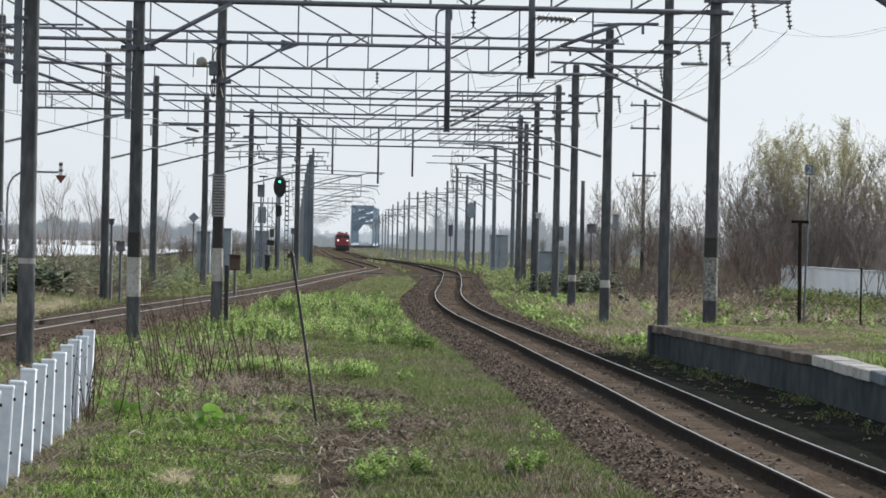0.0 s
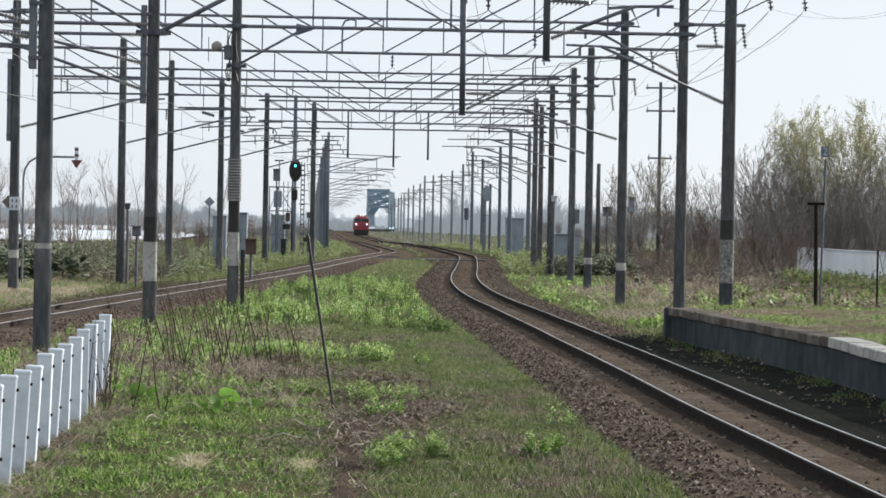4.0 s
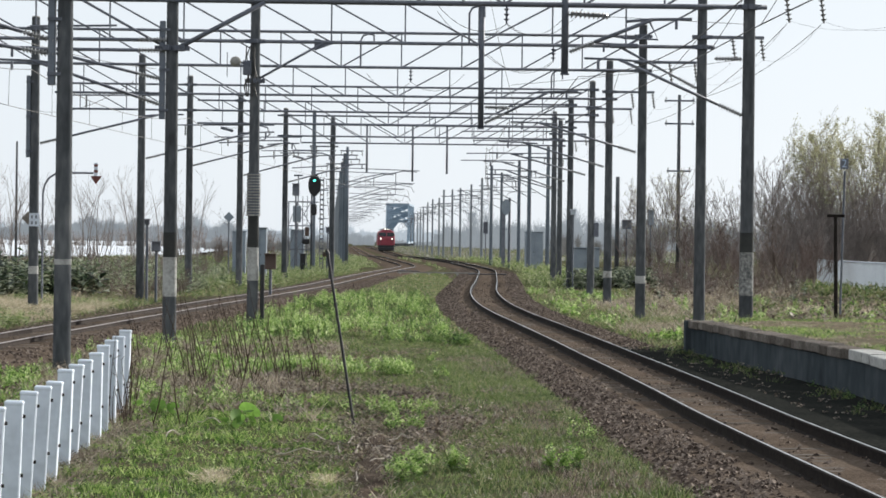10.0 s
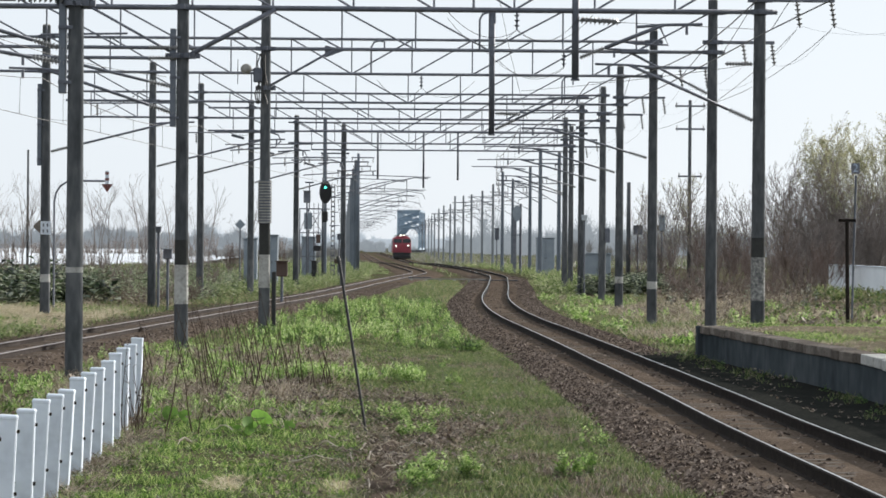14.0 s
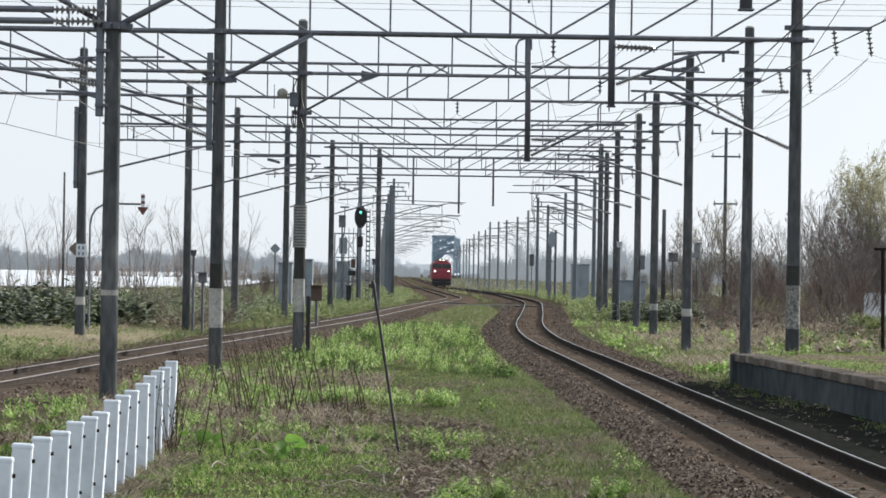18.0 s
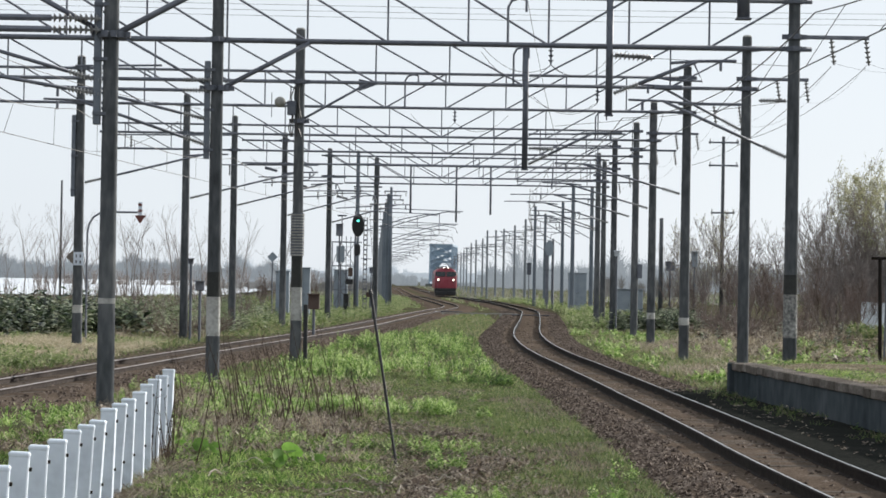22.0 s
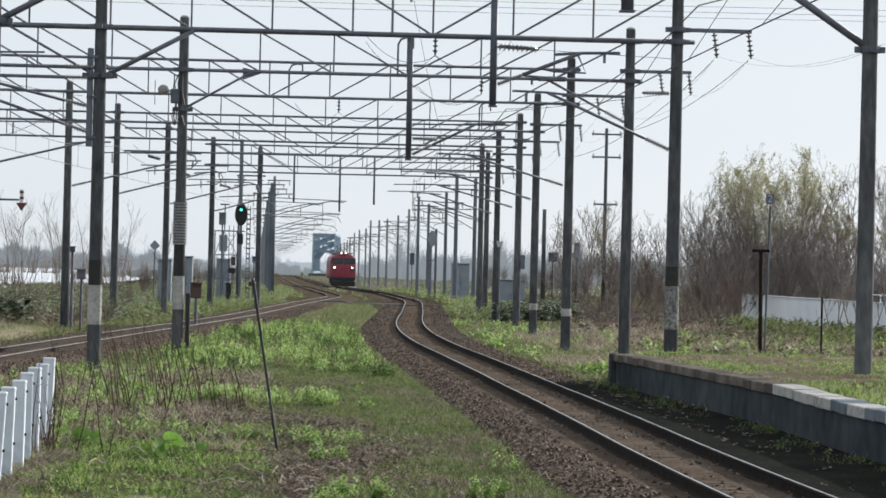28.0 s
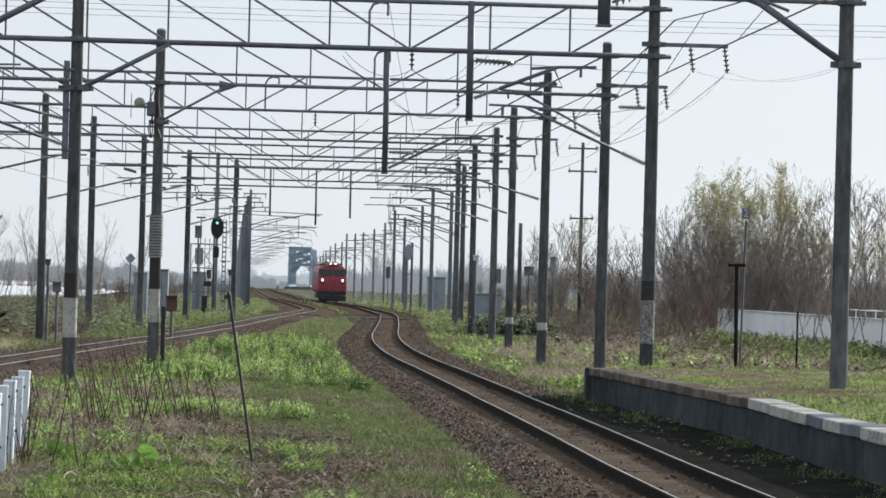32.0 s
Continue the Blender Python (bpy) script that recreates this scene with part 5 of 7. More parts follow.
post_box(14.25, 150, 0, 3.75, 0.34, 0.85, "narrow pale blue board on a thin post among the shrubs", "line_side_board", 0.04, CABINET)


def disc_signal(x, y):
    root = thing("disc_signal", "round-backed signal turned away on a dark mast", "signal", at=(x, y, 0))
    part("mast", tube((0.18, 0, -0.2), (0.18, 0, 5.9), 0.12, 0.1, 8), DARK_STEEL, root)
    part("backboard", disc((-0.12, -0.1, 5.1), 0.36, 0.66, 0.05), CABINET, root, "pale round-ended backboard")
    part("ladder", box((-0.3, 0.1, 2.4), (0.3, 0.04, 4.6)), STEEL, root)
    part("crossbar", box((-0.2, 0, 3.3), (0.9, 0.05, 0.06)), DARK_STEEL, root)


disc_signal(9.45, 225)


def diamond_marker(x, y, z, top):
    root = thing("diamond_marker", "grey diamond-shaped marker board on a post", "sign", at=(x, y, z))
    part("post", tube((0, 0, -0.2), (0, 0, top), 0.04, None, 8), DARK_STEEL, root)
    part("board", box((0, -0.06, top), (0.42, 0.03, 0.42), 0.005, Matrix.Rotation(radians(45), 4, "Y")), CABINET, root)


diamond_marker(-9.08, 150, 0.0, 3.5)


def arm_sign():
    root = thing("hanging_arrow_sign", "red and white arrow sign hung from a curved steel post", "sign", at=(-11.86, 92, 0.15))
    pts = [(0, 0, -0.2), (0, 0, 3.7), (0.06, 0, 4.0), (0.2, 0, 4.22), (0.42, 0, 4.36), (0.7, 0, 4.4), (1.7, 0, 4.4)]
    part("post", polyline(bmesh.new(), pts, 0.035, 8), STEEL, root)
    sg = part("sign_bar", box((1.78, 0, 4.5), (0.13, 0.05, 0.5), 0.01), WHITE_PAINT, root)
    for z in (4.66, 4.46):
        part("red_stripe", box((1.78, -0.028, z), (0.134, 0.01, 0.09)), DULL_RED, sg)
    b = bmesh.new()
    bmesh.ops.create_cone(b, cap_ends=True, segments=4, radius1=0.02, radius2=0.19, depth=0.26, matrix=Matrix.Translation((1.78, 0, 4.17)) @ Matrix.Diagonal((1, 0.3, 1, 1)))
    part("arrow_head", b, DULL_RED, sg, "red arrow head pointing down")


arm_sign()


def utility_pole(x, y, top, arms, label, r=0.12, z=0.1):
    root = thing("utility_pole", label, "pole", at=(x, y, z))
    part("pole", tube((0, 0, -0.3), (0, 0, top - z), r, r * 0.75, 12), CONCRETE, root, smooth=True)
    for zz, w in arms:
        arm = part("crossarm", box((0, -r, zz - z), (w, 0.08, 0.1)), STEEL, root)
        for s in (-1, 1):
            part("insulator", insulator(bmesh.new(), (s * w * 0.45, -r, zz - z - 0.12), (s * w * 0.45, -r, zz - z + 0.22), 0.07, 2), PORCELAIN, arm)


utility_pole(16.5, 157, 10.95, [(10.6, 1.75), (9.27, 1.7), (6.53, 1.4)], "grey utility pole with three crossarms above the brush")
utility_pole(12.4, 150, 6.0, [], "short weathered timber pole among the shrubs", 0.14)
utility_pole(-30.5, 220, 9.9, [], "thin distant utility pole beyond the bamboo grass", 0.11)

# ---- beside the platform ----


def t_post():
    root = thing("marker_post", "dark rusty T-shaped stop marker post in the grass", "post", at=(10.66, 65, 0.72))
    part("post", tube((0, 0, -0.2), (-0.03, 0, 2.4), 0.05, 0.045, 8), RUST, root)
    part("top_bar", box((-0.03, 0, 2.42), (0.42, 0.08, 0.07), 0.01), RUST, root)
    root = thing("number_sign", "small grey sign with a pale figure on a leaning rod", "sign", at=(10.92, 66, 0.7))
    part("rod", tube((0, 0, -0.2), (0.08, 0, 3.55), 0.028, None, 8), DARK_STEEL, root)
    pl = part("plate", box((0.06, -0.04, 3.72), (0.2, 0.015, 0.26), 0.004), STEEL, root)
    cu = bpy.data.curves.new("figure", "FONT")
    cu.body, cu.size, cu.align_x, cu.align_y, cu.extrude = "2", 0.27, "CENTER", "CENTER", 0.002
    tx = new("figure", cu)
    cu.materials.append(BLUE)
    tx.matrix_basis = pose(0.06, -0.052, 3.72, 90, 0, 0)
    tx.parent = pl
    root = thing("marker_post", "thin dark steel stake in the grass beside the pale wall", "post", at=(11.95, 64, 0.72))
    part("post", tube((0, 0, -0.2), (0, 0, 1.35), 0.025, None, 8), RUST, root)


BLUE = mat("blue_lettering", [(0.3, 0.38, 0.5), (0.4, 0.48, 0.6)], 4, 30, 0.5, bump=0)
t_post()


def rod():
    root = thing("leaning_rod", "thin black leaning rod stuck in the grass", "rod", at=(-0.48, 35.9, 0))
    part("shaft", tube((0.015, 0, -0.15), (-0.38, 0, 2.26), 0.018, 0.02, 8), BLACK, root)
    part("tip", tube((-0.38, 0, 2.26), (-0.4, 0, 2.33), 0.03, 0.02, 8), BLACK, root)


rod()


def pale_wall():
    root = thing("pale_wall", "low off-white metal sheet wall beyond the weeds", "wall")
    for i in range(36):
        y = 144 - 2.0 * i
        part("sheet_panel", box((22.6, y - 1.0, 0.8), (0.06, 1.985, 1.5), 0.008), WALL_WHITE, root)
    part("coping", box((22.58, 108, 1.57), (0.14, 72.0, 0.06), 0.01), WHITE_PAINT, root)
    for i in range(19):
        part("stay", tube((22.75, 144 - 4.0 * i, 0.0), (22.75, 144 - 4.0 * i, 1.5), 0.05, None, 6), STEEL, root)


pale_wall()


def railing():
    root = thing("railing", "thin white metal railing behind the pale wall", "railing")
    for z in (1.45, 1.85):
        part("rail_bar", tube((24.2, 70, z), (24.2, 118, z), 0.03, None, 6), WHITE_PAINT, root)
    for i in range(25):
        part("post", tube((24.2, 70 + 2.0 * i, 0.1), (24.2, 70 + 2.0 * i, 1.9), 0.03, None, 6), WHITE_PAINT, root)


railing()


# Added dark core: gives the bush its inner shade by colour.
def bush_shade_core():
    b = bmesh.new()
    bmesh.ops.create_icosphere(b, subdivisions=4, radius=1.0)
    for v in b.verts:
        n = noise.noise(v.co * 1.8) * 0.22 + noise.noise(v.co * 5.0) * 0.07
        v.co *= 1 + n
        v.co.x *= 1.35
        v.co.z = max(v.co.z * 0.95, -0.05)
    ob = mesh_ob("covered_mound", b, BUSH_SHADE, smooth=True)
    ob.matrix_basis = pose(9.9, 129, -0.1) @ Matrix.Diagonal((1.0, 0.8, 0.55, 1))
    tagged(ob, "low near-black core standing for shade inside the bush beside the poles", "heap")


bush_shade_core()

# rods and covers across the tracks at the points
for x0, x1, y, lbl in ((4.95, 7.45, 178, "dark steel point rodding cover across the track"), (-0.15, 1.9, 190, "dark steel point rodding cover across the track")):
    root = thing("point_rodding", lbl, "railway fitting", at=((x0 + x1) / 2, y, 0.1))
    part("cover", box((0, 0, 0.045), (x1 - x0, 0.2, 0.06), 0.015), RUST, root)
    part("rod", tube((-(x1 - x0) / 2, -0.3, 0.06), ((x1 - x0) / 2, -0.3, 0.06), 0.025, None, 6), DARK_STEEL, root)
root = thing("point_rodding", "thin pale rod linking the points of both tracks", "railway fitting", at=(2.9, 182, 0.05))
part("rod", tube((-2.6, 0, 0.1), (2.6, 0, 0.1), 0.035, None, 6), CONCRETE_PALE, root)
for i in range(6):
    part("stool", box((-2.4 + 0.96 * i, 0, 0.0), (0.16, 0.2, 0.14), 0.02), CONCRETE_PALE, root)


# ---- low plants ----
NP = np.random.RandomState(7)


def np_mesh(name, verts, nper, material, label, category):
    """One mesh of many loose polygons with nper corners each."""
    n = len(verts) // nper
    me = bpy.data.meshes.new(name)
    me.vertices.add(len(verts))
    me.vertices.foreach_set("co", np.ascontiguousarray(verts, dtype=np.float32).ravel())
    me.loops.add(n * nper)
    me.loops.foreach_set("vertex_index", np.arange(n * nper, dtype=np.int32))
    me.polygons.add(n)
    me.polygons.foreach_set("loop_start", np.arange(0, n * nper, nper, dtype=np.int32))
    me.polygons.foreach_set("loop_total", np.full(n, nper, dtype=np.int32))
    me.materials.append(material)
    me.update()
    me.validate()
    return tagged(new(name, me), label, category, kind="stuff")


def tree_belt(name, y, deep, x0, x1, height, trees, twigs, width, seed, material, label):
    """Far bare trees as fans of fine boughs that rise above the belt behind them."""
    rs = np.random.RandomState(seed)
    tx = rs.uniform(x0, x1, trees)
    ty = y + rs.uniform(-deep, deep, trees)
    grown = np.array([0.55 + 0.75 * max(0.0, 0.35 + noise.noise((a * 0.045, seed, 1.0)) + 0.5 * noise.noise((a * 0.15, seed, 5.0))) for a in tx])
    th = height * grown * rs.uniform(0.7, 1.15, trees)
    h, bx, by = np.repeat(th, twigs), np.repeat(tx, twigs), np.repeat(ty, twigs)
    n = len(h)
    f = rs.uniform(0.05, 0.62, n)
    a = rs.normal(0, 0.62, n) * (1.15 - 0.5 * f)
    l = h * rs.uniform(0.16, 0.4, n)
    p = np.stack([bx + rs.normal(0, 0.07, n) * h * f, by + rs.normal(0, 0.5, n), h * f - 0.6], 1)
    q = p + np.stack([np.sin(a) * l, rs.normal(0, 0.1, n) * l, np.cos(a) * l], 1)
    w = np.stack([np.cos(a), np.zeros(n), -np.sin(a)], 1) * (width * rs.uniform(0.6, 1.5, n))[:, None]
    return np_mesh(name, np.stack([p - w, p + w, q + w * 0.25, q - w * 0.25], 1).reshape(-1, 3), 4, material, label, "trees")


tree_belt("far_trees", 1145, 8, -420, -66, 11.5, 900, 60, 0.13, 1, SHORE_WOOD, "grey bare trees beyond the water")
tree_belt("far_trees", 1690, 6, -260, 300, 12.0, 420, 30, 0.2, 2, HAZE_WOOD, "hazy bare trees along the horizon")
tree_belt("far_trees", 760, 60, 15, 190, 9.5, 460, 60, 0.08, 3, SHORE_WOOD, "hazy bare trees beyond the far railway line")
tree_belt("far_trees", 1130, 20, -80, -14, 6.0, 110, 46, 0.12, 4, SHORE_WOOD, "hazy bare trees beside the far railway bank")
# low belt added to veil the ochre field edge like haze
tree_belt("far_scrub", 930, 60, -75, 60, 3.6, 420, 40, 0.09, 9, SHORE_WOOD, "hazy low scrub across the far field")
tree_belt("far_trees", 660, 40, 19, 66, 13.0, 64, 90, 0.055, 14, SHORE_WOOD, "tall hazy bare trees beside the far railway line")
SCRUB = mat("grey_winter_scrub", [(0.17, 0.165, 0.155), (0.26, 0.255, 0.245), (0.36, 0.35, 0.335)], 0.1, 1.5, 0.95, bump=0)
tree_belt("far_scrub", 560, 70, -42, -12.5, 2.6, 260, 40, 0.05, 6, SCRUB, "grey bare scrub on the bank beside the far railway line")


tree_belt("far_trees", 470, 30, 26, 60, 8.0, 40, 90, 0.04, 15, SCRUB, "grey bare trees behind the line-side poles")


def patchy(x, y, scale, seed):
    return noise.noise((x * scale, y * scale, seed))


def clear_of_tracks(x, y, gap=2.05):
    return abs(x - curve_at(RIGHT_LINE, y)) > gap and abs(x - curve_at(LEFT_LINE, y)) > gap


def surface_z(x, y):
    edge = curve_at(PLATFORM_EDGE, min(y, 59.6))
    if y < 59.6 and edge + 0.3 < x < edge + 1.7:
        return 0.73
    return ground_z(x, y) + (lumps(x, y) if abs(x) < 30 and y < 260 else 0)


def spots_in(n, x0, x1, y0, y1, keep):
    """Random plan points; keep(x, y) gives the chance to stay."""
    out = []
    for x, y, k in zip(NP.uniform(x0, x1, n), NP.uniform(y0, y1, n), NP.rand(n)):
        if k < keep(x, y):
            out.append((x, y, surface_z(x, y) - 0.01))
    return np.array(out).reshape(-1, 3)


def tufts(spots, per, spread):
    """Gathers blades into tufts: per blades round each spot."""
    q = np.repeat(spots, per, axis=0)
    q[:, :2] += NP.normal(0, spread, (len(q), 2))
    return q


def blades(name, spots, length, width, lean, material, label, category="grass", hvar=0.45):
    n = len(spots)
    a = NP.uniform(0, 2 * np.pi, n)
    side = np.stack([np.cos(a), np.sin(a), np.zeros(n)], 1)
    b = NP.uniform(0, 2 * np.pi, n)
    h = length * NP.uniform(1 - hvar, 1 + hvar, n)
    tip = np.stack([np.cos(b) * lean * h, np.sin(b) * lean * h, h], 1)
    w = (width * NP.uniform(0.6, 1.3, n))[:, None]
    v = np.stack([spots - side * w, spots + side * w, spots + tip * 0.6 + side * w * 0.6, spots + tip], 1)
    return np_mesh(name, v.reshape(-1, 3), 4, material, label, category)


def leafy(name, spots, height, leaf, per, material, label, category="weeds", width=0.36, rise=(-0.1, 0.8), low=0.15, high=1.0):
    """Upright leafy weeds: pointed leaves all the way up a stem."""
    n = len(spots)
    base = np.repeat(spots, per, axis=0)
    hs = np.repeat(height * NP.uniform(0.5, 1.25, n), per)
    t = np.tile(np.linspace(low, high, per), n)
    a = NP.uniform(0, 2 * np.pi, n * per)
    p = base + np.stack([NP.normal(0, 0.02, n * per), NP.normal(0, 0.02, n * per), hs * t], 1)
    s = leaf * NP.uniform(0.6, 1.25, n * per) * (1.15 - 0.5 * t)
    d = np.stack([np.cos(a), np.sin(a), NP.uniform(*rise, n * per)], 1) * s[:, None]
    w = np.stack([-np.sin(a), np.cos(a), NP.uniform(-0.3, 0.3, n * per)], 1) * (s * width)[:, None]
    droop = np.zeros((n * per, 3))
    droop[:, 2] = -0.25 * s
    v = np.stack([p, p + d * 0.55 + w, p + d + droop, p + d * 0.55 - w], 1)
    return np_mesh(name, v.reshape(-1, 3), 4, material, label, category)


def stalks(name, spots, height, r, material, label, lean=0.18, category="dry stems"):
    segs = []
    rng = random.Random(21)
    for x, y, z in spots:
        p = Vector((x, y, z))
        d = Vector((rng.uniform(-lean, lean), rng.uniform(-lean, lean), 1))
        h = height * rng.uniform(0.25, 1.25)
        k = 4
        for i in range(k):
            d2 = d + Vector((rng.uniform(-0.12, 0.12), rng.uniform(-0.12, 0.12), 0))
            q = p + d2 * (h / k)
            segs.append((p, q, r * (1 - 0.18 * i), r * (1 - 0.18 * (i + 1))))
            if i > 0 and rng.random() < 0.6:
                e = q + Vector((rng.uniform(-0.2, 0.2), rng.uniform(-0.2, 0.2), rng.uniform(0.05, 0.25))) * h * 0.4
                segs.append((q, e, r * 0.5, r * 0.25))
            p = q
    return tagged(new(name, segs_mesh(name, segs, material, 3)), label, category, kind="stuff")


def soil(x, y):
    """Bare brown ground: the strip at the rod and thin places elsewhere."""
    s = math.exp(-(((x - 0.1 + 0.04 * (y - 36)) / 0.95) ** 2) - ((y - 36.5) / 5.5) ** 2)
    s += 0.9 * math.exp(-((x + 0.22) / 0.28) ** 2) * (1 - smoothstep(33, 36, y))
    s += 0.35 * math.exp(-((y - 57) / 2.0) ** 2) * smoothstep(-3, 0, x) + 0.6 * math.exp(-((y - 44.5) / 1.6) ** 2) * (1 - smoothstep(-0.5, 1.5, x))
    return min(1.0, s + max(0, patchy(x, y, 0.55, 2.0)) * (0.9 - 0.6 * smoothstep(0.0, 1.2, x)))


def turf(x, y):
    if not clear_of_tracks(x, y):
        return 0.0
    return max(0.04, 1.0 - soil(x, y))


def turf_left(x, y):
    return turf(x, y) * (1 - smoothstep(-0.9, 0.6, x + 0.5 * patchy(x, y, 0.8, 5.0)))


def bald(x, y):
    """Worn brown drifts in the grass towards the ballast."""
    return smoothstep(0.0, 0.28, patchy(x, y * 0.45, 0.75, 17.0) + 0.3 * patchy(x, y, 2.2, 3.0)) * smoothstep(-0.6, 0.4, x)


def turf_right(x, y):
    return turf(x, y) * (1 - 0.75 * bald(x, y)) * smoothstep(-1.2, 0.4, x + 0.5 * patchy(x, y, 0.8, 5.0))


MEADOW = leaf_mat("fresh_bright_grass", [(0.012, 0.03, 0.008), (0.055, 0.125, 0.018), (0.145, 0.265, 0.042), (0.43, 0.52, 0.19)], 0.52)
STRAW = leaf_mat("bleached_straw", [(0.3, 0.25, 0.16), (0.54, 0.46, 0.32), (0.76, 0.68, 0.52)], 0.5)
OLIVE = leaf_mat("dull_olive_grass", [(0.03, 0.05, 0.016), (0.075, 0.12, 0.034), (0.135, 0.19, 0.06), (0.27, 0.27, 0.14)], 0.42)
FIELD = leaf_mat("mixed_field_grass", [(0.04, 0.065, 0.022), (0.1, 0.155, 0.045), (0.18, 0.25, 0.075), (0.29, 0.29, 0.15)], 0.45)
LITTER = leaf_mat("dead_brown_leaves", [(0.058, 0.043, 0.034), (0.12, 0.093, 0.073), (0.21, 0.168, 0.132), (0.38, 0.32, 0.25)], 0.25)
tall = lambda x, y: turf_left(x, y) * smoothstep(-0.15, 0.3, patchy(x, y, 0.9, 12.0))
blades("fresh_grass", tufts(spots_in(11000, -6.6, 0.6, 19, 42, tall), 14, 0.04), 0.085, 0.0045, 0.6, MEADOW, "tufts of fresh green grass between the fence and the rod")
blades("fresh_grass", spots_in(85000, -6.6, 0.8, 19, 42, lambda x, y: turf_left(x, y) * (0.35 + 0.65 * smoothstep(-0.3, 0.2, patchy(x, y, 1.1, 37.0)))), 0.045, 0.006, 1.1, MEADOW, "short fresh green grass between the fence and the rod")
leafy("ground_weeds", spots_in(2600, -6.4, 0.9, 19, 42, lambda x, y: turf(x, y) * (0.4 + patchy(x, y, 0.8, 15.0))), 0.05, 0.045, 7, WEED, "small broad-leaved weeds among the grass", rise=(-0.1, 1.0))
leafy("ground_weeds", spots_in(2200, -6.4, 0.9, 19, 42, lambda x, y: turf(x, y) * (0.4 + patchy(x, y, 0.8, 25.0))), 0.06, 0.06, 6, GRASS, "small broad-leaved weeds among the grass", rise=(-0.1, 1.0))
blades("dull_grass", tufts(spots_in(26000, -1.5, 3.4, 19, 60, turf_right), 8, 0.03), 0.065, 0.005, 0.6, OLIVE, "short olive green grass thinning towards the ballast")
blades("brown_grass", tufts(spots_in(14000, -0.4, 3.4, 19, 60, lambda x, y: (1.0 if clear_of_tracks(x, y) else 0) * bald(x, y)), 8, 0.03), 0.07, 0.0045, 0.6, LITTER, "dead brown grass standing among the olive grass", "dry grass")
blades("field_grass", tufts(spots_in(11000, -6.5, 2.6, 40, 70, turf), 8, 0.05), 0.07, 0.007, 0.9, FIELD, "short mixed grass between the tracks")
blades("field_grass", spots_in(60000, -5.5, 3.5, 70, 190, turf), 0.10, 0.014, 0.7, GRASS, "short mixed grass between the tracks")
blades("dead_grass", spots_in(42000, -4.6, 3.0, 19, 60, lambda x, y: 0.07 + soil(x, y) * 0.75 if clear_of_tracks(x, y) else 0), 0.07, 0.004, 1.9, DRY, "dead straw lying on the bare soil", "dry grass")
leafy("dead_leaves", spots_in(5200, -5.5, 2.0, 19, 50, lambda x, y: 0.1 + 1.1 * soil(x, y) if clear_of_tracks(x, y) else 0), 0.035, 0.06, 6, LITTER, "dead brown leaves lying about the grass", "leaf litter")
# leafy weeds
DEEP_GREEN = leaf_mat("deep_green_leaves", [(0.025, 0.055, 0.016), (0.06, 0.12, 0.03), (0.12, 0.21, 0.05), (0.2, 0.3, 0.09)], 0.45)
VERGE_LEAF = leaf_mat("light_green_verge_leaves", [(0.06, 0.1, 0.03), (0.16, 0.23, 0.075), (0.3, 0.37, 0.15), (0.5, 0.5, 0.32)], 0.55)
blk = lambda x, y: (1.0 if clear_of_tracks(x, y, 2.3) else 0) * smoothstep(-0.35, 0.05, patchy(x, y, 0.25, 9.0) + 0.12)
leafy("leafy_weeds", tufts(spots_in(520, -4.4, 1.5, 61.5, 112, lambda x, y: blk(x, y) * smoothstep(-0.2, 0.25, patchy(x, y, 0.6, 21.0)) * smoothstep(-4.6, -3.2, x - 0.02 * (y - 62))), 7, 0.1), 0.42, 0.05, 26, WEED, "dense bright yellow-green leafy weeds between the tracks", rise=(0.5, 2.2), low=0.4, width=0.3)
leafy("leafy_weeds", tufts(spots_in(200, -4.4, 1.7, 61.5, 118, lambda x, y: blk(x, y) * smoothstep(-4.6, -3.2, x - 0.02 * (y - 62))), 8, 0.12), 0.26, 0.075, 14, DEEP_GREEN, "darker green undergrowth among the bright weeds", rise=(0.2, 1.2))
leafy("leafy_weeds", tufts(spots_in(460, -3.1, 0.35, 47.8, 49.2, lambda x, y: smoothstep(0.0, 0.4, 0.7 - abs(y - 48.5)) * (0.35 + patchy(x, y, 1.6, 4.0))), 4, 0.045), 0.3, 0.045, 20, WEED, "row of bright leafy weeds across the grass", rise=(0.5, 2.2), width=0.3, low=0.3)
for cx, cy, n, sp in ((0.79, 47.5, 5, 0.04), (0.94, 47.6, 5, 0.04), (0.72, 54, 5, 0.12), (0.31, 34.7, 12, 0.09), (0.0, 35.0, 12, 0.14), (-0.4, 38.1, 16, 0.22), (0.1, 38.2, 16, 0.2), (0.44, 38.3, 10, 0.12), (0.32, 28.7, 18, 0.065), (0.68, 28.7, 16, 0.055), (0.2, 28.0, 8, 0.08), (0.09, 27.6, 14, 0.09), (1.72, 29.0, 9, 0.035), (1.87, 28.9, 8, 0.035), (2.04, 29.4, 8, 0.025), (2.3, 33.5, 7, 0.12), (-1.3, 38.6, 12, 0.3), (-3.1, 37.0, 10, 0.2), (-2.6, 40.5, 22, 0.5), (-3.6, 41.5, 18, 0.35)):
    pts = np.stack([NP.normal(cx, sp, n), NP.normal(cy, sp * 1.1, n), np.zeros(n)], 1)
    pts[:, 2] = [ground_z(a, b) + lumps(a, b) for a, b, _ in pts]
    leafy("weed_clump", pts, 0.25, 0.044, 30, WEED, "small clump of bright leafy weeds in the grass", rise=(0.0, 1.3), low=0.45)
    leafy("weed_clump", pts, 0.09, 0.05, 8, DEEP_GREEN, "dark lower leaves of a small clump of weeds", rise=(-0.2, 0.8))
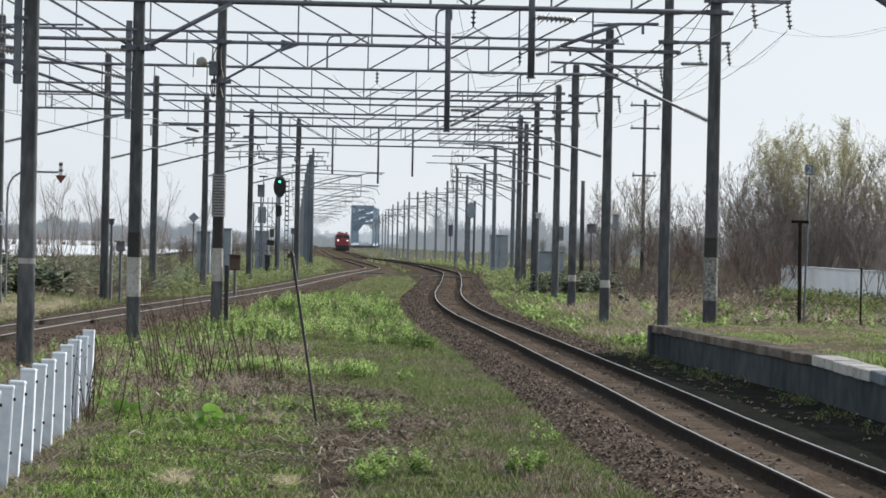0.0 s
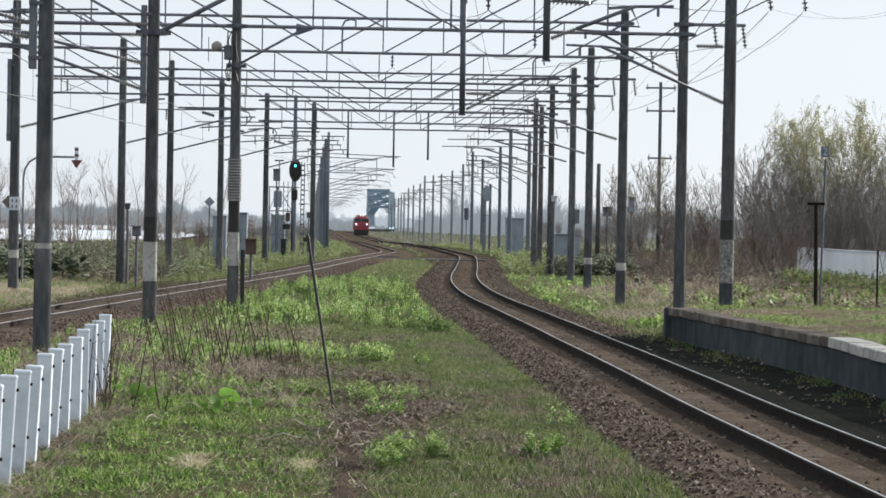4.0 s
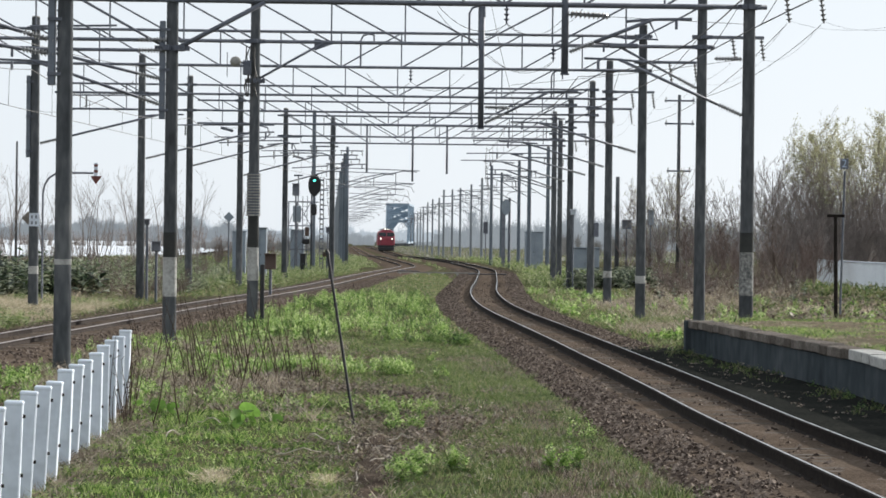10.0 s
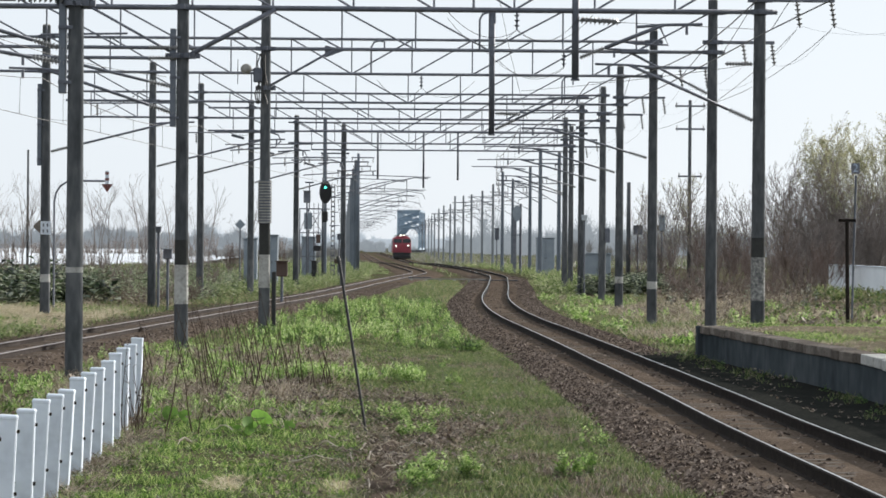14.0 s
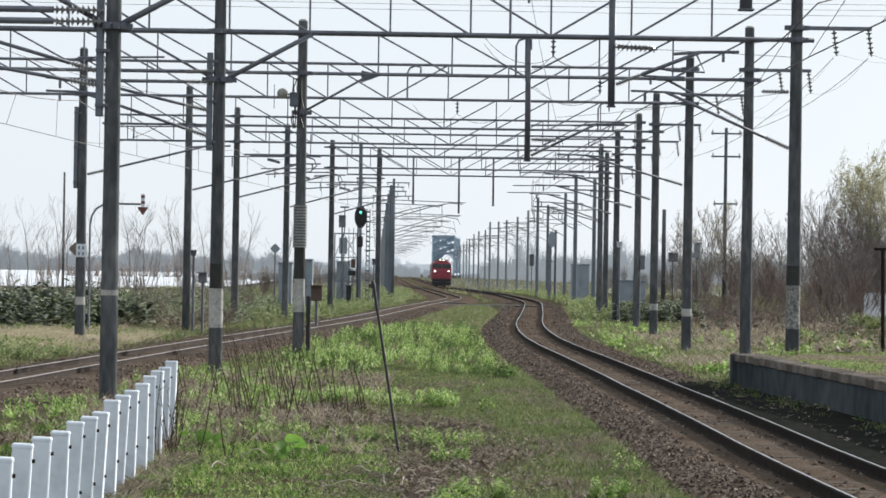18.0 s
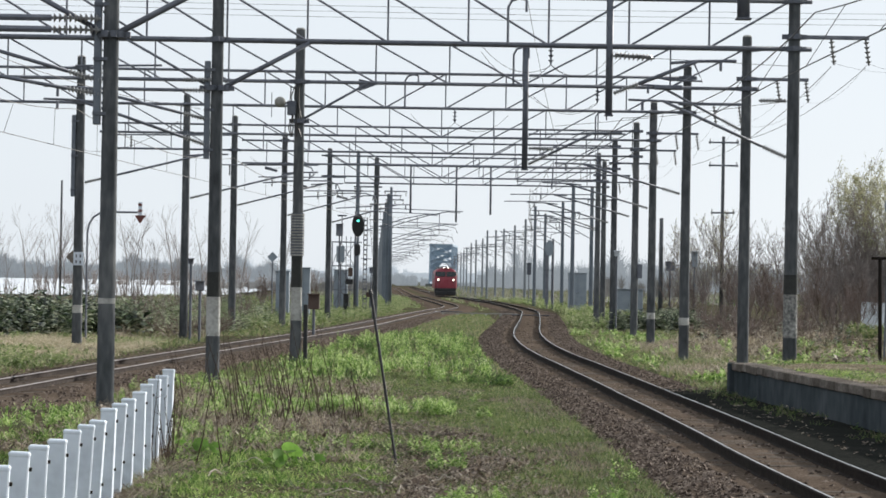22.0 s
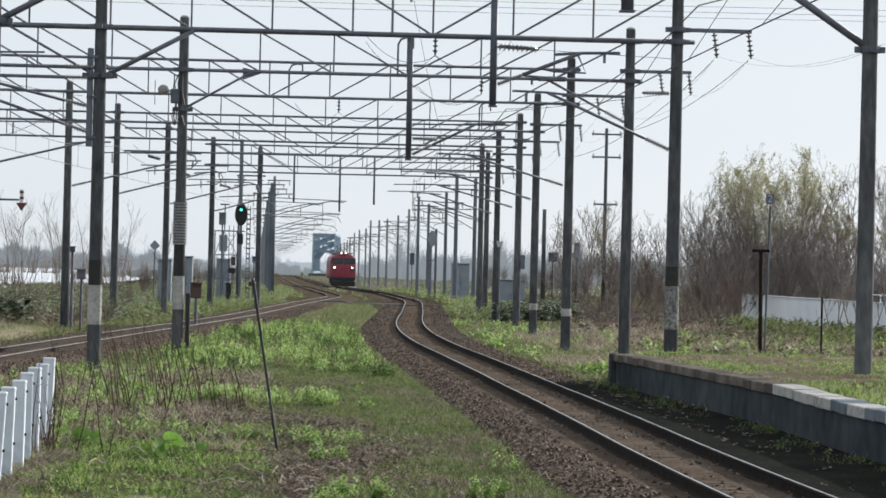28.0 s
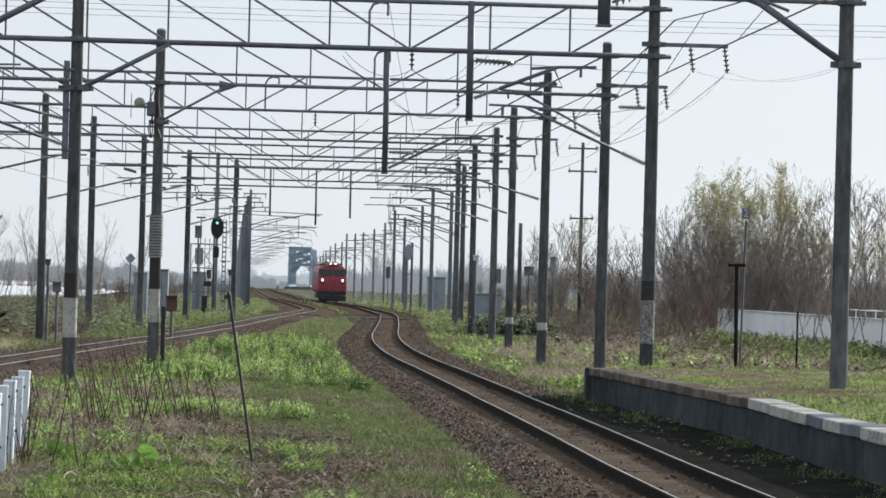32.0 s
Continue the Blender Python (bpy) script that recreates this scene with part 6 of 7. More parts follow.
leafy("mixed_weeds", tufts(spots_in(330, -6.4, -1.6, 38.5, 62, lambda x, y: (1.0 if clear_of_tracks(x, y, 2.2) else 0) * smoothstep(-0.1, 0.35, patchy(x, y, 0.7, 1.0)) * smoothstep(-1.4, -2.6, x)), 5, 0.07), 0.25, 0.05, 18, WEED, "mixed green weeds about the foot of the poles", rise=(0.4, 2.0), width=0.3)
leafy("mixed_weeds", tufts(spots_in(120, -7.2, -4.4, 34, 50, lambda x, y: (1.0 if clear_of_tracks(x, y, 2.2) else 0) * smoothstep(-0.1, 0.3, patchy(x, y, 0.8, 2.0))), 4, 0.07), 0.25, 0.05, 18, WEED, "mixed green weeds about the foot of the poles", rise=(0.4, 2.0), width=0.3)
leafy("dead_leaves", spots_in(2600, -6.2, -1.2, 36, 62, lambda x, y: (1.0 if clear_of_tracks(x, y, 2.2) else 0) * smoothstep(0.2, -0.25, patchy(x, y, 0.7, 1.0))), 0.16, 0.08, 7, LITTER, "dead brown leaves and stalks among the weeds", "leaf litter", rise=(-0.2, 1.4))
blades("dead_grass", tufts(spots_in(900, -6.2, -1.0, 36, 62, lambda x, y: (1.0 if clear_of_tracks(x, y, 2.2) else 0) * smoothstep(0.15, -0.2, patchy(x, y, 0.7, 1.0))), 12, 0.06), 0.24, 0.006, 1.0, DRY, "dead straw standing among the weeds", "dry grass")
blades("dead_grass", tufts(spots_in(240, -4.1, -2.9, 20, 39, lambda x, y: 1.0 if abs(x + 2.45 + 0.0316 * y) < 0.3 else 0.0), 16, 0.07), 0.12, 0.006, 1.8, DRY, "dead straw lying along the foot of the fence", "dry grass")
leafy("verge_weeds", tufts(spots_in(420, 5.6, 9.2, 62, 125, lambda x, y: (1.0 if clear_of_tracks(x, y, 2.1) else 0) * smoothstep(0.0, 0.35, patchy(x, y, 0.3, 6.0))), 5, 0.1), 0.28, 0.1, 12, WEED, "green weeds along the foot of the poles", rise=(0.2, 1.4))
leafy("verge_weeds", tufts(spots_in(900, 6.2, 12.2, 125, 300, lambda x, y: (1.0 if clear_of_tracks(x, y, 2.4) else 0) * smoothstep(-0.3, 0.15, patchy(x, y, 0.15, 6.0))), 4, 0.25), 0.5, 0.14, 14, VERGE_LEAF, "tall green weeds beside the far line", rise=(0.1, 1.2))
leafy("verge_weeds", spots_in(1500, -4.6, 4.0, 205, 330, lambda x, y: (1.0 if clear_of_tracks(x, y, 2.3) else 0) * smoothstep(-0.2, 0.2, patchy(x, y, 0.12, 8.0))), 0.3, 0.16, 10, VERGE_LEAF, "green weeds between the far tracks")
leafy("bank_weeds", spots_in(6500, -12.5, -2.5, 128, 300, lambda x, y: (1.0 if clear_of_tracks(x, y, 2.6) and x < curve_at(LEFT_LINE, y) else 0) * smoothstep(-0.5, 0.1, patchy(x, y, 0.12, 3.0))), 0.5, 0.16, 14, VERGE_LEAF, "green weeds on the bank beyond the side track")
leafy("dwarf_bamboo", tufts(spots_in(1100, -27, -8.4, 110, 160, lambda x, y: smoothstep(-0.25, 0.1, patchy(x, y, 0.3, 5.0)) if clear_of_tracks(x, y, 2.8) else 0), 5, 0.3), 0.8, 0.2, 18, BANK_LEAF, "dark green dwarf bamboo beyond the side track", "bamboo grass", 0.16)
leafy("dwarf_bamboo", tufts(spots_in(260, -22, -8.0, 150, 215, lambda x, y: smoothstep(0.0, 0.3, patchy(x, y, 0.16, 1.0))), 5, 0.5), 0.75, 0.3, 14, BAMBOO, "dark green dwarf bamboo beyond the side track", "bamboo grass", 0.16)
blades("verge_grass", spots_in(60000, -26, -8.6, 52, 112, lambda x, y: (1.0 if x < curve_at(LEFT_LINE, y) - 2.2 else 0) * (0.5 + patchy(x, y, 0.2, 2.0))), 0.16, 0.012, 0.9, GRASS, "rough grass beyond the side track")
blades("straw_verge", spots_in(90000, -28, -8.6, 70, 150, lambda x, y: (1.0 if x < curve_at(LEFT_LINE, y) - 2.4 else 0) * smoothstep(-0.1, 0.3, patchy(x, y, 0.16, 7.0))), 0.12, 0.012, 1.6, DRY, "pale dead grass beyond the side track", "dry grass")
blades("verge_grass", spots_in(70000, 5.4, 12, 60.5, 190, lambda x, y: (1.0 if clear_of_tracks(x, y, 2.0) else 0) * (0.6 + patchy(x, y, 0.3, 1.0))), 0.14, 0.012, 0.9, GRASS, "rough grass along the foot of the poles")
blades("straw_verge", spots_in(50000, 6.2, 20, 72, 130, lambda x, y: smoothstep(-0.1, 0.4, patchy(x, y, 0.14, 4.0))), 0.22, 0.012, 1.2, DRY, "pale dead grass at the edge of the brush", "dry grass")
# thin growth along the foot of the platform wall
foot = lambda a, b: (lambda x, y: 1.0 if a < curve_at(PLATFORM_EDGE, min(y, 59.6)) - x + 0.15 * patchy(x, y, 0.9, 2.0) < b else 0.0)
blades("wall_foot_grass", tufts(spots_in(900, 5.4, 7.75, 22, 61, lambda x, y: foot(0.02, 0.9)(x, y) * smoothstep(-0.15, 0.25, patchy(x, y, 0.7, 33.0))), 10, 0.05) + np.array([0, 0, 0.06]), 0.09, 0.007, 0.8, OLIVE, "thin grass in the shade at the foot of the platform wall")
leafy("wall_foot_weeds", tufts(spots_in(90, 5.4, 7.75, 24, 61, lambda x, y: foot(0.02, 0.5)(x, y) * smoothstep(0.0, 0.3, patchy(x, y, 0.6, 35.0))), 4, 0.06) + np.array([0, 0, 0.06]), 0.12, 0.06, 9, DEEP_GREEN, "dark weeds in the shade at the foot of the platform wall")
leafy("dead_leaves", spots_in(2600, 5.2, 7.75, 22, 61, lambda x, y: 0.1 * foot(0.02, 1.6)(x, y)) + np.array([0, 0, 0.07]), 0.03, 0.06, 5, LITTER, "dead brown leaves blown against the platform wall", "leaf litter")
# platform top
blades("platform_grass", tufts(spots_in(11000, 7.0, 17, 30, 62, lambda x, y: (1.0 if x > curve_at(PLATFORM_EDGE, min(y, 59.6)) + 0.5 else 0) * smoothstep(0.05, 0.3, patchy(x * 0.35, y, 0.25, 8.0) + 0.25)), 14, 0.07), 0.075, 0.008, 0.8, MEADOW, "green grass on the old platform")
blades("platform_straw", spots_in(110000, 7.0, 17, 28, 62, lambda x, y: 0.35 + 0.6 * patchy(x, y, 0.7, 3.0) if x > curve_at(PLATFORM_EDGE, min(y, 59.6)) + 0.47 else 0), 0.06, 0.007, 1.6, DRY, "trampled dead grass on the old platform", "dry grass")
leafy("platform_weeds", tufts(spots_in(330, 9.5, 26, 62, 100, lambda x, y: smoothstep(-0.05, 0.35, patchy(x, y, 0.2, 3.0))), 5, 0.14), 0.34, 0.1, 14, WEED, "green weeds behind the platform", rise=(0.2, 1.4))
leafy("dead_leaves", spots_in(2600, 8.5, 26, 60, 104, lambda x, y: smoothstep(0.3, -0.2, patchy(x, y, 0.2, 3.0))), 0.2, 0.14, 7, LITTER, "dead brown leaves and stalks behind the platform", "leaf litter", rise=(-0.2, 1.3))
leafy("platform_weeds", tufts(spots_in(150, 11, 24, 66, 98, lambda x, y: smoothstep(0.0, 0.3, patchy(x, y, 0.2, 5.0))), 6, 0.3), 0.4, 0.12, 16, GRASS, "dull green leafy weeds behind the platform", rise=(0.1, 1.3))
# dry undergrowth
UNDERGROWTH = mat("brown_undergrowth", [(0.09, 0.066, 0.052), (0.18, 0.14, 0.112), (0.34, 0.27, 0.21)], 0.3, 4, 0.9, bump=0)
blades("dry_reeds", tufts(spots_in(800, 10.2, 40, 92, 150, lambda x, y: smoothstep(-0.1, 0.3, patchy(x, y, 0.2, 2.0)) * (1.0 if x < 0.152 * y or x > 23.2 else 0.0)), 10, 0.22), 0.32, 0.014, 1.2, UNDERGROWTH, "brown dead undergrowth at the foot of the shrubs", "undergrowth")
leafy("undergrowth_leaves", spots_in(1500, 10.2, 40, 92, 150, lambda x, y: (1.0 if x < 0.152 * y or x > 23.2 else 0.0) * smoothstep(0.2, -0.1, patchy(x, y, 0.2, 2.0))), 0.4, 0.2, 8, LITTER, "dead brown leaves at the foot of the shrubs", "undergrowth", rise=(-0.2, 1.2))
leafy("undergrowth_leaves", tufts(spots_in(90, 10.2, 30, 95, 140, lambda x, y: (1.0 if x < 0.152 * y or x > 23.2 else 0.0) * smoothstep(0.1, 0.3, patchy(x, y, 0.25, 12.0))), 4, 0.3), 0.7, 0.2, 14, BAMBOO, "dark green leafy plants at the foot of the shrubs", "undergrowth")
stalks("undergrowth_stems", spots_in(380, 11, 40, 96, 150, lambda x, y: 0.9 if x < 0.15 * y or x > 23.5 else 0.03), 1.5, 0.009, BARK, "thin dead stems at the foot of the shrubs", 0.35)
stalks("bank_stems", spots_in(800, -30, -9, 108, 190, lambda x, y: 0.8), 1.9, 0.012, BARK, "thin dead stems above the bamboo grass", 0.2)
for cx, cy, n, sp, tall_ in ((-3.3, 46, 7, 0.4, 1.5), (-2.85, 44.4, 8, 0.35, 1.6), (-2.5, 46.2, 8, 0.35, 1.5), (-2.9, 54, 8, 0.6, 1.4), (-2.05, 46.2, 8, 0.35, 1.1), (-2.7, 35.2, 3, 0.15, 1.4), (-1.5, 46.3, 8, 0.45, 0.9), (-4.1, 52, 8, 0.5, 1.2)):
    pts = np.stack([NP.normal(cx, sp, n), NP.normal(cy, sp * 1.6, n), np.zeros(n)], 1)
    pts[:, 2] = [ground_z(a, b) + lumps(a, b) for a, b, _ in pts]
    stalks("dry_stems", pts, tall_, 0.012, STEM, "clump of thin dead brown stems standing in the weeds", 0.28)
stalks("dry_stems", spots_in(50, -4.0, -3.4, 34.5, 39, lambda x, y: 0.9), 1.0, 0.009, STEM, "thin dead brown stems against the fence", 0.22)
stalks("dry_stems", spots_in(130, -4.5, -0.6, 36, 56, lambda x, y: 0.3 + patchy(x, y, 0.8, 13.0)), 0.45, 0.007, STEM, "short dead brown stems standing in the weeds", 0.5)
stalks("dry_stems", spots_in(90, -1.3, 1.2, 34, 42, lambda x, y: 0.5), 0.28, 0.005, DRY, "short pale dead stems in the bare soil", 0.9)


leafy("bank_weeds", tufts(spots_in(520, -17.5, -9.0, 66, 80, lambda x, y: (1.0 if x < curve_at(LEFT_LINE, y) - 2.5 else 0) * smoothstep(-0.2, 0.2, patchy(x * 0.6, y * 0.5, 0.5, 51.0))), 6, 0.16), 0.2, 0.09, 12, VERGE_LEAF, "low green weeds beyond the side track", rise=(0.1, 1.3))


def big_leaf_plant(x, y, seed):
    root = thing("butterbur_plant", "low plant with large round bright green leaves", "plant", at=(x, y, ground_z(x, y) + lumps(x, y)))
    rng = random.Random(seed)
    for i in range(4):
        a, r, h = rng.uniform(0, 6.28), rng.uniform(0.06, 0.28), rng.uniform(0.1, 0.24)
        c = Vector((math.cos(a) * r, math.sin(a) * r, h))
        part("stem", tube((0, 0, -0.02), c, 0.008, 0.006, 5), WEED, root)
        b = bmesh.new()
        s = rng.uniform(0.07, 0.125)
        ring = [b.verts.new((math.cos(t) * s * (1.05 + 0.1 * math.sin(3 * t)), math.sin(t) * s, 0.05 * s * math.sin(2 * t) + 0.25 * s)) for t in [6.283 * k / 14 for k in range(13)]]
        mid = b.verts.new((0, 0, 0))
        for p, q in zip(ring, ring[1:]):
            b.faces.new((mid, p, q))
        ob = part("leaf", b, WEED, root, "", True)
        ob.matrix_basis = Matrix.Translation(c) @ Euler((rng.uniform(-1.1, 1.1), rng.uniform(-1.1, 1.1), a)).to_matrix().to_4x4()


for x, y, sd in ((-2.0, 35.0, 1), (-1.75, 35.6, 2), (-3.2, 36.8, 3)):
    big_leaf_plant(x, y, sd)

# fallen dead twigs and leaves lying in the grass
for i, (x, y, l, a) in enumerate(((-1.35, 30.4, 0.7, 20), (-0.95, 34.5, 0.35, 70), (-2.5, 31.0, 0.5, 130), (-0.35, 33.5, 0.6, 60), (-1.9, 36.5, 0.5, 100), (0.2, 35.2, 0.7, 160), (-2.9, 33.5, 0.6, 10), (-3.0, 34.5, 0.5, 45))):
    c, s = math.cos(radians(a)), math.sin(radians(a))
    z = lumps(x, y) + 0.03
    b = polyline(bmesh.new(), [(x + c * l * t, y + s * l * t, z + 0.03 * math.sin(7 * t + i)) for t in (0, 0.3, 0.6, 1.0)], 0.009, 5)
    tagged(mesh_ob("fallen_twig", b, DRY), "pale dead stem lying in the grass", "twig", "fallen twigs")

blades("bank_undergrowth", spots_in(13000, -28, -8.8, 100, 170, lambda x, y: smoothstep(-0.1, 0.3, patchy(x, y, 0.18, 11.0))), 0.6, 0.02, 0.9, UNDERGROWTH, "brown dead undergrowth among the bamboo grass", "undergrowth")
blades("verge_grass", spots_in(60000, -13, -0.5, 106, 200, lambda x, y: (1.0 if x < curve_at(LEFT_LINE, y) - 2.1 and x > curve_at(LEFT_LINE, y) - 8 else 0) * (0.55 + patchy(x, y, 0.2, 2.0))), 0.18, 0.016, 1.0, GRASS, "rough grass beyond the side track")
blades("bank_top_grass", spots_in(24000, -30, -9, 150, 300, lambda x, y: 1.0 if x < curve_at(LEFT_LINE, y) - 5 else 0), 0.3, 0.03, 0.9, GRASS, "long rough grass before the water")

leafy("dead_leaves", spots_in(2600, -5.0, 1.0, 38, 60, lambda x, y: 0.3 + soil(x, y) if clear_of_tracks(x, y) else 0), 0.08, 0.07, 6, LITTER, "dead brown leaves lying about the grass", "leaf litter")
stalks("undergrowth_straw", spots_in(900, 10.5, 36, 88, 125, lambda x, y: 0.8 if x < 0.152 * y else 0.0), 1.0, 0.009, DRY, "pale dead stems at the edge of the shrubs", 0.5)
leafy("bank_litter", spots_in(1600, -27, -9.4, 100, 160, lambda x, y: smoothstep(0.1, -0.15, patchy(x, y, 0.26, 5.0) + 0.02 * (-14 - x))), 0.4, 0.22, 8, LITTER, "dead brown leaves among the bamboo grass", "undergrowth", rise=(-0.2, 1.2))
blades("bank_straw", tufts(spots_in(700, -27, -9.2, 95, 160, lambda x, y: smoothstep(0.15, -0.1, patchy(x, y, 0.26, 5.0))), 14, 0.2), 0.45, 0.014, 1.2, DRY, "pale dead grass among the bamboo grass", "dry grass")
blades("platform_grass", spots_in(26000, 7.0, 17, 30, 62, lambda x, y: (0.7 if x > curve_at(PLATFORM_EDGE, min(y, 59.6)) + 0.47 else 0)), 0.06, 0.006, 1.0, OLIVE, "thin dull grass on the old platform")
leafy("dwarf_bamboo", tufts(spots_in(60, 8.8, 12.2, 126, 133, lambda x, y: 1.0 if clear_of_tracks(x, y, 3.0) else 0), 6, 0.25), 0.85, 0.26, 20, BAMBOO, "dark green leafy bush about its near-black shade core", "bush", 0.24)
leafy("dwarf_bamboo", spots_in(900, -23, -12.0, 94, 112, lambda x, y: 0.95 if clear_of_tracks(x, y, 3.4) and x < -0.142 * y + 1.3 + 0.8 * patchy(x, y, 0.5, 2.0) else 0), 0.95, 0.34, 20, BAMBOO, "thick clump of dark green dwarf bamboo beyond the side track", "bamboo grass", 0.26)
for cx, cy, sp, tall_ in ((-15.3, 101, 0.5, 1.35), (-14.0, 100, 0.45, 1.15), (-13.1, 101, 0.35, 1.4), (-16.6, 102, 0.55, 1.25), (-17.9, 103, 0.5, 1.45), (-12.5, 99, 0.3, 0.95), (-11.7, 103, 0.35, 1.0), (-19.3, 103, 0.6, 1.3)):
    pts = np.stack([NP.normal(cx, sp, 34), NP.normal(cy, 0.6, 34), np.full(34, 0.15)], 1)
    leafy("dwarf_bamboo", pts, tall_, 0.4, 20, BAMBOO, "rounded clump of dark glossy dwarf bamboo beyond the side track", "bamboo grass", 0.3, rise=(-0.3, 0.9))
blades("straw_litter", spots_in(42000, -16.5, -9.8, 72, 101, lambda x, y: (1.0 if x < curve_at(LEFT_LINE, y) - 2.6 else 0) * smoothstep(-0.1, 0.2, patchy(x * 0.5, y, 0.3, 14.0) + 0.1)), 0.12, 0.012, 2.2, DRY, "pale dead grass lying flat beyond the side track", "dry grass")
blades("straw_litter", tufts(spots_in(5200, -16.5, -9.8, 74, 99, lambda x, y: (1.0 if x < curve_at(LEFT_LINE, y) - 2.6 else 0) * max(math.exp(-((x + 12.6) / 1.3) ** 2 - ((y - 86) / 5.5) ** 2), 0.8 * math.exp(-((x + 10.1) / 0.9) ** 2 - ((y - 92) / 5.0) ** 2), 0.5 * smoothstep(0.05, 0.25, patchy(x * 0.6, y * 0.7, 0.35, 24.0)))), 20, 0.16), 0.15, 0.009, 2.4, STRAW, "bleached straw lying in drifts beyond the side track", "dry grass")
leafy("verge_weeds", tufts(spots_in(300, -16.5, -9.8, 72, 99, lambda x, y: (1.0 if x < curve_at(LEFT_LINE, y) - 2.6 else 0) * smoothstep(0.1, 0.35, patchy(x * 0.6, y * 0.7, 0.35, 31.0))), 5, 0.14), 0.2, 0.08, 14, VERGE_LEAF, "low green weeds beyond the side track", rise=(0.2, 1.4))
blades("straw_litter", tufts(spots_in(1500, 8.6, 22, 62, 100, lambda x, y: smoothstep(0.0, 0.25, patchy(x * 0.6, y * 0.7, 0.3, 44.0))), 14, 0.16), 0.16, 0.009, 1.8, STRAW, "bleached straw lying in drifts behind the platform", "dry grass")
for cx, cy, sx, sy, n, stuff, lbl in ((-1.80, 27.5, 0.09, 0.35, 46, STRAW, "small heap of bleached straw lying in the grass"), (-3.47, 29.8, 0.13, 0.9, 90, LITTER, "heap of brown straw against the foot of the fence"), (-3.29, 33.3, 0.16, 0.6, 60, LITTER, "heap of brown straw against the foot of the fence"), (-0.67, 27.4, 0.06, 0.3, 22, STRAW, "small heap of bleached straw lying in the grass")):
    pts = np.stack([NP.normal(cx, sx, n), NP.normal(cy, sy, n), np.zeros(n)], 1)
    pts[:, 2] = [ground_z(a, b) + lumps(a, b) + 0.035 for a, b, _ in pts]
    blades("straw_litter", tufts(pts, 9, 0.05), 0.05, 0.006, 2.2, stuff, lbl, "dry grass")
# far grass greyed in colour to stand for haze over the field
PALE_FIELD = leaf_mat("hazed_field_grass", [(0.13, 0.13, 0.105), (0.21, 0.21, 0.175), (0.31, 0.31, 0.27)], 0.4)
blades("field_straw", spots_in(60000, -70, 70, 290, 950, lambda x, y: (1.0 if clear_of_tracks(x, y, 2.6) else 0) * (0.0 if x < -22 and y < 640 else 0.7 + patchy(x, y, 0.03, 2.0))), 0.5, 0.05, 0.9, PALE_FIELD, "pale dead grass of the open field far down the line", "dry grass")
blades("field_rushes", spots_in(36000, -40, 60, 290, 900, lambda x, y: (1.0 if clear_of_tracks(x, y, 2.6) else 0) * (0.0 if x < -22 and y < 640 else 0.5 + patchy(x, y, 0.05, 7.0))), 0.45, 0.05, 0.8, GRASS, "dull green grass of the open field far down the line")


RIDGE_X = -0.22


def earth_strip():
    """A low ridge of bare dark soil running up to the rod."""
    verts, faces = [], []
    ys = [22 + 0.25 * i for i in range(51)]
    for j, y in enumerate(ys):
        c = RIDGE_X + 0.1 * noise.noise((y * 0.6, 1.0, 2.0)) + 0.012 * max(0, y - 31)
        w = (0.2 + 0.07 * noise.noise((y * 0.9, 4.0, 1.0))) * (1 - 0.7 * smoothstep(32.5, 34.5, y))
        for k in range(9):
            t = k / 4 - 1
            x = c + w * t
            verts.append((x, y, ground_z(x, y) + lumps(x, y) - 0.02 + 0.075 * (1 - t * t) * (0.7 + 0.9 * noise.noise((x * 5, y * 3, 6.0)))))
    for j in range(len(ys) - 1):
        for k in range(8):
            q = 9 * j + k
            faces.append((q, q + 1, q + 10, q + 9))
    tagged(sheet("soil_ridge", verts, faces, DARK_SOIL, True), "low ridge of bare dark brown soil beside the rod", "soil", kind="structure")


DARK_SOIL = mat("dark_brown_soil", [(0.034, 0.026, 0.021), (0.072, 0.056, 0.045), (0.135, 0.108, 0.087)], 2.5, 22, 0.95, bump=0.9, depth=0.03)
earth_strip()
stalks("dead_twigs", spots_in(150, -0.75, 0.15, 24, 36, lambda x, y: 0.8), 0.16, 0.006, DRY, "pale dead stalks lying on the bare soil", 1.6)
stalks("dead_twigs", spots_in(110, -0.6, 1.3, 30, 41, lambda x, y: 0.8), 0.14, 0.005, STEM, "dark dead stalks lying on the bare soil", 1.5)
leafy("dead_leaves", spots_in(700, -0.7, 1.4, 30, 40, lambda x, y: 0.4 + patchy(x, y, 0.9, 3.0)), 0.06, 0.07, 6, LITTER, "dead brown leaves lying about the rod", "leaf litter")
leafy("dead_leaves", spots_in(500, -4.0, -3.0, 24, 37, lambda x, y: 1.0 if 0.05 < x + 2.5 + 0.0316 * y < 0.55 else 0.0), 0.05, 0.07, 6, LITTER, "dead brown leaves along the foot of the fence", "leaf litter")
leafy("dead_leaves", tufts(spots_in(14, -2.6, -0.6, 26, 35, lambda x, y: 1.0), 14, 0.12), 0.05, 0.06, 6, LITTER, "heaps of dead brown leaves in the grass", "leaf litter")

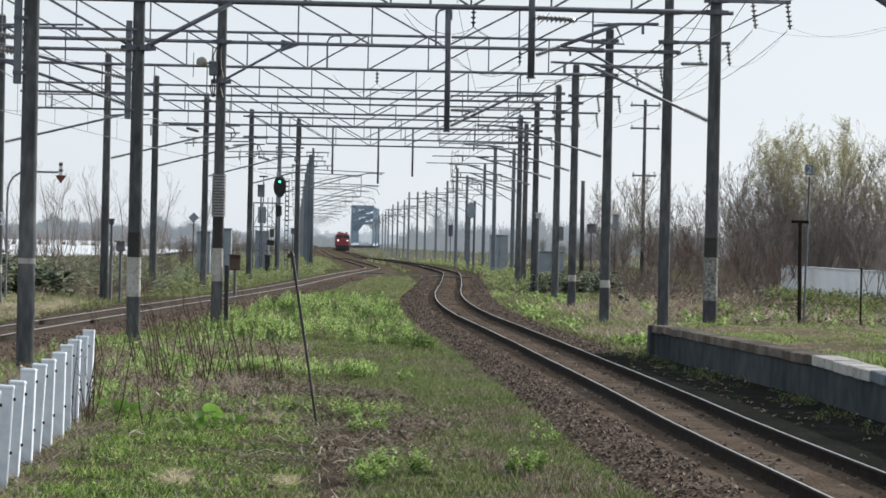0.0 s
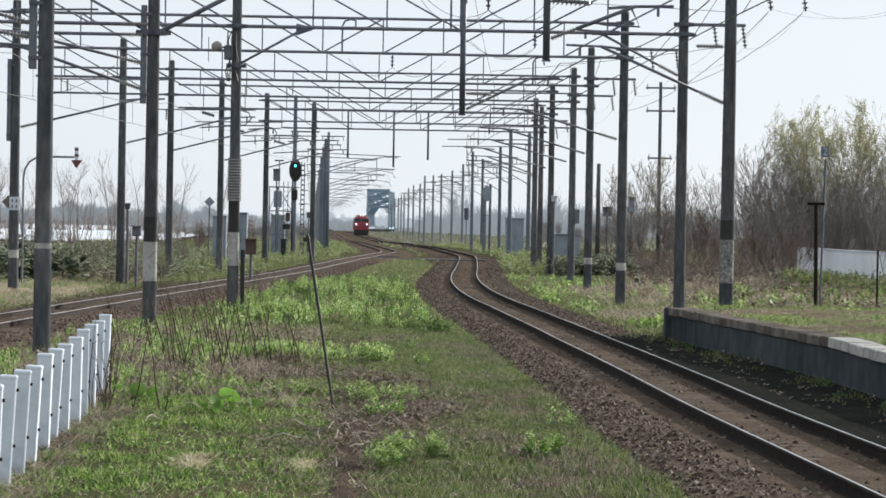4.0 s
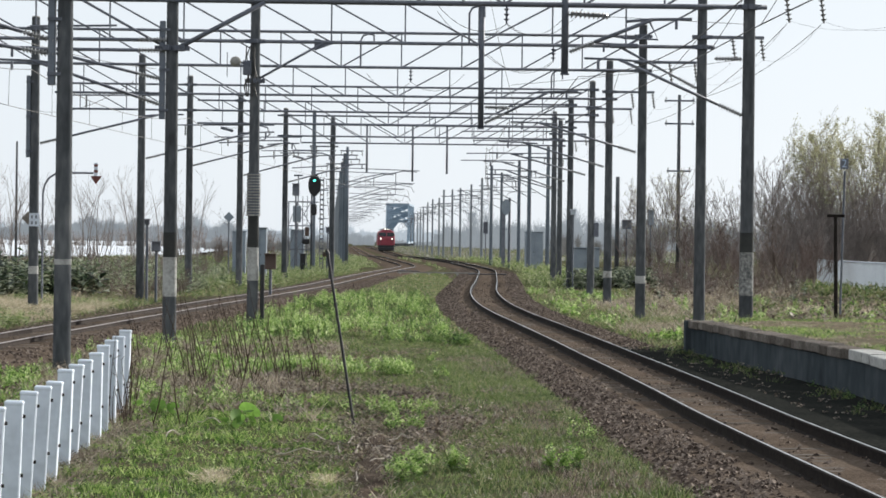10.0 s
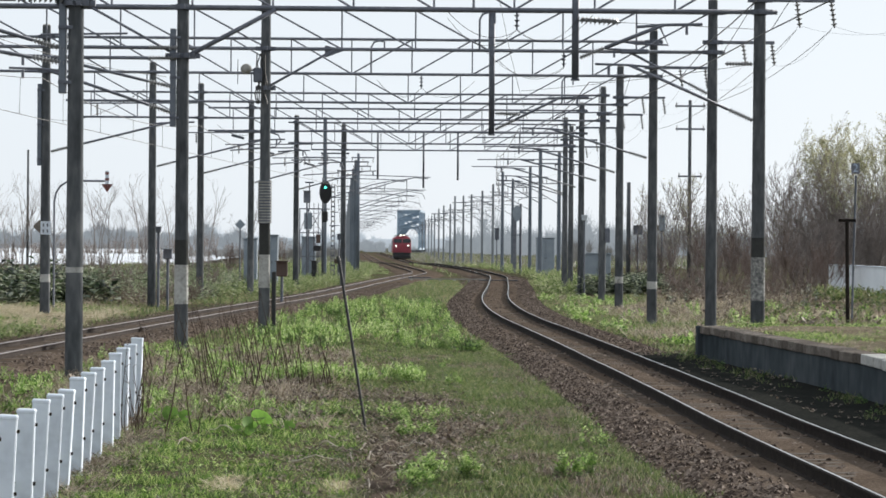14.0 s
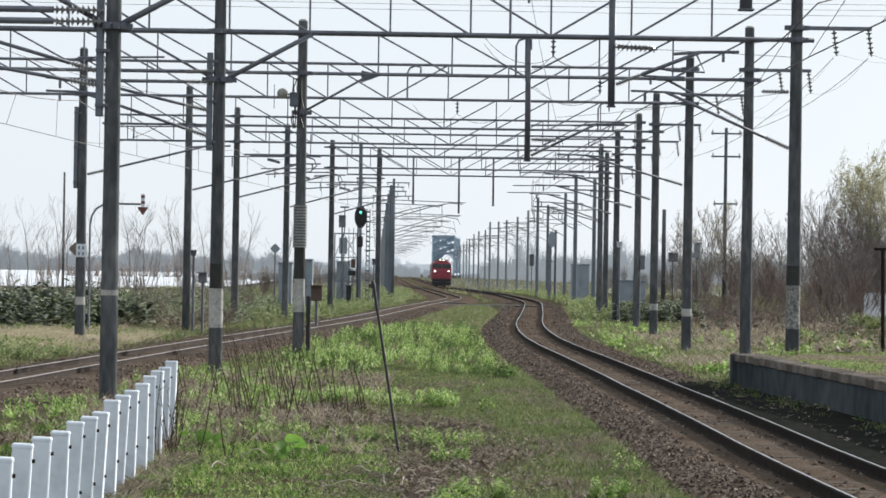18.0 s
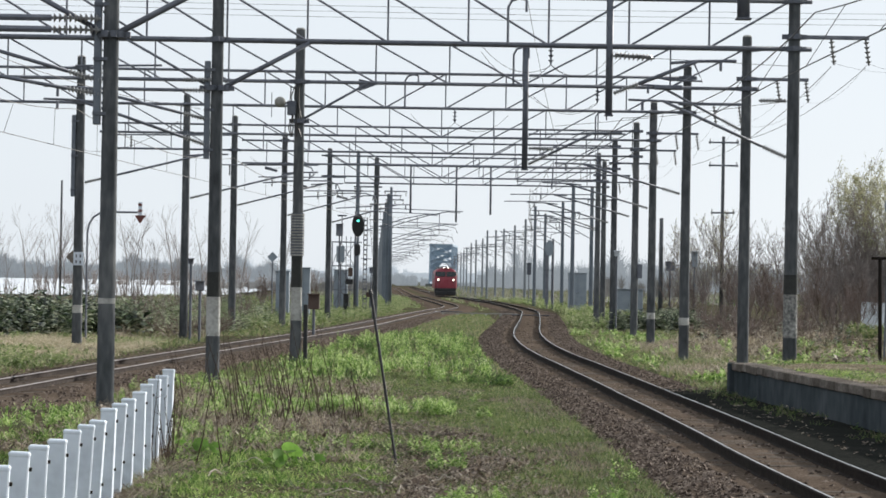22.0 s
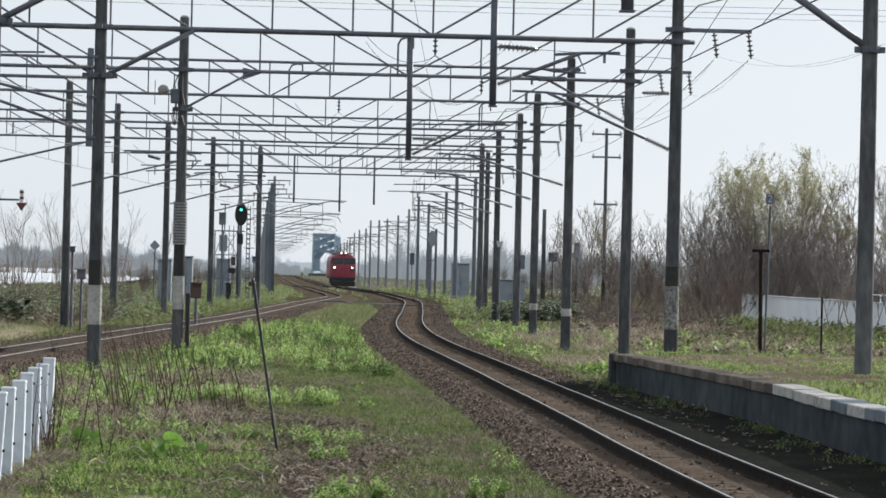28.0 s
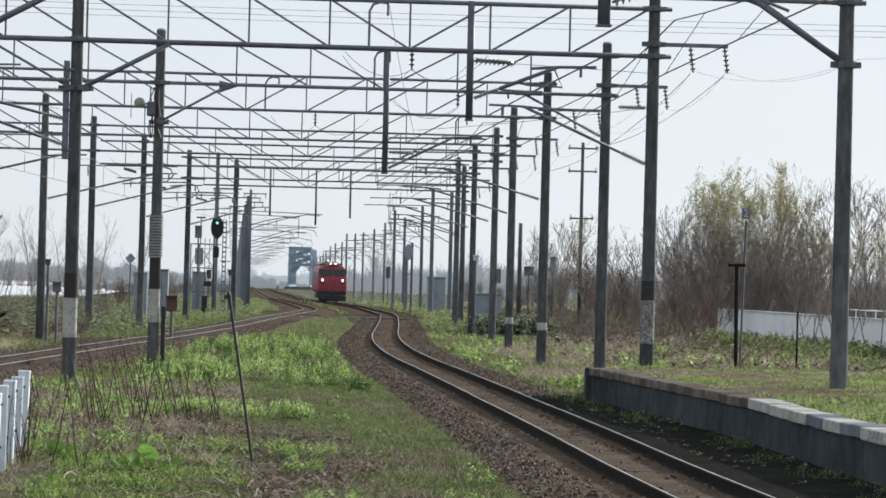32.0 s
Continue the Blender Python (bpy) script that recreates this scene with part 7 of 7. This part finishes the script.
blades("ballast_grass", tufts(spots_in(5200, 0.6, 4.0, 19, 62, lambda x, y: smoothstep(-1.75, -2.4, x - curve_at(RIGHT_LINE, y) + 0.35 * patchy(x, y, 0.9, 6.0)) * (1.0 if x - curve_at(RIGHT_LINE, y) > -2.9 else 0.0)), 8, 0.035), 0.065, 0.0055, 0.9, OLIVE, "thin grass creeping into the ballast")
leafy("dead_leaves", spots_in(1500, 0.8, 4.2, 19, 62, lambda x, y: 0.8 if -2.3 < x - curve_at(RIGHT_LINE, y) < -1.5 else 0.0), 0.03, 0.06, 5, LITTER, "dead brown leaves caught in the ballast", "leaf litter")
leafy("dead_leaves", spots_in(1500, 7.2, 17, 28, 62, lambda x, y: (0.5 + patchy(x * 0.4, y, 0.5, 4.0) if x > curve_at(PLATFORM_EDGE, min(y, 59.6)) + 0.5 else 0)), 0.03, 0.08, 6, LITTER, "dead brown leaves on the old platform", "leaf litter")
blades("platform_straw", tufts(spots_in(900, 7.2, 17, 28, 62, lambda x, y: (0.4 + patchy(x * 0.4, y, 0.5, 14.0) if x > curve_at(PLATFORM_EDGE, min(y, 59.6)) + 0.5 else 0)), 14, 0.08), 0.08, 0.006, 1.6, DRY, "tufts of dead grass on the old platform", "dry grass")
leafy("wall_weeds", tufts(spots_in(330, 17.5, 22.2, 92, 128, lambda x, y: smoothstep(-0.3, 0.1, patchy(x, y, 0.35, 3.0)) if x > 0.152 * y else 0.0), 4, 0.16), 0.42, 0.13, 14, GRASS, "green weeds along the foot of the pale wall", rise=(0.1, 1.4))
leafy("wall_weeds", tufts(spots_in(160, 17.5, 22.2, 92, 128, lambda x, y: smoothstep(-0.1, 0.2, patchy(x, y, 0.35, 13.0)) if x > 0.152 * y else 0.0), 4, 0.2), 0.5, 0.16, 14, GRASS, "dull leafy weeds along the foot of the pale wall", rise=(0.1, 1.4))
for cx, cy, n, sx, sy in ((0.77, 36.7, 260, 0.28, 0.6), (0.4, 34.2, 160, 0.25, 0.6), (0.26, 42.1, 200, 0.25, 0.5), (0.1, 31.2, 120, 0.2, 0.8), (-1.55, 43.5, 220, 0.6, 0.8)):
    pts = np.stack([NP.normal(cx, sx, n), NP.normal(cy, sy, n), np.zeros(n)], 1)
    pts[:, 2] = [ground_z(a, b) + lumps(a, b) for a, b, _ in pts]
    leafy("dead_leaves", pts, 0.07, 0.07, 6, LITTER, "patch of dark dead leaves and stalks in the grass", "leaf litter", rise=(-0.2, 1.2))
PALE_STEM = mat("bleached_dead_stem", [(0.34, 0.3, 0.25), (0.52, 0.47, 0.41)], 6, 30, 0.9, bump=0.1)
rng_s = random.Random(41)
for x, y, l, a in ((-0.05, 32.8, 0.35, 20), (-0.3, 31.5, 0.3, 250), (-0.24, 29.4, 0.35, 35), (-0.36, 27.4, 0.3, 95), (-0.5, 32.4, 0.25, 80), (-0.15, 28.6, 0.28, 340), (-0.55, 30.6, 0.22, 120), (0.05, 31.4, 0.3, 200), (-1.3, 30.6, 0.55, 25), (-1.0, 33.0, 0.3, 310), (-2.2, 35.2, 0.45, 140), (-2.7, 32.6, 0.3, 60)):
    c, s = math.cos(radians(a)), math.sin(radians(a))
    pts = []
    for k in range(6):
        t = k / 5
        b = 0.035 * math.sin(2.6 * t + x * 7)
        pts.append((x + c * l * t - s * b, y + (s * l * t + c * b) * 1.6, lumps(x, y) + 0.05 + 0.09 * math.sin(math.pi * t) * rng_s.random()))
    tagged(mesh_ob("fallen_twig", polyline(bmesh.new(), pts, 0.007, 5), PALE_STEM), "bleached curved dead stem lying on the bare soil", "twig", "fallen twigs")


# ---- ballast stones and sleepers ----


def stones(name, n, keep, x0, x1, y0, y1, height, size, label):
    base = np.array([[1, 0, 0], [0, 1, 0], [-1, 0, 0], [0, -1, 0], [0, 0, 0.55]])
    tri = [(0, 1, 4), (1, 2, 4), (2, 3, 4), (3, 0, 4)]
    out = []
    for x, y, k in zip(NP.uniform(x0, x1, n), NP.uniform(y0, y1, n), NP.rand(n)):
        z = height(x, y)
        if z is None or k > keep(x, y):
            continue
        a = NP.uniform(0, 6.28)
        m = np.array([[math.cos(a), -math.sin(a), 0], [math.sin(a), math.cos(a), 0], [0, 0, 1]])
        v = (base * NP.uniform(0.55, 1.3, (5, 3)) * size * NP.uniform(0.6, 1.4)) @ m.T + np.array([x, y, z])
        for t in tri:
            out += [v[i] for i in t]
    return np_mesh(name, np.array(out), 3, STONE, label, "ballast")


def bed_height(line, fill):
    def f(x, y):
        off = x - curve_at(line, y)
        for (a, za), (b, zb) in zip(BED, BED[1:]):
            za, zb = min(za, fill), min(zb, fill)
            if a <= off <= b:
                return za + (zb - za) * (off - a) / (b - a)
        return 0.0 if abs(off) < 2.7 else None
    return f


def shoulder(line):
    return lambda x, y: 0.0 if line is RIGHT_LINE and y < 60 and x - curve_at(line, y) > 0.6 else 0.75 if 1.05 + 0.25 * patchy(x, y, 0.9, 4.0) < abs(x - curve_at(line, y)) < 2.35 else 0.2 if abs(x - curve_at(line, y)) > 2.35 else 0.05


stones("ballast_stones", 60000, shoulder(RIGHT_LINE), 1.0, 7.4, 20, 62, bed_height(RIGHT_LINE, 0.054), 0.042, "loose brown ballast stones on the shoulders of the track")
stones("ballast_stones", 34000, shoulder(RIGHT_LINE), 0.8, 6.8, 62, 125, bed_height(RIGHT_LINE, 0.054), 0.046, "loose brown ballast stones on the shoulders of the track")
stones("ballast_stones", 16000, shoulder(RIGHT_LINE), 1.5, 9.5, 125, 215, bed_height(RIGHT_LINE, 0.054), 0.06, "loose brown ballast stones on the shoulders of the track")
stones("ballast_stones", 90000, shoulder(LEFT_LINE), -12.6, 1.5, 40, 170, bed_height(LEFT_LINE, 0.09), 0.05, "loose brown ballast stones on the shoulders of the side track")


def lay_sleepers(line, y0, y1, parent, top, gap):
    first = None
    y = y0
    rng = random.Random(3)
    while y < y1:
        x = curve_at(line, y)
        s = (curve_at(line, y + 1) - curve_at(line, y - 1)) / 2
        if first is None:
            first = part("sleeper", box((0, 0, 0), (2.0, 0.22, 0.14), 0.012), SLEEPER, parent)
            ob = first
        else:
            ob = new("sleeper", first.data)
            ob.parent = parent
        ob.matrix_basis = pose(x + rng.uniform(-0.03, 0.03), y, top - 0.07 + rng.uniform(-0.008, 0.005), 0, 0, -math.degrees(math.atan(s)) + rng.uniform(-0.6, 0.6))
        y += gap
    return first


lay_sleepers(RIGHT_LINE, 14.0, 110.0, right_track, 0.052, 0.44)
lay_sleepers(LEFT_LINE, 44.0, 140.0, left_track, 0.094, 0.61)

motions()
